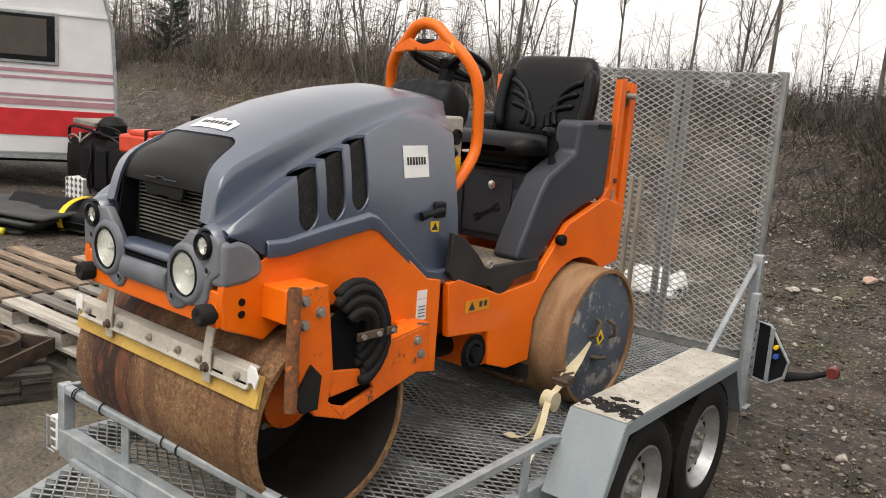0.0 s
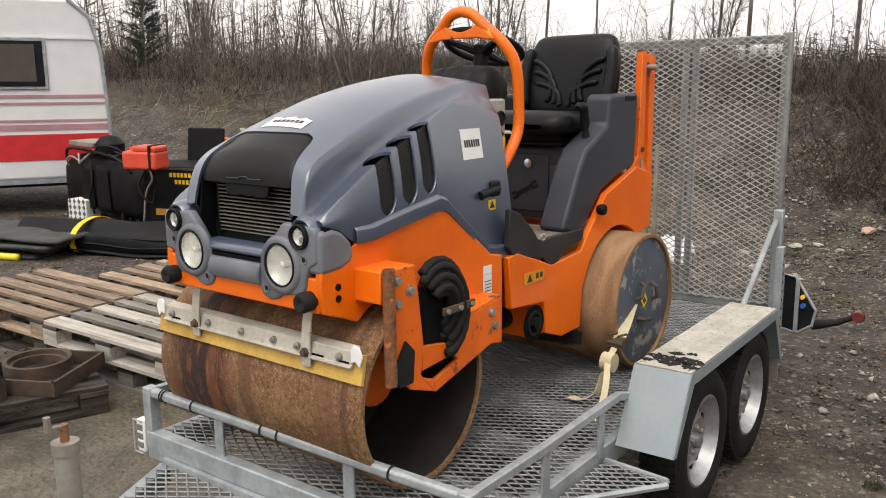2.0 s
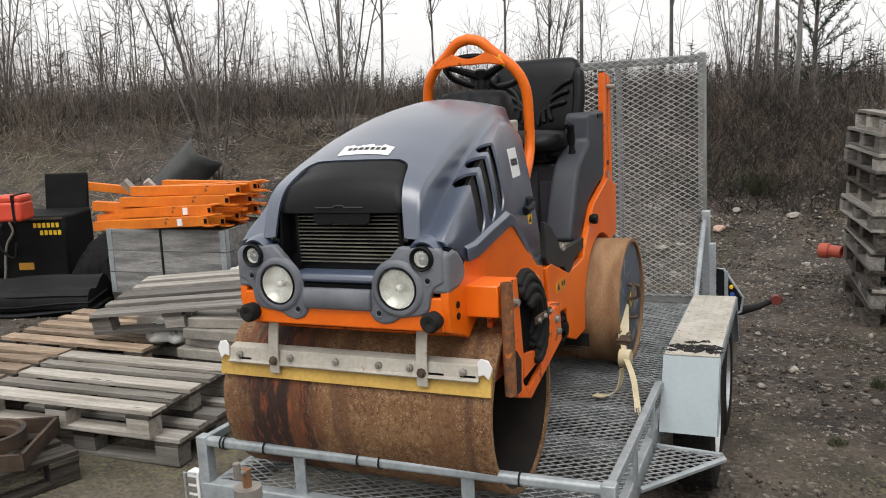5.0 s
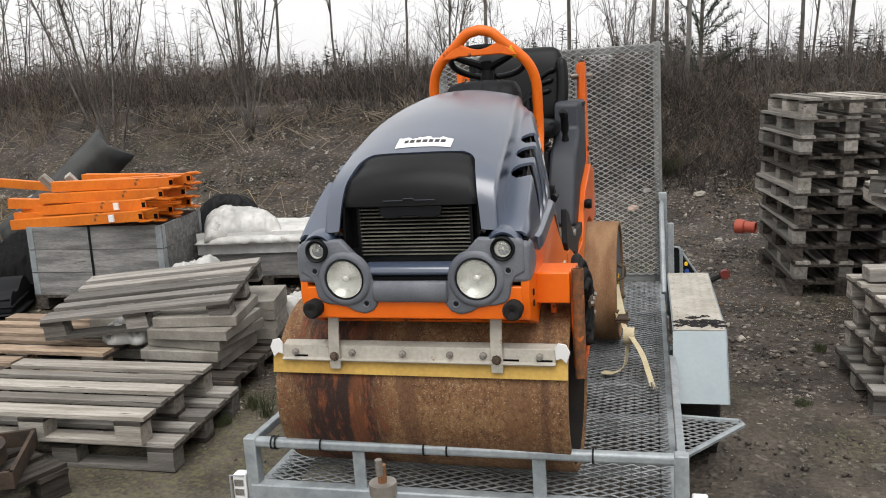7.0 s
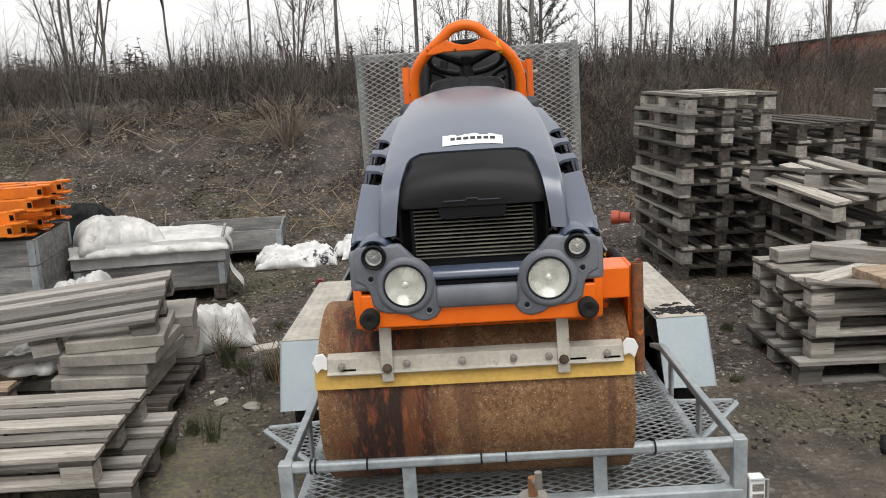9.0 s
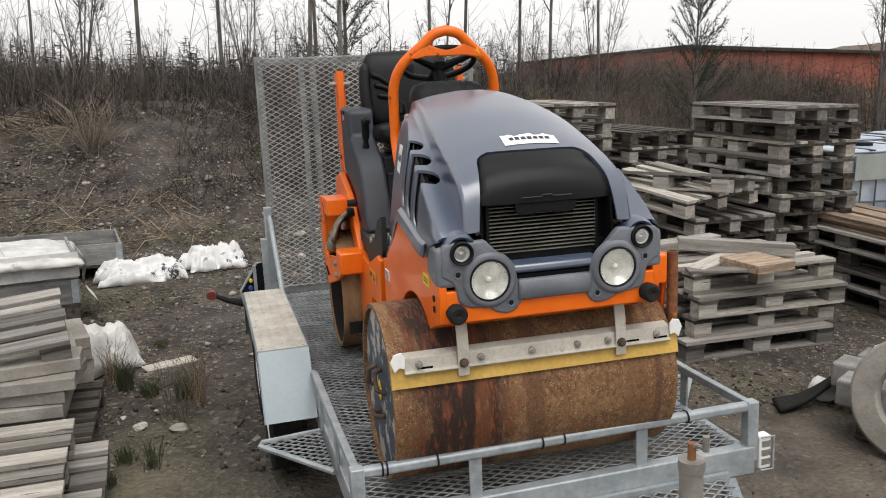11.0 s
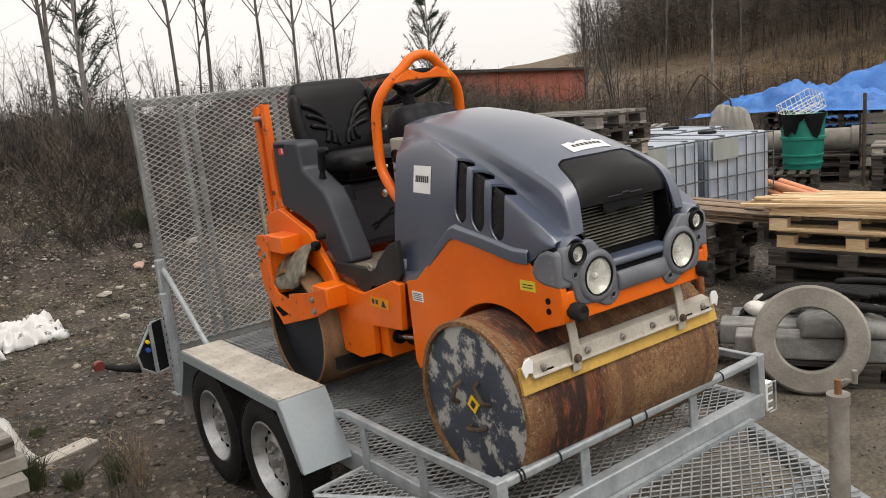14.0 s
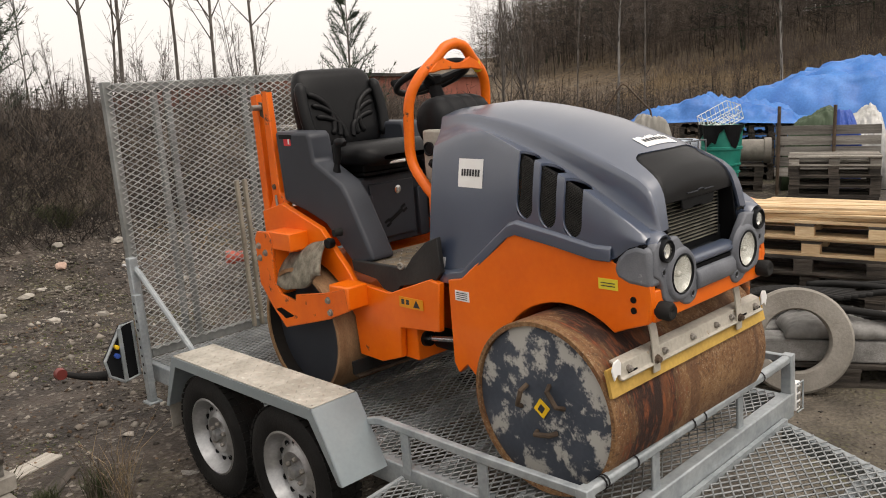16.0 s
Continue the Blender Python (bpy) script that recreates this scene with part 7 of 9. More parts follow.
draped("sack", PILE @ pose(0.86, -0.05, 0.287, 0, 0, -6), 0.6, 0.4, 0.10, mat("pale_grey_bag", (0.22, 0.215, 0.205), (0.31, 0.305, 0.29), 4, 0.75, bump=0.15, fine=50), "pale grey sack lying on kerb stones", "sack", 14, 0.06, power=0.35)
WHITESTONE = mat("chalky_white_stone", (0.34, 0.33, 0.31), (0.58, 0.57, 0.54), 7, 0.85, bump=0.4, fine=40, vary=0.15, grain=0.35)
for k, (x, y, z, sz) in enumerate(((-0.56, 0.10, 0.287, 0.13), (-0.52, 0.23, 0.287, 0.15), (-0.36, 0.20, 0.287, 0.15), (-0.86, 0.05, 0.0, 0.16), (-0.12, 0.16, 0.287, 0.14), (0.62, 0.16, 0.287, 0.13))):
    bm = bmesh.new()
    bmesh.ops.create_icosphere(bm, subdivisions=2, radius=0.5)
    for v in bm.verts:
        v.co *= 1 + 0.3 * noise.noise(v.co * 2.1 + Vector((k * 3.7, 0, 0)))
        v.co = Vector((v.co.x * sz * 1.3, v.co.y * sz, (v.co.z + 0.42) * sz * 0.8))
    me = bpy.data.meshes.new("white_stone")
    bm.to_mesh(me)
    bm.free()
    me.materials.append(WHITESTONE)
    me.shade_smooth()
    ob = new("white_stone", me)
    ob.matrix_world = PILE @ pose(x, y, z, 0, 0, 50 * k)
    tagged(ob, "chalky white stone by the kerb stones", "stone", "white stones")
for k in range(7):
    path = [PILE @ Vector((0.36 + (0.50 + 0.028 * k) * math.cos(a), 0.08 + (0.30 + 0.02 * k) * math.sin(a), 0.40 + 0.012 * (k % 4) + 0.03 * math.sin(2 * a + k))) for a in np.linspace(0.9 * k, 0.9 * k + 6.0, 44)]
    ob = new("hose", mesh_of("hose", Shape().tube(path, 0.015 if k % 3 else 0.022, 7), RUBBER, "all"))
    tagged(ob, "black hose coiled on kerb stones", "hose", "coiled hoses")
for k in range(5):
    path = smooth_path([PILE @ Vector(q) for q in ((0.10 + 0.05 * k, 0.08 + 0.03 * k, 0.43), (-0.25, 0.18 + 0.026 * k, 0.45), (-0.50, 0.18 + 0.026 * k, 0.39), (-0.71, 0.04 + 0.026 * k, 0.23), (-0.87 - 0.01 * k, -0.20 + 0.026 * k, 0.06), (-0.96 - 0.02 * k, -0.36 + 0.03 * k, 0.022))], 7)
    ob = new("hose", mesh_of("hose", Shape().tube(path, 0.017, 7), RUBBER, "all"))
    tagged(ob, "black hose end hanging from the pile to the ground", "hose", "coiled hoses")

# ---- far corner of the yard: bin, tarps, concrete pipes ----
GREEN = plain("green_plastic", (0.01, 0.20, 0.15), 0.45)
def wire_crate(a, b, c, m):
    """An open basket of bent wire: its wires, the rim first."""
    wires = []
    for z in (c, 0.5 * c, 0.0):
        wires.append(Shape().tube([(-a / 2, -b / 2, z), (a / 2, -b / 2, z), (a / 2, b / 2, z), (-a / 2, b / 2, z), (-a / 2, -b / 2, z)], 0.007, 5, m=m))
    for u in np.linspace(-a / 2, a / 2, 8):
        wires.append(Shape().tube([(u, -b / 2, c), (u, -b / 2, 0), (u, b / 2, 0), (u, b / 2, c)], 0.006, 5, m=m))
    for v in np.linspace(-b / 2, b / 2, 5):
        wires.append(Shape().tube([(-a / 2, v, c), (-a / 2, v, 0), (a / 2, v, 0), (a / 2, v, c)], 0.006, 5, m=m))
    return wires


gb2 = thing("green_bin", pose(9.98, 5.05, 0.289, 0, 0, -40), "green plastic bin with a black net over it", "bin")
part("body", Shape().lathe([(0.0, 0.0), (0.0, 0.27), (0.08, 0.28), (0.085, 0.30), (0.11, 0.30), (0.115, 0.285), (0.2, 0.29), (0.205, 0.31), (0.23, 0.31), (0.235, 0.295), (0.45, 0.31), (0.46, 0.33), (0.5, 0.33), (0.51, 0.315), (0.76, 0.325), (0.78, 0.35), (0.84, 0.35), (0.84, 0.0)], "z", seg=20), GREEN, gb2, smooth=True)
part("net", Shape().grid([[((0.335 + 0.035 * v + 0.01 * math.sin(9 * a)) * math.cos(a), (0.335 + 0.035 * v + 0.01 * math.sin(9 * a)) * math.sin(a), 0.86 - 0.62 * (0.86 - z0) * (1 - v)) for v in (0.0, 0.5, 1.0)] for a, z0 in zip(np.linspace(2.9, 5.6, 15), (0.75, 0.5, 0.62, 0.35, 0.3, 0.42, 0.36, 0.66, 0.74, 0.5, 0.3, 0.25, 0.4, 0.6, 0.78))]), BLACK, gb2, "torn black sheet", thick=0.006)
wires = wire_crate(0.58, 0.36, 0.24, pose(0.02, 0.05, 0.86, 12, -24, 10))
basket = part("wire_basket", wires[0], WHITE, gb2, "tilted white wire basket")
for wire in wires[1:]:
    part("wire", wire, WHITE, basket)
BLUE = mat("blue_tarpaulin", (0.036, 0.150, 0.45), (0.062, 0.215, 0.56), 2, 0.5, bump=0.15, fine=25, grain=0.25)


draped("tarpaulin", pose(12.38, 6.60, 0.0, 0, 0, -62), 3.9, 1.7, 1.72, BLUE, "creased blue tarpaulin over a heap", "tarpaulin", 3, 0.085, power=0.4, hem=1.06)
for k in range(7):
    for a in range(3):
        put_pallet("dark", 11.45 + 0.42 * a + 0.03 * (k % 2), 6.72 - 0.79 * a, 0.1445 * k, -62 + (k + a) % 3, "dark pallet under the tarpaulin", "pallets under the tarpaulin")
draped("tarpaulin", pose(16.25, 5.1, 0.0, 0, 0, -62), 6.4, 3.2, 2.2, BLUE, "large creased blue tarpaulin over a high heap", "tarpaulin", 9, 0.075)
draped("tarpaulin", pose(11.5, 4.2, 0.0, 0, 0, -62), 1.0, 0.9, 1.30, mat("dark_green_sheet", (0.035, 0.06, 0.03), (0.055, 0.085, 0.045), 3, 0.6), "dark green sheet over a heap", "tarpaulin", 5, 0.035)
draped("sack", pose(11.85, 3.6, 0.0, 0, 0, -62), 0.75, 0.8, 1.5, WHITEPLASTIC, "white bulk sack by the tarpaulins", "sack", 6, 0.03, power=0.3)
put_pallet("dark", 10.76, 6.08, 0.289, -151, "dark pallet under concrete pipes", "pallets in the far corner")
put_pallet("dark", 10.76, 6.08, 0.0, -152, "dark pallet under concrete pipes", "pallets in the far corner")
put_pallet("dark", 10.77, 6.08, 0.1445, -152, "dark pallet under concrete pipes", "pallets in the far corner")
put_pallet("dark", 9.03, 5.15, 0.0, -62, "dark pallet under the green bin", "pallets in the far corner")
put_pallet("dark", 9.04, 5.15, 0.1445, -62, "dark pallet under the green bin", "pallets in the far corner")
for k in range(2):
    ob = new("concrete_pipe", mesh_of("concrete_pipe", Shape().lathe([(-0.36, 0.14), (-0.36, 0.19), (0.24, 0.19), (0.25, 0.215), (0.36, 0.215), (0.36, 0.165), (0.25, 0.14)], "x", seg=24, closed=True), CONCRETE, True))
    ob.matrix_world = pose(10.56 + 0.36 * k, 5.74 - 0.68 * k, 0.649, 0, 0, -62)
    tagged(ob, "grey concrete drain pipe lying on pallets", "concrete pipe", "concrete pipes")
fence = thing("slatted_screen", pose(10.4, 4.35, 0.0, 0, 0, -68), "grey plank screen on rusty posts", "wooden screen")
for k in range(5):
    slat = part("slat", Shape().box((0, 0, 0), (0.14, 1.5, 0.025)), GREYWOOD, fence)
    slat.matrix_local = pose(0.75, 0, 0.36 + 0.165 * k, 90, 0, 0) @ pose(0, 0, 0, 0, 0, 90)
for x in (0.05, 0.85):
    part("post", Shape().tube([(x, -0.05, 0.0), (x, -0.05, 1.4)], 0.028, 8), LUG, fence)
for k in range(5):
    put_pallet("dark" if k < 4 else "pale", 10.02 + 0.02 * (k % 2), 3.93, 0.1445 * k, -158 + (k % 3), "weathered pallet beside the plank screen", "pallets in the far corner")
ob = new("bent_rod", mesh_of("bent_rod", Shape().tube([(9.98, 7.58, 0.0), (10.1, 7.41, 1.4), (10.26, 7.2, 1.82), (10.29, 7.16, 1.85), (10.32, 7.11, 1.82), (10.55, 6.76, 1.37), (10.7, 6.55, 0.0)], 0.018, 6), LUG, "all"))
tagged(ob, "rusty bent steel hoop standing in the scrap", "steel hoop")
for k in range(7):
    put_pallet("dark" if k % 3 else "grey", 8.95 + 0.05 * (k % 2), 8.0, 0.1445 * k, -58 + 3 * (k % 3), "dark scrap pallet in a pile", "scrap pallets in the far corner")
draped("sack", pose(11.05, 3.5, 0.0, 0, 0, -62), 0.4, 0.4, 1.42, mat("deep_blue_barrel", (0.01, 0.05, 0.30), (0.02, 0.08, 0.38), 3, 0.45), "deep blue plastic sack by a white one", "sack", 8, 0.02, power=0.2)
draped("tarpaulin", pose(10.55, 6.75, 0.0, 0, 0, -60), 0.85, 0.6, 1.34, mat("grey_sheet", (0.22, 0.21, 0.19), (0.3, 0.29, 0.26), 3, 0.7), "dirty grey sheet over scrap", "tarpaulin", 15, 0.04)
ob = new("drain_pipe", mesh_of("drain_pipe", Shape().lathe([(-0.10, 0.055), (0.0, 0.055), (0.01, 0.07), (0.09, 0.07), (0.09, 0.06), (-0.10, 0.047)], "x", seg=18, closed=True), plain("red_plastic_pipe", (0.5, 0.1, 0.06)), True))
ob.matrix_world = pose(1.50, 5.75, 0.30, 0, 0, 160)
tagged(ob, "short red plastic drain pipe on the gravel", "pipe")
shed = thing("far_shed", pose(15.4, 24.6, 0.0), "long low brick-red shed with a dark roof edge", "shed")
foot_ = [(0, 0), (21.6, 11.4), (32, 40), (11.6, 50.4)]
part("wall", Shape().prism(foot_, "z", -0.5, 2.66), mat("brick_red_boards", (0.27, 0.085, 0.060), (0.35, 0.120, 0.085), 0.7, 0.9, fine=6), shed)
part("roof", Shape().prism([(-0.2, -0.3), (21.9, 11.3), (32.2, 40.2), (11.4, 50.7)], "z", 2.665, 2.80), mat("dark_roof_felt", (0.03, 0.028, 0.027), (0.05, 0.047, 0.045), 2, 0.9), shed)

# ---- stacked pallets, slabs and scrap on the other side ----
put_pallet("grey", -1.55, 0.54, 0.0, 95, "weathered grey pallet, lower one of a pair", "pallets beside the trailer")
put_pallet("pale", -1.69, 0.50, 0.1445, 95, "weathered grey pallet with a mossy block", "pallets beside the trailer")
put_pallet("dark", -2.95, 0.44, 0.0, 96, "dark pallet, lower one of a pair", "pallets beside the trailer")
put_pallet("warm", -2.93, 0.42, 0.1445, 95, "brown pallet beside a grey one", "pallets beside the trailer")
put_pallet("dark", -2.55, 1.33, 0.0, 94, "dark pallet, lower one of a pair", "pallets beside the trailer")
put_pallet("warm", -2.52, 1.32, 0.1445, 94, "brown pallet behind a grey one", "pallets beside the trailer")
put_pallet("dark", -1.71, 1.42, 0.0, 93, "dark pallet under concrete slabs", "pallets beside the trailer")
put_pallet("grey", -3.13, 2.12, 0.43, -77, "weathered pallet lying slanted on concrete slabs", "pallets beside the trailer", (5, 7))
put_pallet("dark", -1.93, 0.27, 0.0, 162, "wet dark pallet with cast-iron frames on it", "pallet with iron frames")
for k in range(9):
    lay, col = divmod(k, 2)
    ob = new("concrete_slab", mesh_of("concrete_slab", Shape().box((0, 0, 0.033), (0.52, 0.52, 0.064)), CONCRETE))
    ob.matrix_world = pose(-2.09 - 0.55 * col + rp.uniform(-0.04, 0.04), 1.78 + 0.12 * col + rp.uniform(-0.05, 0.05), 0.146 + 0.067 * lay, 0, 0, 5 + rp.uniform(-16, 16))
    b = ob.modifiers.new("edges", "BEVEL")
    b.width, b.segments = 0.004, 1
    tagged(ob, "grey concrete slab in a stack on a pallet", "concrete slab", "stacked concrete slabs")
for k in range(4):
    ob = new("concrete_slab", mesh_of("concrete_slab", Shape().box((0, 0, 0.033), (0.45, 0.45, 0.064)), CONCRETE))
    ob.matrix_world = pose(-2.07, 2.33, 0.146 + 0.067 * k, 0, 0, 12 + rp.uniform(-8, 8))
    tagged(ob, "grey concrete slab in a stack on a pallet", "concrete slab", "stacked concrete slabs")
draped("plastic_bag", pose(-2.45, 1.75, 0.28, 0, 0, 20), 0.5, 0.4, 0.12, WHITEPLASTIC, "crumpled whitish plastic bag between pallets", "plastic bag", 21, 0.4)
draped("sack", pose(-1.85, 2.85, 0.0, 0, 0, 30), 0.46, 0.40, 0.30, WHITEPLASTIC, "crumpled white sack on the ground", "sack", 26, 0.11, nx=30, ny=24, power=0.9)
draped("plastic_bag", pose(-2.75, 2.75, 0.3, 0, 0, 10), 0.5, 0.35, 0.20, WHITEPLASTIC, "crumpled white plastic on the slabs", "plastic bag", 29, 0.2)
IRON = mat("cast_iron_rusty", (0.035, 0.026, 0.020), (0.08, 0.053, 0.036), 9, 0.85, bump=0.3)
fr2 = thing("iron_frame", pose(-2.33, 0.10, 0.146, 0, 0, 30), "rusty square cast-iron frame with a round cover ring", "iron frame")
for a in range(4):
    part("frame_side", Shape().box((0, 0.235, 0.04), (0.485, 0.018, 0.08), pose(0, 0, 0, 0, 0, 90 * a)), IRON, fr2)
part("cover_ring", Shape().lathe([(0.03, 0.175), (0.105, 0.175), (0.105, 0.15), (0.08, 0.15), (0.08, 0.125), (0.03, 0.125)], "z", (-0.02, 0.02, 0.0), 32, closed=True), IRON, fr2, smooth=True)
fr3 = thing("iron_frame", pose(-2.30, -0.42, 0.146, 0, 0, 20), "rusty square cast-iron frame", "iron frame")
for a in range(4):
    part("frame_side", Shape().box((0, 0.2, 0.06), (0.42, 0.025, 0.12), pose(0, 0, 0, 0, 0, 90 * a)), IRON, fr3)

# ---- collar crates ----
COLLAR = mat("grey_collar_board", (0.13, 0.128, 0.125), (0.25, 0.246, 0.238), 2.5, 0.85, bump=0.3, fine=26, stretch=(1, 9, 9), vary=0.25, grain=0.65, spot=(0.10, 0.095, 0.09), spot_at=0.64, spot_scale=2)


def collar_crate(m, layers, label, w=1.2, d=0.8):
    ob = thing("collar_crate", m, label, "crate", "collar crates")
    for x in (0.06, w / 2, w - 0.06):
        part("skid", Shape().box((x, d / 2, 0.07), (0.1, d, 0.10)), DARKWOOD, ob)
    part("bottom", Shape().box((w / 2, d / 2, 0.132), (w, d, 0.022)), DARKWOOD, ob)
    for k in range(layers):
        z = 0.145 + 0.197 * k + 0.0975
        for y in (0.011, d - 0.011):
            part("board", Shape().box((w / 2, y, z), (w, 0.02, 0.193)), COLLAR, ob)
        for x in (0.011, w - 0.011):
            part("board", Shape().box((x, d / 2, z), (0.02, d - 0.044, 0.193)), COLLAR, ob)
        for x in (0.0, w):
            for y in (0.0, d):
                h = Shape().box((x + (0.03 if x == 0 else -0.03), y + (-0.002 if y == 0 else 0.002), z), (0.05, 0.004, 0.185))
                h.box((x + (-0.002 if x == 0 else 0.002), y + (0.03 if y == 0 else -0.03), z), (0.004, 0.05, 0.185))
                part("corner_hinge", h, GALV, ob, "galvanised corner hinge")
    return ob


crate = collar_crate(pose(-4.46, 2.97, 0.0, 0, 0, 8.5), 3, "grey wooden collar crate full of orange beams")
part("lashing", Shape().box((0.56, -0.004, 0.44), (0.02, 0.005, 0.60)), BLACK, crate, "dark lashing band")
collar_crate(pose(-3.30, 3.72, 0.0, 0, 0, 14), 2, "grey collar crate wrapped in white plastic film")
draped("plastic_film", pose(-2.80, 4.22, 0.45, 0, 0, 14), 1.27, 0.88, 0.10, WHITEPLASTIC, "white plastic film bunched on a crate", "plastic film", 31, 0.088, power=0.3)
draped("plastic_film", pose(-3.06, 4.10, 0.47, 0, 0, 30), 0.66, 0.60, 0.25, WHITEPLASTIC, "bunched white plastic film on a crate", "plastic film", 33, 0.085, power=0.45)
film = mat("thin_plastic_film", (0.5, 0.5, 0.49), (0.62, 0.62, 0.61), 5, 0.3, bump=0.2, fine=30)
ob = new("film_skirt", mesh_of("film_skirt", Shape().grid([[(-0.012 + 1.224 * u, -0.014 + 0.006 * math.sin(40 * u), z) for u in np.linspace(0, 1, 40)] for z in (0.555, 0.45, 0.36)]), film, "all"))
ob.matrix_world = pose(-3.30, 3.72, 0.0, 0, 0, 14)
tagged(ob, "clouded stretch film round the crate", "plastic film")
ob = new("film_tail", mesh_of("film_tail", Shape().grid([[(1.22 + 0.03 * math.sin(9 * v) + 0.10 * v, 0.0 + 0.22 * u + 0.03 * math.sin(7 * v + u), 0.55 - 0.5 * v) for u in np.linspace(0, 1, 8)] for v in np.linspace(0, 1, 14)]), film, "all"))
ob.matrix_world = pose(-3.30, 3.72, 0.0, 0, 0, 14)
tagged(ob, "torn plastic film hanging from a crate", "plastic film")
collar_crate(pose(-3.15, 5.2, 0.0, 0, 0, 10), 1, "empty grey collar crate beside white sheets")
SHEETP = mat("white_sheet_printed", (0.60, 0.60, 0.59), (0.74, 0.74, 0.73), 3, 0.45, bump=0.2, fine=20, spot=(0.03, 0.03, 0.035), spot_at=0.565, spot_scale=5)
draped("white_sheet", pose(-1.80, 5.30, 0.0, 0, 0, 12), 0.78, 0.42, 0.15, SHEETP, "crumpled white printed plastic sheet on the gravel", "plastic sheet", 41, 0.45)
draped("white_sheet", pose(-1.15, 5.65, 0.0, 0, 0, 20), 0.62, 0.42, 0.15, SHEETP, "white printed plastic sheet on the gravel", "plastic sheet", 44, 0.45)
BEAMORANGE = mat("faded_orange_beam_paint", (0.70, 0.185, 0.010), (0.58, 0.145, 0.010), 4, 0.5, bump=0.08, fine=40, grain=0.25, spot=(0.16, 0.07, 0.03), spot_at=0.63, spot_scale=7, spot_rough=0.85)
beams = []
rb = random.Random(12)
for lay in range(4):
    for col in range(4 if lay < 2 else 3):
        ln = rb.uniform(1.18, 1.42) if lay < 2 else rb.uniform(0.95, 1.3)
        beams.append((-3.38 - ln / 2 + rb.uniform(-0.10, 0.08) + 0.03 * lay, 3.06 + 0.19 * col + 0.10 * lay + rb.uniform(-0.02, 0.02), 0.785 + 0.088 * lay, 8.5 + rb.uniform(-10, 10) + (3 if lay > 1 else 0), ln, rb.uniform(-4.0, 4.0)))
beams.append((-5.5, 4.25, 0.92, 25, 1.5, 8))
for k, (x, y, z, t, ln, tilt) in enumerate(beams):
    bm_ = thing("steel_beam", pose(x, y, z, 0, tilt, t), "orange steel beam lying on the crate", "steel beam", "orange steel beams")
    L, a = ln / 2, 0.042
    part("beam", Shape().prism([(-a, -a), (a, -a), (a, -a + 0.012), (-a + 0.012, -a + 0.012), (-a + 0.012, a - 0.012), (a, a - 0.012), (a, a), (-a, a)], "x", -L, L), BEAMORANGE, bm_, bevel=0.002)
    part("end_plate", Shape().prism([(-0.045, -0.045), (0.05, -0.05), (0.062, 0.0), (0.05, 0.045), (-0.045, 0.045)], "z", -0.05, -0.038, pose(L, 0, 0)).prism([(-0.045, -0.045), (0.05, -0.05), (0.062, 0.0), (0.05, 0.045), (-0.045, 0.045)], "z", 0.038, 0.05, pose(L, 0, 0)), BEAMORANGE, bm_, "forked end bracket", bevel=0.002)
    part("pin_slot", Shape().box((L - 0.02, -0.044, 0.0), (0.03, 0.006, 0.04)), GAP, bm_)
    if k in (0, 1, 4):
        part("reflector", Shape().box((L * 0.55, -0.048, 0.0), (0.05, 0.012, 0.06)), WHITE, bm_)
for x, y, z, t in ((-4.45, 3.35, 0.98, 40), (-4.25, 3.42, 0.98, 55)):
    plank(pose(x, y, z, 25, 50, t), (0.34, 0.07, 0.06), PALEWOOD, "short wooden stick among orange beams", "sticks among the beams")
FELT = mat("grey_rubber_mat", (0.04, 0.042, 0.042), (0.07, 0.072, 0.07), 4, 0.85, bump=0.2)
fold_ = [Vector((-5.50, 5.42, 1.384)), Vector((-5.40, 5.30, 1.325)), Vector((-5.29, 5.22, 1.250)), Vector((-5.26, 5.23, 1.225)), Vector((-5.18, 5.33, 1.165)), Vector((-5.10, 5.44, 1.11))]
lean_ = Vector((-0.60, -0.125, -0.50))
mt = new("rubber_mat", mesh_of("rubber_mat", Shape().grid([[p + lean_ * q + Vector((0, 0, 0.012 * noise.noise((q * 3, p.x * 5, 1)) - 0.03 * math.sin(1.3 * q))) for p in fold_] for q in np.linspace(0, 2.15, 16)]), FELT, "all"))
mt.modifiers.new("thickness", "SOLIDIFY").thickness = 0.035
tagged(mt, "stiff dark grey rubber mat, folded, leaning behind the beams", "rubber mat")
draped("black_sheet", pose(-4.22, 5.85, 0.0, 0, 0, 12), 0.85, 0.6, 0.66, BLACK, "black rubber sheeting in a heap", "rubber sheeting", 50, 0.03)

# ---- rolled mat, boxes, red can ----
roll = thing("rolled_mat", pose(-5.5, 2.50, 0.0, 0, 0, 23.5), "long folded black rubber mat with a yellow strap", "rolled mat")
rows3 = []
for u in np.linspace(-1.05, 1.05, 40):
    rows3.append([(u, 0.30 * math.cos(a) * (1 + 0.08 * noise.noise((u * 2, a, 1))), max(0.01, 0.13 + 0.15 * math.sin(a) + 0.03 * math.sin(5 * a + u) + 0.025 * noise.noise((u * 2.5, a * 2, 7)))) for a in np.linspace(0, 2 * math.pi, 33)[:-1]])
part("mat", Shape().grid(rows3, closed=True).add(rows3[0], [tuple(range(32))]).add(rows3[-1], [tuple(range(32))]), BLACK, roll, smooth="all")
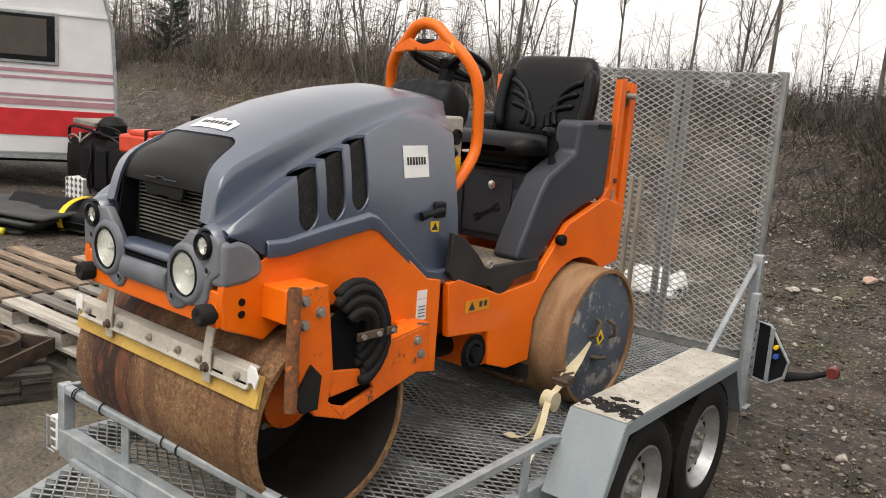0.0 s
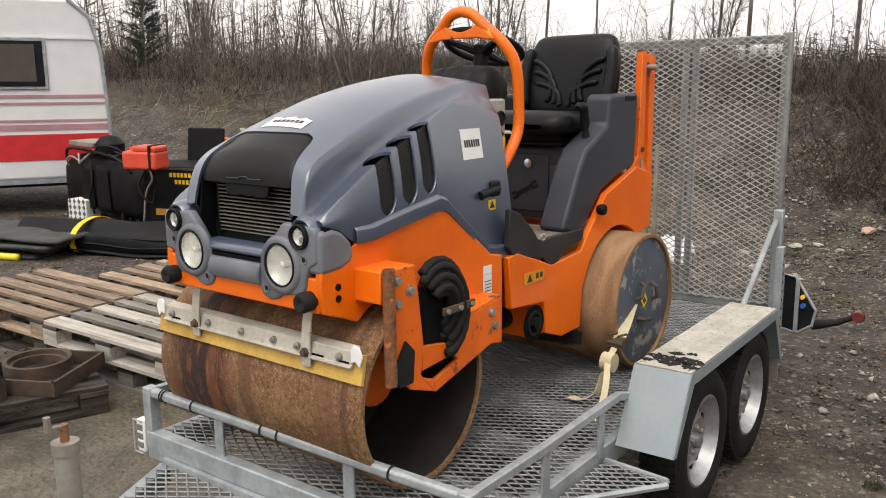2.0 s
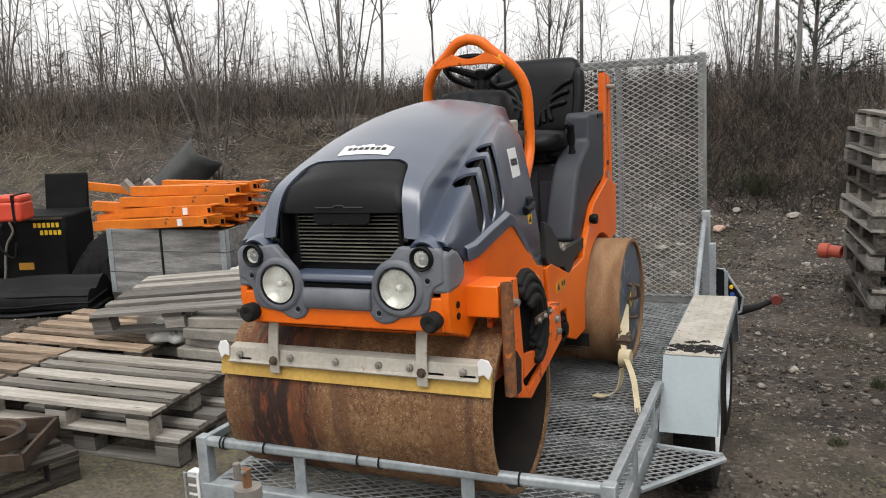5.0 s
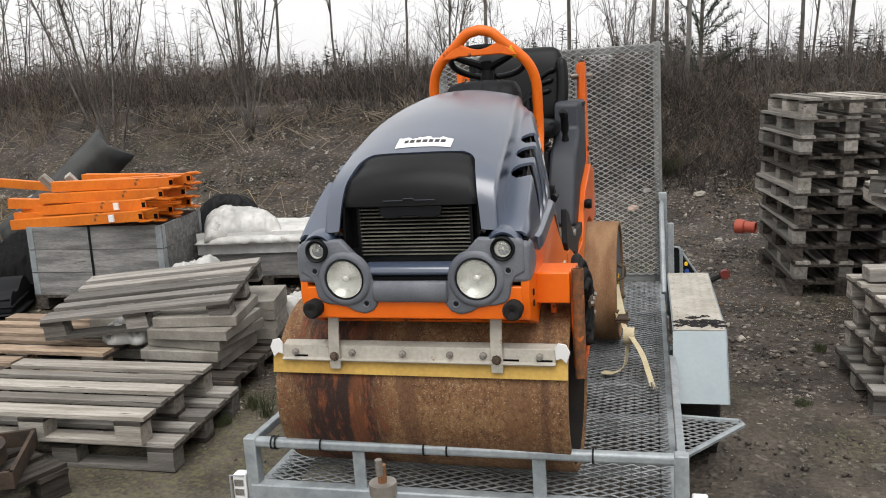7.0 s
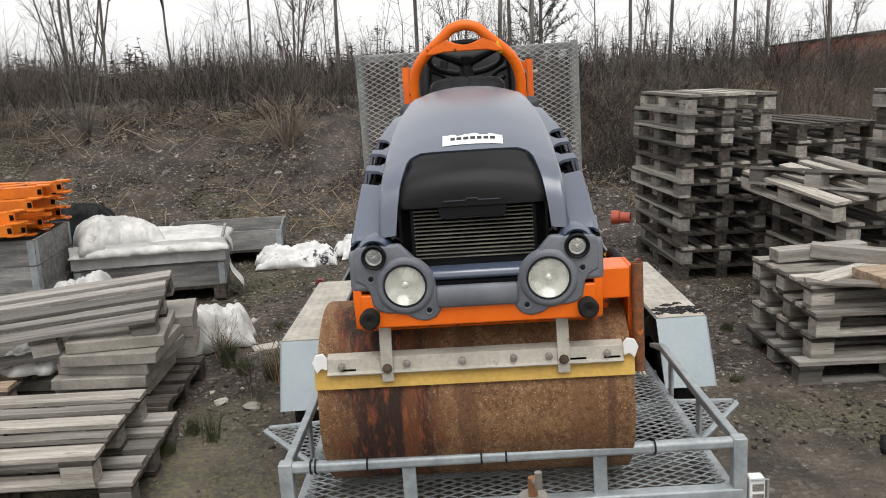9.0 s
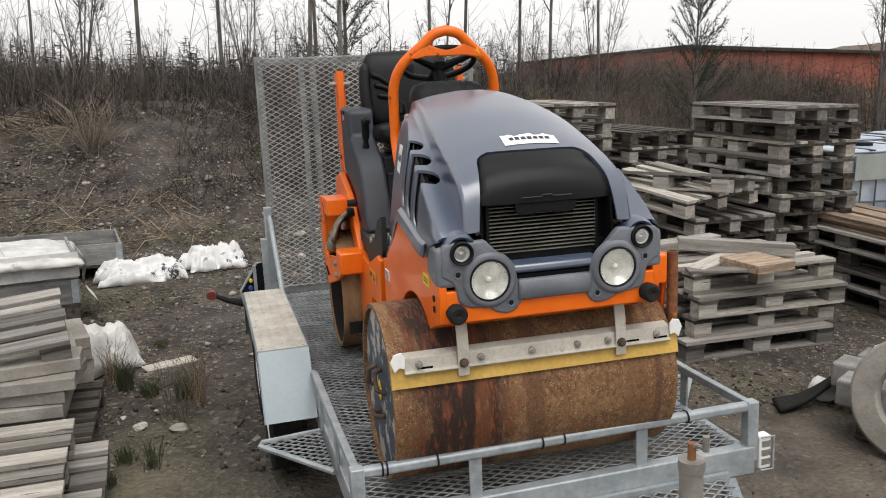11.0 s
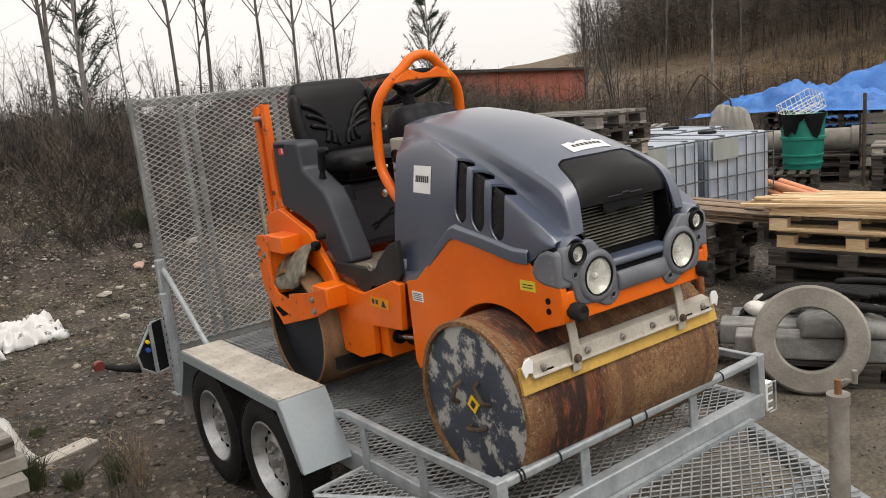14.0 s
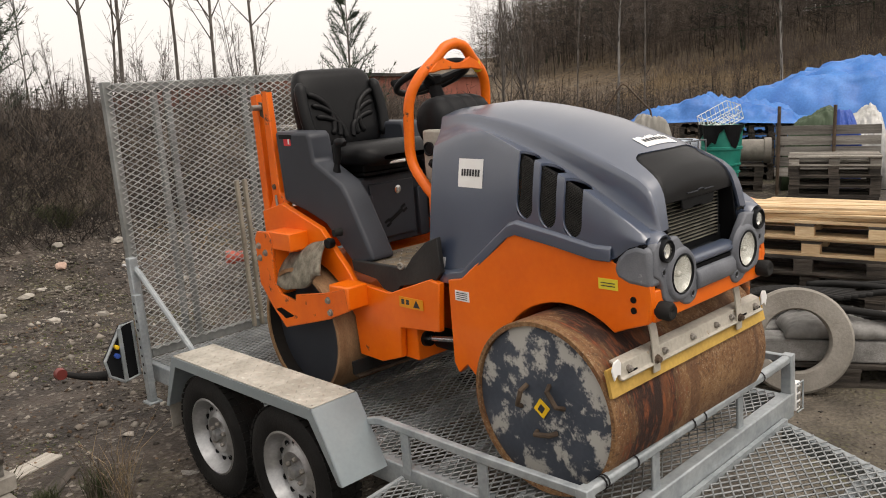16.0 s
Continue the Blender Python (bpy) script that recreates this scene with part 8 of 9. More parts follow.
for k in range(3):
    part("mat_layer", Shape().grid([[(u, -0.33 + 0.02 * k + 0.02 * noise.noise((u * 3, k, 3)), 0.045 + 0.075 * k + 0.03 * noise.noise((u * 1.5, k, 9))) for u in np.linspace(-1.1 + 0.05 * k, 1.1 - 0.03 * k, 30)], [(u, 0.1, 0.08 + 0.08 * k) for u in np.linspace(-1.1 + 0.05 * k, 1.1 - 0.03 * k, 30)]]), BLACK, roll, smooth="all", thick=0.012)
part("yellow_strap", Shape().grid([[(x, 0.345 * math.cos(a), 0.135 + 0.19 * math.sin(a)) for a in np.linspace(-0.5, 3.7, 20)] for x in (-0.33, -0.27)]), YELLOWSTICK, roll, "yellow strap", thick=0.006)
sheets = thing("mat_stack", pose(-6.7, 1.75, 0.0, 0, 0, 22), "flat black rubber mats piled on the ground", "rubber mat")
for k in range(4):
    part("sheet", Shape().grid([[(u + 0.1 * k, v + 0.08 * math.sin(k * 2), 0.035 + 0.055 * k + 0.03 * noise.noise((u * 2, v * 2, k))) for v in np.linspace(-0.4, 0.4, 8)] for u in np.linspace(-1.0, 0.9, 20)]), FELT, sheets, smooth="all", thick=0.03)
hz_ = new("yellow_hose", mesh_of("yellow_hose", Shape().tube(smooth_path([(-7.2, 1.0, 0.04), (-6.6, 1.35, 0.04), (-6.1, 1.5, 0.04), (-5.8, 1.62, 0.04)], 6), 0.035, 8), plain("yellow_hose_plastic", (0.62, 0.55, 0.04), 0.5), "all"))
tagged(hz_, "yellow hose lying on the gravel", "hose")
COVER = mat("slack_black_cover", (0.004, 0.004, 0.0045), (0.009, 0.009, 0.010), 4, 0.7, bump=0.3, fine=14, spec=0.15)
gen = thing("generator", pose(-7.75, 3.15, 0.0, 0, 0, -2), "black covered machine with tubular frame and cables", "machine")
part("body", Shape().grid([[(x, 0.36 + s * ry * math.cos(a), 0.10 + 0.33 + 0.33 * math.copysign(abs(math.sin(a)) ** 0.4, math.sin(a)) + 0.03 * noise.noise((x * 3, a, 2)) + 0.022 * math.sin(9 * x + 2.5 * a) * noise.noise((x * 2, a * 2, 5))) for a in np.linspace(0, 2 * math.pi, 25)[:-1]] for x, ry, s in [(0.0, 0.30, 1), (0.03, 0.36, 1)] + [(0.1 + 0.16 * k, 0.38 + 0.02 * noise.noise((k * 1.3, 0, 0)), 1) for k in range(10)] + [(1.66, 0.36, 1), (1.69, 0.3, 1)]], closed=True).box((0.85, 0.36, 0.42), (1.6, 0.5, 0.6)), COVER, gen, "slack black cover", smooth="all")
for x in (0.35, 1.25):
    part("foot", Shape().box((x, 0.05, 0.09), (0.06, 0.06, 0.18)), BLACK, gen)
part("frame_tube", Shape().tube(smooth_path([(0.1, 0.0, 0.72), (0.15, 0.0, 0.84), (0.6, -0.02, 0.86), (1.0, 0.0, 0.82), (1.1, 0.1, 0.76)], 6), 0.018, 8), BLACK, gen, smooth="all")
part("cable", Shape().tube([(0.95 + 0.22 * math.cos(a), 0.1 + 0.14 * math.sin(a), 0.83 + 0.02 * math.sin(3 * a)) for a in np.linspace(0, 12.4, 50)], 0.014, 6), RUBBER, gen, "coiled black cable", smooth="all")
for k, knots in enumerate((((0.12, 0.02, 0.60), (0.16, -0.03, 0.72), (0.30, -0.03, 0.76), (0.42, 0.0, 0.70)), ((0.44, -0.02, 0.80), (0.52, -0.06, 0.70), (0.60, -0.06, 0.74), (0.72, 0.02, 0.86)), ((0.80, 0.0, 0.86), (1.00, -0.05, 0.93), (1.25, 0.0, 0.92), (1.40, 0.10, 0.80)), ((1.05, 0.02, 0.80), (1.22, -0.06, 0.84), (1.45, -0.05, 0.78), (1.52, 0.02, 0.66)), ((0.70, -0.02, 0.74), (0.78, -0.06, 0.5), (0.70, -0.06, 0.3), (0.74, -0.04, 0.12)))):
    part("cable", Shape().tube(smooth_path(knots, 6), 0.011 + 0.004 * (k % 2), 7), STEEL if k < 2 else RUBBER, gen, "bare steel tube" if k < 2 else "loose black cable", smooth="all")
for x in (0.62, 0.98):
    part("cover_fold", Shape().grid([[(x + u + 0.25 * u * v, -0.035 - 0.012 * math.sin(math.pi * (u + 0.12) / 0.24) * (1 - 0.4 * v), 0.70 - 0.52 * v) for u in np.linspace(-0.12, 0.12, 7)] for v in np.linspace(0, 1, 8)]), COVER, gen, thick=0.006, smooth=True)
part("board", Shape().box((0.3, 0.25, 0.90), (0.55, 0.35, 0.06)), CONCRETE, gen, "pale board on top", bevel=0.01)
part("cover", Shape().lathe([(0, 0.16), (0.12, 0.17), (0.2, 0.10), (0.22, 0)], "z", (0.68, 0.25, 0.80), 10), BLACK, gen, "crumpled black bag", smooth=True)
box = thing("tool_chest", pose(-6.02, 3.12, 0.0, 0, 0, 24), "black equipment box with yellow bars of print", "equipment box")
part("body", Shape().box((0.30, 0.35, 0.40), (0.66, 0.66, 0.72)), COVER, box, bevel=0.03)
for k, (x0, count) in enumerate(((0.33, 6), (0.39, 5))):
    for c in range(count):
        part("print_bar", Shape().box((x0 + 0.045 * c, 0.018, 0.67 - 0.075 * k), (0.030, 0.004, 0.046)), YELLOWSTICK, box)
part("edge_rail", Shape().box((0.30, 0.016, 0.735), (0.62, 0.012, 0.02)), LUG, box)
part("hose_loop", Shape().tube(smooth_path([(0.02, 0.0, 0.70), (-0.03, -0.04, 0.55), (0.03, -0.05, 0.42), (0.12, -0.03, 0.36), (0.15, -0.02, 0.50)], 6), 0.013, 7), RUBBER, box, "black cable loop", smooth="all")
part("box_foot", Shape().box((0.30, 0.33, 0.02), (0.58, 0.56, 0.04)), LUG, box)
part("print_bar", Shape().box((0.2, 0.018, 0.26), (0.15, 0.004, 0.07)), plain("ochre_label", (0.5, 0.25, 0.03)), box)
part("chain", Shape().tube(smooth_path([(0.08, 0.0, 0.74), (0.12, -0.01, 0.62), (0.05, -0.01, 0.5), (0.02, -0.02, 0.36), (0.0, -0.02, 0.2), (-0.03, -0.03, 0.05)], 6), 0.012, 6), STEEL, box, "hanging chain", smooth="all")
part("screen", Shape().box((0.35, 0.62, 0.99), (0.46, 0.05, 0.46), pose(0, 0, 0, -8)), COVER, box, "upright black flap", bevel=0.02)
draped("black_sheet", pose(-5.0, 3.55, 0.0, 0, 0, 18), 0.78, 0.6, 0.64, COVER, "slack black sheeting between box and crate", "rubber sheeting", 57, 0.05)
REDP = plain("red_plastic_can", (0.62, 0.07, 0.035), 0.4)
can = thing("fuel_can", pose(-5.72, 2.98, 0.76, 0, 0, 24), "red plastic fuel can on the equipment box", "fuel can")
part("body", Shape().box((0, 0, 0.10), (0.40, 0.26, 0.19)), REDP, can, bevel=0.03, seg=3)
part("upper", Shape().box((0.06, 0, 0.215), (0.28, 0.24, 0.07)), REDP, can, bevel=0.025, seg=3)
part("neck", Shape().tube([(-0.14, 0, 0.18), (-0.15, 0, 0.235)], 0.03, 12), REDP, can, smooth=True)
part("strap", Shape().box((0.13, 0, 0.13), (0.025, 0.275, 0.262)), BLACK, can, "black strap")
tin = thing("patterned_box", pose(-7.35, 2.95, 0.0, 0, 0, 15), "small silver box with a diamond pattern", "box")
part("body", Shape().box((0.14, 0.11, 0.14), (0.28, 0.22, 0.28)), WHITE, tin, bevel=0.006)
for a in range(4):
    for b in range(4):
        part("diamond", Shape().prism([(0.035 + 0.07 * a, 0.015 + 0.07 * b), (0.06 + 0.07 * a, 0.05 + 0.07 * b), (0.035 + 0.07 * a, 0.085 + 0.07 * b), (0.01 + 0.07 * a, 0.05 + 0.07 * b)], "y", -0.003, -0.001), plain("grey_print", (0.12, 0.12, 0.12)), tin)

# ---- caravan ----
CARA = mat("white_caravan_panel", (0.66, 0.67, 0.68), (0.72, 0.73, 0.74), 2, 0.45, bump=0.05, fine=8, grain=0.08)
CRED = plain("red_stripe", (0.55, 0.025, 0.03), 0.45)
CPINK = plain("dull_pink_stripe", (0.40, 0.22, 0.25), 0.5)
van = thing("caravan", pose(-7.8, 3.85, 0.0, 0, 0, 64), "white caravan with red and pink stripes and a dark window", "caravan")
part("shell", Shape().prism([(-5.0, 0.42), (0.0, 0.42), (-0.02, 1.2), (-0.06, 2.0), (-0.16, 2.4), (-0.4, 2.6), (-5.0, 2.62)], "y", 0.0, 2.1), CARA, van, bevel=0.04, seg=3)
for z0, z1, m_ in ((0.66, 0.98, CRED), (1.03, 1.10, CPINK), (1.13, 1.16, CPINK), (1.34, 1.37, CPINK), (1.42, 1.46, CPINK)):
    part("stripe", Shape().box((-2.52, -0.004, (z0 + z1) / 2), (4.96, 0.008, z1 - z0)), m_, van)
part("rail", Shape().box((-2.52, -0.008, 2.14), (4.9, 0.02, 0.03)), CARA, van)
part("corner_trim", Shape().tube([(-0.01, -0.01, 0.44), (-0.025, -0.01, 1.2), (-0.07, -0.01, 2.0), (-0.17, -0.01, 2.4), (-0.4, -0.01, 2.6)], 0.022, 8), GALV, van, smooth=True)
wf = part("window_frame", Shape().box((-1.12, -0.012, 1.83), (0.88, 0.02, 0.62)), GALV, van, "grey window frame", bevel=0.02)
part("pane", Shape().box((-1.12, -0.024, 1.83), (0.80, 0.012, 0.54)), BLACK, wf, bevel=0.03)
part("blind", Shape().box((-1.14, -0.032, 1.84), (0.66, 0.004, 0.44)), plain("brown_blind", (0.07, 0.06, 0.052), 0.6), wf)
part("skirt", Shape().box((-2.5, 0.02, 0.40), (4.9, 0.02, 0.06)), GALV, van)
for x in (-2.4,):
    part("wheel", Shape().lathe([(0.05, 0.0), (0.05, 0.30), (0.22, 0.30), (0.22, 0)], "y", (x, 0, 0.30), 24), RUBBER, van)
part("underframe", Shape().box((-2.5, 1.0, 0.36), (4.6, 1.4, 0.12)).box((-0.3, 0.6, 0.16), (0.08, 0.08, 0.32)), BLACK, van)
part("drawbar", Shape().tube([(0.0, 1.05, 0.38), (1.1, 1.05, 0.40)], 0.05, 8), GALV, van)

# litter near the trailer
plank(pose(-1.42, 2.75, 0.005, 0, 0, 25), (0.34, 0.12, 0.015), PALEWOOD, "pale splinter of wood on the gravel")
plank(pose(-1.40, 2.40, 0.005, 0, 0, 50), (0.42, 0.09, 0.02), DARKWOOD, "short dark plank on the gravel")

# ---- stones ----
def rock(name, m, size, material, label, seed):
    bm = bmesh.new()
    bmesh.ops.create_icosphere(bm, subdivisions=2, radius=0.5)
    for v in bm.verts:
        v.co *= 1 + 0.6 * noise.noise(v.co * 2.6 + Vector((seed, 0, 0)))
        v.co = Vector((v.co.x * size[0], v.co.y * size[1], v.co.z * size[2]))
    me = bpy.data.meshes.new(name)
    bm.to_mesh(me)
    bm.free()
    me.materials.append(material)
    ob = new(name, me)
    ob.matrix_world = m
    return tagged(ob, label, "stone", "loose stones")


STONE = mat("pale_stone", (0.25, 0.228, 0.195), (0.42, 0.395, 0.35), 7, 0.85, bump=0.3, vary=0.25)
PINKSTONE = mat("pinkish_stone", (0.40, 0.27, 0.21), (0.50, 0.36, 0.29), 7, 0.85, bump=0.3)
for k, (x, y, s) in enumerate(((-1.31, 1.66, 0.075), (-1.52, 1.74, 0.06), (-1.62, 1.9, 0.03), (-1.45, 1.95, 0.025), (2.0, 5.2, 0.12), (2.6, 6.2, 0.14), (0.36, 7.44, 0.12), (-1.2, 8.4, 0.10), (3.6, 7.4, 0.22), (4.6, 7.1, 0.18), (1.3, 6.5, 0.07), (2.2, 7.2, 0.09), (0.51, 7.93, 0.10), (-0.19, 6.85, 0.10), (-0.01, 6.97, 0.07), (0.22, 6.88, 0.07), (-0.28, 5.8, 0.09), (0.12, 5.73, 0.08), (1.14, 7.83, 0.11), (-0.55, 6.37, 0.08))):
    rock("stone", pose(x, y, float(ground_height(np.array(x), np.array(y))) + s * 0.2, 0, 0, 40 * k), (s * 1.4, s, s * 0.6), PINKSTONE if k in (6, 9) else STONE, "pale angular stone on the gravel", k)


def scatter_stones(name, n, area, smin, smax, material, label, seed):
    """Many small angular stones lying on the ground, in one mesh."""
    g = np.random.default_rng(seed)
    x, y = g.uniform(area[0], area[1], n), g.uniform(area[2], area[3], n)
    z = ground_height(x, y)
    patch = np.array([noise.noise((0.8 * a, 0.8 * b, seed)) + 0.5 * noise.noise((2.6 * a, 2.6 * b, seed + 4.0)) for a, b in zip(x, y)])
    keep = patch > g.uniform(-0.55, 0.45, n)
    x, y, z = x[keep], y[keep], z[keep]
    n = len(x)
    s = smin * (smax / smin) ** (g.random(n) ** 2.2)
    base = np.array([(1, 0, 0), (-1, 0, 0), (0, 1, 0), (0, -1, 0), (0, 0, 1), (0, 0, -1)], float)
    pts = base[None] * g.uniform(0.5, 1.2, (n, 6, 1)) + g.uniform(-0.3, 0.3, (n, 6, 3))
    a = g.uniform(0, 6.3, n)
    rot = np.stack([np.stack([np.cos(a), -np.sin(a), 0 * a], -1), np.stack([np.sin(a), np.cos(a), 0 * a], -1), np.stack([0 * a, 0 * a, 1 + 0 * a], -1)], 1)
    pts = np.einsum("nij,nkj->nki", rot, pts) * s[:, None, None] * np.array([1, 1, 0.7])
    pts += np.stack([x, y, z + s * 0.2], -1)[:, None]
    tri = np.array([(0, 2, 4), (2, 1, 4), (1, 3, 4), (3, 0, 4), (2, 0, 5), (1, 2, 5), (3, 1, 5), (0, 3, 5)])
    faces = (np.arange(n)[:, None, None] * 6 + tri[None]).reshape(-1, 3)
    return tagged(new(name, quick_mesh(name, pts.reshape(-1, 3), faces, material)), label, "gravel", kind="stuff")


PEBBLE = mat("mixed_grey_pebbles", (0.052, 0.044, 0.036), (0.235, 0.208, 0.175), 2.7, 0.85, bump=0.1, fine=9, lo=0.45, hi=0.60, grain=0.5, island=0.65)
CHIP = mat("mixed_stone_chips", (0.15, 0.13, 0.108), (0.30, 0.275, 0.24), 3.1, 0.85, bump=0.1, fine=9, grain=0.4, island=0.6)
DARKPEB = mat("dark_wet_pebbles", (0.022, 0.0170, 0.0132), (0.092, 0.074, 0.060), 3.7, 0.6, bump=0.1, fine=9, grain=0.5, island=0.6)
scatter_stones("gravel", 60000, (-5, 6, 1.2, 9.5), 0.0035, 0.019, PEBBLE, "loose pale gravel", 1)
scatter_stones("gravel_dark", 26000, (-9, 9, 1.0, 12), 0.006, 0.03, DARKPEB, "loose dark gravel", 2)
scatter_stones("gravel_bank", 90000, (-9, 7, 5.4, 11.5), 0.006, 0.032, PEBBLE, "stones on the gravel bank", 3)
scatter_stones("gravel_pale", 22000, (-6, 7, 0.8, 9.5), 0.003, 0.014, CHIP, "scattered pale chips of stone", 6)
scatter_stones("gravel_fine", 44000, (0.9, 5.5, 0.6, 8.0), 0.002, 0.009, CHIP, "fine pale chips of stone beside the trailer", 8)
scatter_stones("gravel_coarse", 11000, (-8, 7, 2.6, 10.5), 0.009, 0.045, CHIP, "coarse pale stones strewn over the gravel", 16)
scatter_stones("gravel_brown", 12000, (-3.5, 7, 2.2, 9.5), 0.006, 0.024, mat("brown_litter", (0.075, 0.050, 0.032), (0.16, 0.105, 0.068), 3.1, 0.9, bump=0.1, fine=9, grain=0.4, island=0.5), "brown dead leaves and bark on the gravel", 18)
MOSS = mat("pale_green_moss", (0.070, 0.078, 0.036), (0.160, 0.165, 0.085), 3.0, 0.95, bump=0.1, fine=9, grain=0.4, island=0.45)
scatter_stones("moss", 15000, (-4.2, 0.6, 4.2, 8.0), 0.004, 0.016, MOSS, "pale green moss between the stones", 23)
scatter_stones("moss", 5000, (1.3, 4.5, 0.8, 5.5), 0.003, 0.010, MOSS, "pale green moss between the stones", 24)
scatter_stones("moss", 4000, (-2.4, -1.1, 1.0, 3.2), 0.003, 0.012, MOSS, "pale green moss beside the trailer", 25)
scatter_stones("gravel_front", 5000, (-5, 4, -2.5, 1.5), 0.004, 0.014, DARKPEB, "sparse small stones in the mud", 5)

# ---- brush on the bank ----
def bush_place(g, n, xr, lo, hi, ymax=24):
    """Places on the bank whose height over the yard lies between lo and hi."""
    out = np.zeros((0, 3))
    while len(out) < n:
        x, y = g.uniform(*xr, 4 * n), g.uniform(5, ymax, 4 * n)
        z = ground_height(x, y)
        ok = (z > lo) & (z < hi) & (g.random(4 * n) < 0.25 + 0.75 * ((np.sin(x * 1.3) * np.sin(y * 0.9 + x * 0.4)) > -0.3))
        out = np.concatenate([out, np.stack([x, y, z], -1)[ok]])
    return out[:n]


def brush(name, n, xr, lo, hi, hmin, hmax, lean, material, label, seed, twigs=4, r=0.0045, ymax=24):
    g = np.random.default_rng(seed)
    p = bush_place(g, n, xr, lo, hi, ymax)
    h = g.uniform(hmin, hmax, n) * g.uniform(0.6, 1.0, n) * (1 + 0.5 * np.sin(p[:, 0] * 0.9 + 1.3 * np.sin(p[:, 1] * 0.7)) * np.sin(p[:, 0] * 0.37 + p[:, 1] * 0.5 + 2)) * np.where((p[:, 0] > 1) & (p[:, 1] > 8), 0.8, 1.0)
    d = np.stack([g.normal(0, lean, n), g.normal(0, lean, n), np.ones(n)], -1)
    mid_ = p + d * (h * 0.5)[:, None]
    d2 = d + np.stack([g.normal(0, lean, n), g.normal(0, lean, n), 0 * h], -1)
    top = mid_ + d2 * (h * 0.5)[:, None]
    A, B, R0, R1 = [p, mid_], [mid_, top], [np.full(n, r) * (0.6 + h / 2), np.full(n, r * 0.7)], [np.full(n, r * 0.7), np.full(n, r * 0.25)]
    for k in range(twigs):
        f = g.uniform(0.25, 0.9, n)[:, None]
        s = np.where(f < 0.5, p + (mid_ - p) * f * 2, mid_ + (top - mid_) * (f - 0.5) * 2)
        e = s + np.stack([g.normal(0, 0.28, n), g.normal(0, 0.28, n), g.uniform(0.05, 0.6, n)], -1) * (h * 0.45)[:, None]
        A.append(s), B.append(e), R0.append(np.full(n, r * 0.45)), R1.append(np.full(n, r * 0.18))
    pts, faces = sticks(np.concatenate(A), np.concatenate(B), np.concatenate(R0), np.concatenate(R1), 3)
    return tagged(new(name, quick_mesh(name, pts, faces, material)), label, "brush", kind="stuff")


TWIG = mat("brown_twigs", (0.070, 0.055, 0.045), (0.175, 0.142, 0.115), 1.2, 0.9, bump=0, fine=5, grain=0.4, island=0.45)
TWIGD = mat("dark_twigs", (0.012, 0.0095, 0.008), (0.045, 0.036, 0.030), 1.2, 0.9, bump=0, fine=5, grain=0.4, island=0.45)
STRAW = mat("dry_straw", (0.20, 0.145, 0.085), (0.34, 0.26, 0.165), 1.5, 0.9, bump=0, fine=5, grain=0.4, island=0.45)
BARK = mat("grey_bark", (0.075, 0.065, 0.057), (0.16, 0.145, 0.13), 6, 0.9, bump=0.2, fine=30)
GREENLEAF = mat("dark_needles", (0.018, 0.032, 0.018), (0.035, 0.055, 0.028), 3, 0.8, bump=0, fine=9)
LEAF = mat("dull_green_leaves", (0.045, 0.06, 0.025), (0.09, 0.085, 0.04), 3, 0.8, bump=0, fine=9)
DEADGRASS = mat("grey_dead_stems", (0.13, 0.105, 0.078), (0.27, 0.225, 0.17), 1.5, 0.9, bump=0, fine=5, grain=0.4, island=0.45)
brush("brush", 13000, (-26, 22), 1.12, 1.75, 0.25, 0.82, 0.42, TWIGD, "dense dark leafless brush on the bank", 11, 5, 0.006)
brush("brush", 7500, (-26, 24), 1.15, 1.8, 0.35, 0.98, 0.34, TWIG, "dense brown leafless brush on the bank", 12, 5)
brush("brush", 800, (-24, 24), 1.2, 1.8, 0.8, 1.5, 0.12, BARK, "dark upright stalks above the brush", 16, 3, 0.0065, 15)
brush("brush", 330, (-24, 24), 1.15, 1.8, 1.2, 2.5, 0.12, BARK, "tall grey upright stems above the brush", 13, 12, 0.008, 18)
brush("brush", 420, (-10, 12), 0.35, 1.1, 0.2, 0.6, 0.6, TWIG, "sparse twigs on the gravel bank", 14, 4, 0.004)
brush("brush", 3600, (-30, -6), 0.8, 1.8, 0.6, 1.25, 0.28, TWIG, "dense dark brush beyond the caravan", 20, 9, 0.006, 26)
brush("brush", 5500, (5, 24), 0.35, 1.0, 0.6, 1.7, 0.25, TWIG, "brown scrub on the low bank before the shed", 19, 8, 0.006, 26)
brush("dry_grass", 4200, (-20, 24), 0.95, 1.45, 0.15, 0.6, 0.7, DEADGRASS, "pale dry grass along the top of the bank", 15, 1, 0.0045)
brush("dry_grass", 2600, (1.4, 9), 0.5, 1.4, 0.15, 0.5, 0.9, DEADGRASS, "tangled dry stems on the slope by the pallets", 17, 2, 0.004)


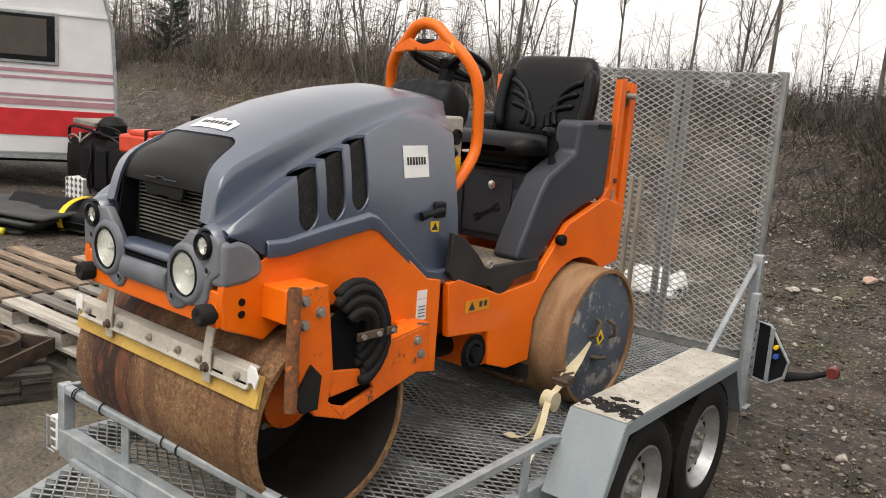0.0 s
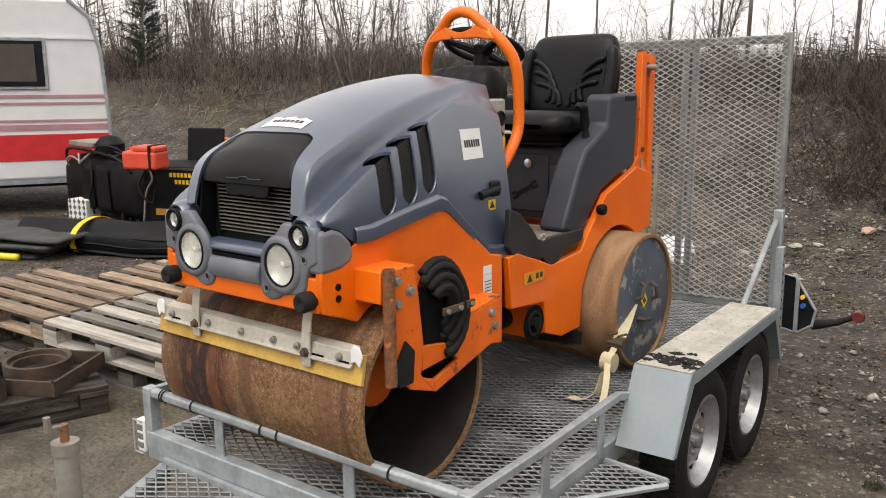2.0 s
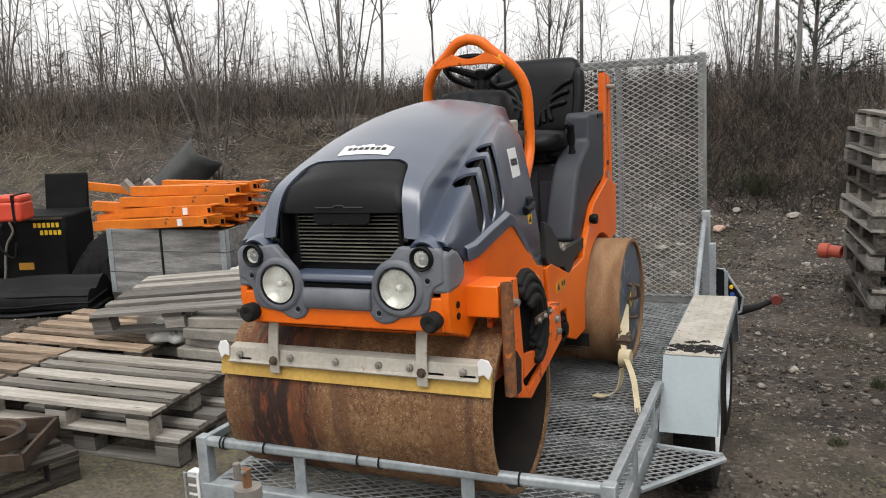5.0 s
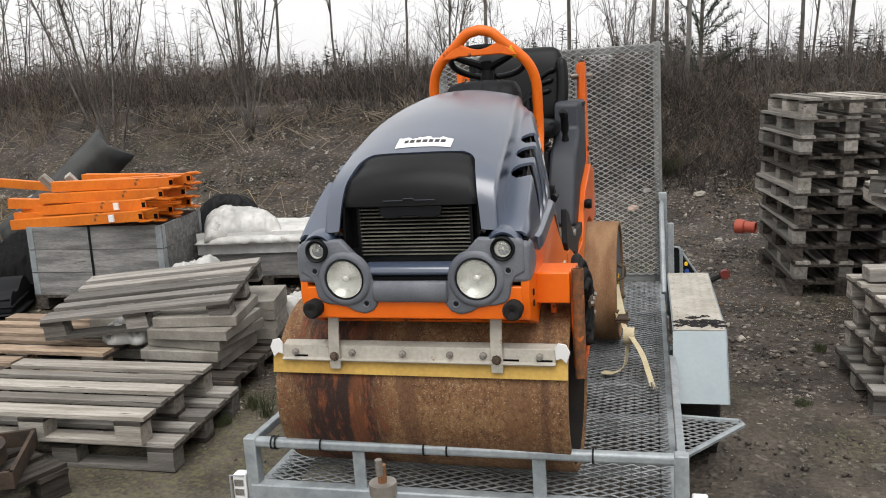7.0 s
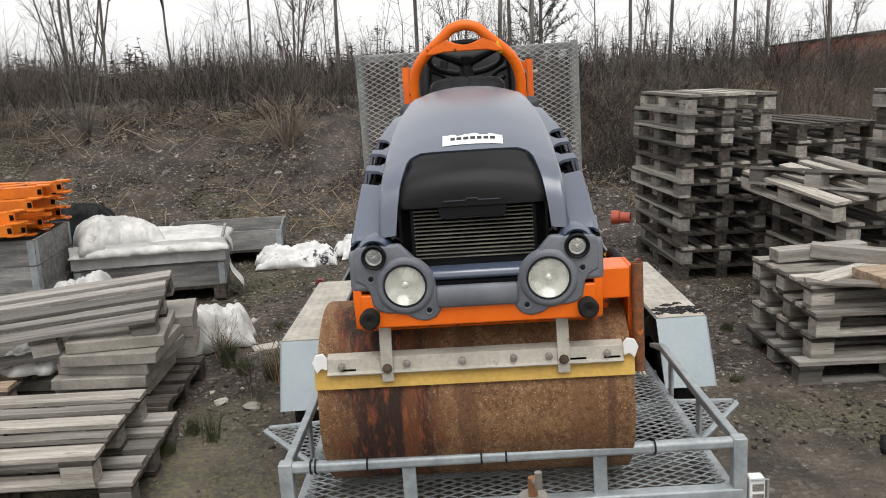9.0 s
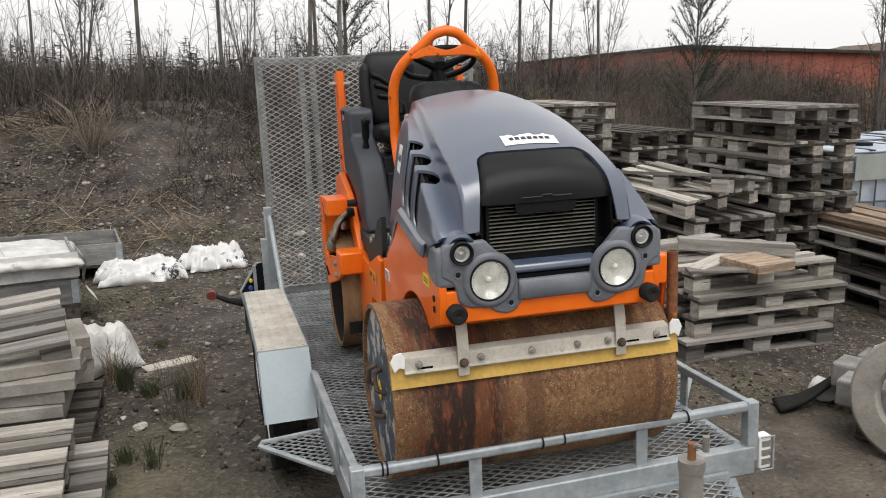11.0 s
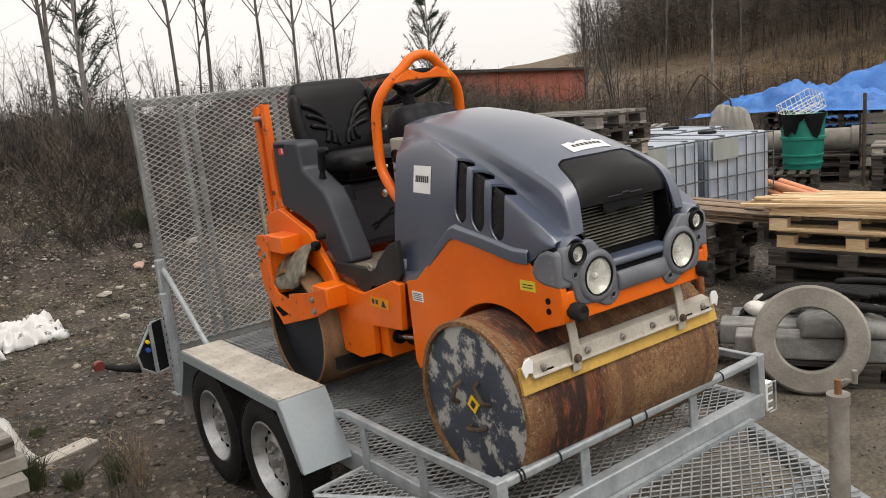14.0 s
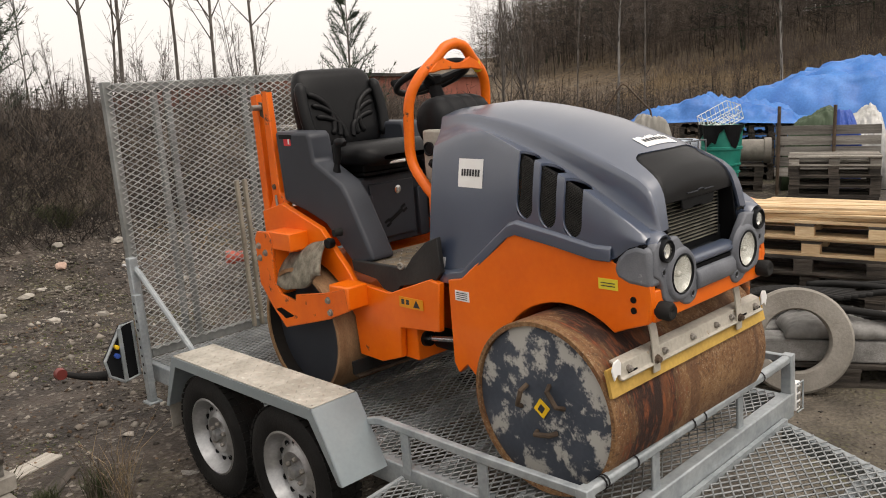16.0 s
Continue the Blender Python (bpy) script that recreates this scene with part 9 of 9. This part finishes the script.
def fallen(name, n, xr, lo, hi, material, label, seed):
    """Long dead stems that lie bent over the slope."""
    g = np.random.default_rng(seed)
    p = bush_place(g, n, xr, lo, hi, 15)
    a, ln = g.uniform(0, 6.3, n), g.uniform(0.35, 1.1, n)
    d = np.stack([np.cos(a), 0.6 * np.sin(a) - 0.25, 0 * a], -1)
    q = p + d * (ln * 0.5)[:, None]
    e = q + (d + np.stack([g.normal(0, 0.3, n), g.normal(0, 0.3, n), 0 * a], -1)) * (ln * 0.5)[:, None]
    p[:, 2] += 0.02
    q[:, 2] = ground_height(q[:, 0], q[:, 1]) + g.uniform(0.05, 0.28, n)
    e[:, 2] = ground_height(e[:, 0], e[:, 1]) + g.uniform(0.01, 0.10, n)
    pts, faces = sticks(np.concatenate([p, q]), np.concatenate([q, e]), np.r_[np.full(n, 0.006), np.full(n, 0.0045)], np.r_[np.full(n, 0.0045), np.full(n, 0.002)], 4)
    return tagged(new(name, quick_mesh(name, pts, faces, material)), label, "dead stems", kind="stuff")


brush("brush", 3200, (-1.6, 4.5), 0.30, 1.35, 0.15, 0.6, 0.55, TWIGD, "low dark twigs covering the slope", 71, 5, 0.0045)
brush("brush", 1500, (-1.6, 4.5), 0.45, 1.35, 0.2, 0.7, 0.45, TWIG, "low brown twigs covering the slope", 72, 5, 0.004)
fallen("fallen_stems", 900, (-14, 9), 0.9, 1.35, DEADGRASS, "pale fallen stems along the top of the bank", 61)
fallen("fallen_stems", 260, (-14, 9), 0.35, 0.9, TWIG, "scattered fallen stems on the gravel slope", 62)


fallen("fallen_stems", 150, (-9, -1.2), 0.03, 0.35, STRAW, "thin pale stems lying on the gravel", 63)
fallen("fallen_stems", 60, (1.8, 6), 0.03, 0.4, STRAW, "thin pale stems lying on the gravel", 64)


def bushes(name, n, xr, lo, hi, hmin, hmax, material, label, seed, stems=34, r=0.0042):
    """Clumps of stems that spread from one foot, joined: a thicket."""
    g = np.random.default_rng(seed)
    p = bush_place(g, n, xr, lo, hi)
    A, B, R0, R1 = [], [], [], []
    for q in p:
        h = g.uniform(hmin, hmax)
        a, sp = g.uniform(0, 6.3, stems), np.abs(g.normal(0, 0.45, stems))
        d = np.stack([np.cos(a) * sp, np.sin(a) * sp, np.ones(stems)], -1)
        ln = h * g.uniform(0.5, 1.0, stems)
        s0 = q + np.stack([g.normal(0, 0.08, stems), g.normal(0, 0.08, stems), 0 * a], -1)
        m1 = s0 + d * (ln * 0.55)[:, None]
        e = m1 + (d * [1.5, 1.5, 0.8] + g.normal(0, 0.12, (stems, 3))) * (ln * 0.45)[:, None]
        A += [s0, m1]
        B += [m1, e]
        R0 += [np.full(stems, r), np.full(stems, r * 0.65)]
        R1 += [np.full(stems, r * 0.65), np.full(stems, r * 0.2)]
        for _ in range(3):
            f = g.uniform(0.1, 1, stems)[:, None]
            t0 = m1 + (e - m1) * f
            A.append(t0), B.append(t0 + g.normal(0, 0.22, (stems, 3)) * (ln * 0.5)[:, None] + [0, 0, 0.05]), R0.append(np.full(stems, r * 0.4)), R1.append(np.full(stems, r * 0.15))
    pts, faces = sticks(np.concatenate(A), np.concatenate(B), np.concatenate(R0), np.concatenate(R1), 3)
    return tagged(new(name, quick_mesh(name, pts, faces, material)), label, "bush", kind="stuff")


bushes("thicket", 80, (-20, 22), 1.05, 1.5, 0.6, 1.5, TWIG, "brown leafless thicket on the bank", 51)
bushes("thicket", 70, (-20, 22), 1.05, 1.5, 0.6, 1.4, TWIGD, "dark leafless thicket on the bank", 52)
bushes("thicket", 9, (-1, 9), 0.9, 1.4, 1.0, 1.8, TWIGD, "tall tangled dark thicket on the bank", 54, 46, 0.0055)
bushes("thicket", 22, (-1, 9), 1.05, 1.4, 0.8, 1.5, BARK, "tall arching grey thicket on the bank", 55, 26, 0.005)
bushes("dry_clumps", 46, (-14, 20), 0.85, 1.3, 0.35, 0.8, DEADGRASS, "pale clumps of dry stalks on the bank", 53)

# ---- bare young trees ----
PALEBARK = mat("pale_birch_bark", (0.16, 0.15, 0.14), (0.30, 0.285, 0.265), 5, 0.85, bump=0.15, fine=20, stretch=(1, 1, 0.25), spot=(0.05, 0.045, 0.04), spot_at=0.56, spot_scale=7)
LIMB = mat("grey_brown_limbs", (0.050, 0.042, 0.037), (0.105, 0.090, 0.078), 4, 0.9, bump=0, fine=9)


def stem_path(g, height, lean):
    """A slightly wandering stem from the ground up."""
    n = 9
    zs = np.linspace(0, height, n)
    away = np.cumsum(g.normal(0, 0.022 * height / n, (n, 2)), 0) + np.outer(zs, lean)
    away -= away[0]
    return np.column_stack([away, zs])


def limbs(g, path, height, count, reach, start, A, B, R0, R1):
    """Limbs that leave the stem steeply and bend up, with forked twigs."""
    for _ in range(count):
        f = start + (0.98 - start) * g.random() ** 0.9
        s0 = np.array([np.interp(f * height, path[:, 2], path[:, c]) for c in range(3)])
        a = g.uniform(0, 6.3)
        ln = height * reach * (1.08 - f) * g.uniform(0.6, 1.15) + 0.18
        d = np.array([math.cos(a), math.sin(a), g.uniform(0.7, 1.6)])
        d /= np.linalg.norm(d)
        r = 0.0022 * height * (1.15 - f) + 0.0025
        p0 = s0
        knots = [s0]
        for k in range(3):
            d = d + np.array([0, 0, 0.22]) + g.normal(0, 0.10, 3)
            d /= np.linalg.norm(d)
            p1 = p0 + d * ln / 3
            A.append(p0), B.append(p1), R0.append(r * (1 - 0.28 * k)), R1.append(r * (0.72 - 0.24 * k))
            knots.append(p1)
            p0 = p1
        for _ in range(6):
            u = g.uniform(0.25, 1.0) * 2.999
            q = knots[int(u)] + (knots[int(u) + 1] - knots[int(u)]) * (u % 1)
            w_ = d * 0.8 + g.normal(0, 0.45, 3)
            w_ /= np.linalg.norm(w_)
            e = q + w_ * ln * g.uniform(0.15, 0.42)
            A.append(q), B.append(e), R0.append(0.0042), R1.append(0.0018)
            for _ in range(2):
                v_ = w_ + g.normal(0, 0.5, 3)
                m_ = q + (e - q) * g.uniform(0.3, 0.9)
                A.append(m_), B.append(m_ + v_ / np.linalg.norm(v_) * ln * g.uniform(0.07, 0.2)), R0.append(0.0028), R1.append(0.0012)


def bare_tree(m, height, kind, label, seed):
    """kind: one thin stem, a thick one, a pale birch, or many stems from one foot."""
    g = np.random.default_rng(seed)
    ob = thing("bare_tree", m, label, "tree", "bare trees on the bank")
    A, B, R0, R1 = [], [], [], []
    base = {"one": 0.0042, "thick": 0.0050, "birch": 0.0056, "multi": 0.0034}[kind] * height
    for k in range(6 if kind == "multi" else 1):
        h = height * (g.uniform(0.6, 1.0) if kind == "multi" else 1.0)
        lean = g.normal(0, 0.16, 2) if kind == "multi" else g.normal(0, 0.025, 2)
        path = stem_path(g, h, lean)
        n = len(path)
        part("trunk", Shape().tube([tuple(q) for q in path], [base * (1 - 0.86 * i / (n - 1)) + 0.003 for i in range(n)], 8), PALEBARK if kind == "birch" else BARK, ob, smooth="all")
        limbs(g, path, h, {"one": 20, "thick": 26, "birch": 38, "multi": 11}[kind], {"one": 0.20, "thick": 0.26, "birch": 0.24, "multi": 0.22}[kind], 0.16 if kind == "multi" else 0.24, A, B, R0, R1)
    pts, faces = sticks(np.array(A), np.array(B), np.array(R0), np.array(R1), 3)
    c = new("crown", quick_mesh("crown", pts, faces, LIMB))
    c.parent = ob
    return ob


TREES = (
    (-15.9, 11.1, 6.5, "multi"), (-7.2, 7.9, 5.2, "multi"), (-5.6, 9.1, 4.4, "multi"), (-6.7, 12.5, 6.5, "one"), (-5.3, 12.1, 5.0, "one"), (-3.8, 11.7, 5.5, "one"),
    (-2.1, 10.7, 6.5, "thick"), (-0.9, 12.0, 7.0, "thick"), (0.4, 11.1, 7.0, "thick"), (0.7, 12.2, 7.0, "thick"), (-6.4, 10.5, 6.0, "one"),
    (5.5, 13.3, 7.0, "thick"), (2.9, 11.9, 4.5, "one"), (1.0, 11.8, 7.5, "birch"), (2.9, 12.9, 7.0, "thick"),
    (3.8, 13.7, 7.5, "thick"), (5.2, 14.2, 7.0, "thick"), (7.1, 14.4, 8.0, "one"), (19.6, 13.8, 9.0, "birch"), (16.4, 13.0, 7.0, "one"), (12.9, 12.5, 6.0, "multi"),
    (20.9, 13.7, 8.5, "one"), (23.8, 10.4, 9.0, "birch"), (14.2, 12.6, 6.5, "multi"))
SAY = {"one": "thin bare young tree on the bank", "thick": "bare tree with a straight grey trunk on the bank", "birch": "bare birch with a pale trunk", "multi": "bare bushy tree with many stems on the bank"}
for k, (x, y, h, kind_) in enumerate(TREES):
    bare_tree(pose(x, y, float(ground_height(np.array(x), np.array(y))) - 0.05, 0, 0, 47 * k), h, kind_, SAY[kind_], 100 + k)
rt = random.Random(77)
kinds_ = [bare_tree(pose(x, y, float(ground_height(np.array(x), np.array(y))) - 0.05), h, kd, SAY[kd], sd) for x, y, h, kd, sd in ((-11.0, 13.0, 4.4, "one", 201), (-13.5, 12.0, 3.8, "multi", 202), (8.5, 17.5, 4.2, "multi", 203))]
for k in range(30):
    x = rt.uniform(-26, 20)
    y = 12.0 + rt.uniform(0, 9) + max(0, x - 2) * 0.75 - max(0, -x - 3) * 0.12
    o = copy_thing(kinds_[k % 3], pose(x, y, float(ground_height(np.array(x), np.array(y))) - 0.05, rt.uniform(-4, 4), rt.uniform(-4, 4), rt.uniform(0, 360)))
    size_ = rt.uniform(0.5, 1.05)
    o.scale = (size_, size_, size_)


# ---- conifers ----
def spruce(m, height, label, seed, width=0.32, lift=1.0, whorls=0.045):
    g = np.random.default_rng(seed)
    ob = thing("conifer", m, label, "tree", "young conifers")
    part("trunk", Shape().tube([(0, 0, 0), (0.01, 0.0, height * 0.5), (0, 0, height)], [0.05, 0.03, 0.006], 7), BARK, ob, smooth=True)
    A, B, R = [], [], []
    for lev in np.arange(0.12, 1.0, whorls):
        for k in range(7):
            a, ln = g.uniform(0, 6.3), height * width * (1.05 - lev) * g.uniform(0.75, 1.1) + 0.08
            s = np.array([0, 0, lev * height])
            e = s + np.array([math.cos(a) * ln, math.sin(a) * ln, ln * g.uniform(0.25, 0.8) * lift])
            A.append(s), B.append(e), R.append(0.008)
            for u in np.linspace(0.25, 1, 9):
                q = s + (e - s) * u
                for _ in range(5):
                    w_ = (e - s) / ln * 0.7 + g.normal(0, 0.55, 3)
                    A.append(q), B.append(q + w_ / np.linalg.norm(w_) * 0.09 * (0.5 + height / 5)), R.append(0.007)
    pts, faces = sticks(np.array(A), np.array(B), np.array(R), np.array(R) * 0.3, 3)
    c = new("crown", quick_mesh("crown", pts, faces, GREENLEAF))
    c.parent = ob
    return ob


at = lambda x, y, r=0: pose(x, y, float(ground_height(np.array(x), np.array(y))) - 0.05, 0, 0, r)
spruce(at(9.0, 13.6), 3.8, "young green conifer on the bank", 5, 0.26, 2.2, 0.09)
spruce(at(1.25, 12.6), 2.9, "small dull green pine on the bank", 9, 0.30, 1.6, 0.10)
spruce(at(-17.5, 10.6), 3.1, "dark conifer beyond the caravan", 6, 0.2)


# ---- woods ----
def far_woods(name, n, xr, yr, hmin, hmax, keep, material, label, seed, twigs=10, r=0.03, up=0.5):
    g = np.random.default_rng(seed)
    x, y = g.uniform(*xr, n * 6), g.uniform(*yr, n * 6)
    ok = keep(x, y)
    x, y = x[ok][:n], y[ok][:n]
    n = len(x)
    p = np.stack([x, y, ground_height(x, y) - 0.1], -1)
    h = g.uniform(hmin, hmax, n)
    top = p + np.stack([g.normal(0, 0.10, n), g.normal(0, 0.10, n), np.ones(n)], -1) * h[:, None]
    A, B, R0, R1 = [p], [top], [np.full(n, r)], [np.full(n, r * 0.2)]
    for k in range(twigs):
        f = g.uniform(0.2, 1.0, n)
        s = p + (top - p) * f[:, None]
        d = np.stack([g.normal(0, 0.75, n), g.normal(0, 0.75, n), g.uniform(min(up * 0.3, up * 1.6), max(up * 0.3, up * 1.6), n)], -1)
        e = s + d * (h * 0.25 * (1.15 - f))[:, None]
        A.append(s), B.append(e), R0.append(np.full(n, r * 0.5)), R1.append(np.full(n, r * 0.2))
    pts, faces = sticks(np.concatenate(A), np.concatenate(B), np.concatenate(R0), np.concatenate(R1), 3)
    return tagged(new(name, quick_mesh(name, pts, faces, material)), label, "woods", kind="stuff")


hill = lambda x, y: (ground_height(x, y) > 2.5) & (x > 14)
far_woods("hill_woods", 2600, (16, 70), (-5, 60), 3, 9, hill, TWIG, "leafless brown woods on the hill", 31, 60, 0.017)
far_woods("hill_woods", 1100, (18, 80), (-5, 60), 4, 10, hill, TWIGD, "dark leafless woods on the hill", 32, 60, 0.02)
far_woods("hill_conifers", 70, (30, 85), (0, 70), 6, 12, lambda x, y: hill(x, y) & (ground_height(x, y) > 3), GREENLEAF, "dark conifers among the hill woods", 33, 60, 0.08, -0.1)
brush("hill_brush", 3000, (14, 40), 1.6, 5.0, 0.8, 2.6, 0.16, TWIG, "leafless brown scrub at the foot of the hill", 37, 10, 0.008, 34)
brush("hill_brush", 5000, (12, 22), 0.15, 2.6, 0.6, 1.7, 0.3, TWIG, "dense brown scrub at the foot of the hill", 38, 8, 0.007, 19)
brush("hill_brush", 4000, (12, 24), 0.3, 3.0, 0.6, 1.5, 0.3, TWIGD, "dense dark scrub at the foot of the hill", 39, 8, 0.008, 20)
brush("hill_grass", 26000, (20, 42), 0.12, 3.0, 0.4, 1.0, 0.35, STRAW, "tall pale grass on the slope", 40, 1, 0.012, 26)
brush("hill_grass", 12000, (12, 34), 0.2, 3.5, 0.15, 0.55, 0.45, STRAW, "tall dry grass at the foot of the hill", 34, 1, 0.006, 30)
far_woods("corner_scrub", 1500, (13.8, 29), (9.5, 22), 0.6, 2.0, lambda x, y: x + 0.6 * y > 20.5, TWIG, "brown scrub behind the far corner of the yard", 41, 16, 0.010)
far_woods("corner_scrub", 700, (13.8, 29), (9.5, 22), 0.6, 2.4, lambda x, y: x + 0.6 * y > 20.5, TWIGD, "dark scrub behind the far corner of the yard", 42, 16, 0.011)
brush("shed_scrub", 2600, (9.5, 24), 0.3, 1.3, 0.7, 1.7, 0.3, TWIG, "brown scrub in front of the shed", 43, 8, 0.008, 24)
far_woods("far_trees", 1100, (-110, 25), (50, 110), 1.5, 3.6, lambda x, y: x > -200, TWIGD, "distant belt of dark trees", 35, 40, 0.06, 0.1)
far_woods("side_woods", 500, (-70, -22), (6, 45), 3, 6, lambda x, y: x > -200, TWIG, "leafless scrub beyond the caravan", 36, 16, 0.035)

# ---- grass tufts by the trailer ----
def tuft(m, n, h, material, label, seed, r=0.0022):
    g = np.random.default_rng(seed)
    a = g.uniform(0, 6.3, n)
    r_ = g.uniform(0, 0.05, n)
    p = np.stack([r_ * np.cos(a), r_ * np.sin(a), 0 * a], -1)
    d = np.stack([g.normal(0, 0.22, n), g.normal(0, 0.22, n), np.ones(n)], -1)
    ln = g.uniform(0.5, 1, n) * h
    q = p + d * (ln * 0.6)[:, None]
    e = q + (d + np.stack([g.normal(0, 0.35, n), g.normal(0, 0.35, n), -0.2 + 0 * a], -1)) * (ln * 0.4)[:, None]
    pts, faces = sticks(np.concatenate([p, q]), np.concatenate([q, e]), np.r_[np.full(n, r), np.full(n, 0.73 * r)], np.r_[np.full(n, 0.73 * r), np.full(n, 0.23 * r)], 3)
    ob = new("grass_tuft", quick_mesh("grass_tuft", pts, faces, material))
    ob.matrix_world = m
    return tagged(ob, label, "grass", "grass tufts")


straw_fan = tuft(pose(-2.68, 9.1, float(ground_height(np.array(-2.68), np.array(9.1))) - 0.03), 48, 1.1, DEADGRASS, "wide fan of pale dry stalks on the bank", 70, 0.0036)
straw_fan.scale = (2.1, 2.1, 1.0)
for k, (x, y, n, h, mt_) in enumerate(((0.70, 8.35, 130, 0.34, LEAF), (0.86, 8.5, 90, 0.42, DEADGRASS), (0.60, 8.55, 110, 0.26, LEAF))):
    weed = tuft(pose(x, y, float(ground_height(np.array(x), np.array(y))) - 0.03), n, h, mt_, "low green and straw-coloured weeds on the slope", 90 + k)
    weed.scale = (2.2, 2.2, 1.0)
for k, (x, y, n, h, mt_) in enumerate(((-1.30, 1.72, 13, 0.42, TWIG), (-1.36, 1.86, 15, 0.5, TWIG), (-1.25, 2.25, 13, 0.4, TWIG), (-1.22, 2.0, 34, 0.45, STRAW), (-1.3, 2.1, 120, 0.22, LEAF), (-1.65, 2.35, 140, 0.25, LEAF), (-1.5, 2.2, 160, 0.14, LEAF), (-1.55, 1.35, 60, 0.12, LEAF), (-1.75, 2.5, 26, 0.4, STRAW), (1.5, 1.9, 120, 0.07, LEAF), (1.75, 2.9, 80, 0.08, LEAF), (-1.42, 1.25, 40, 0.2, LEAF), (-1.75, 1.5, 200, 0.06, LEAF), (-1.95, 1.75, 220, 0.06, LEAF), (-1.62, 1.12, 160, 0.06, LEAF), (-2.1, 3.6, 200, 0.06, LEAF), (-2.5, 4.4, 200, 0.07, LEAF), (-1.5, 3.2, 160, 0.05, LEAF))):
    tuft(pose(x, y, 0.0), n, h, mt_, "tuft of dry grass by the trailer" if mt_ is STRAW else "dry brown weed stems by the trailer" if mt_ is TWIG else "low green weeds by the trailer", k)
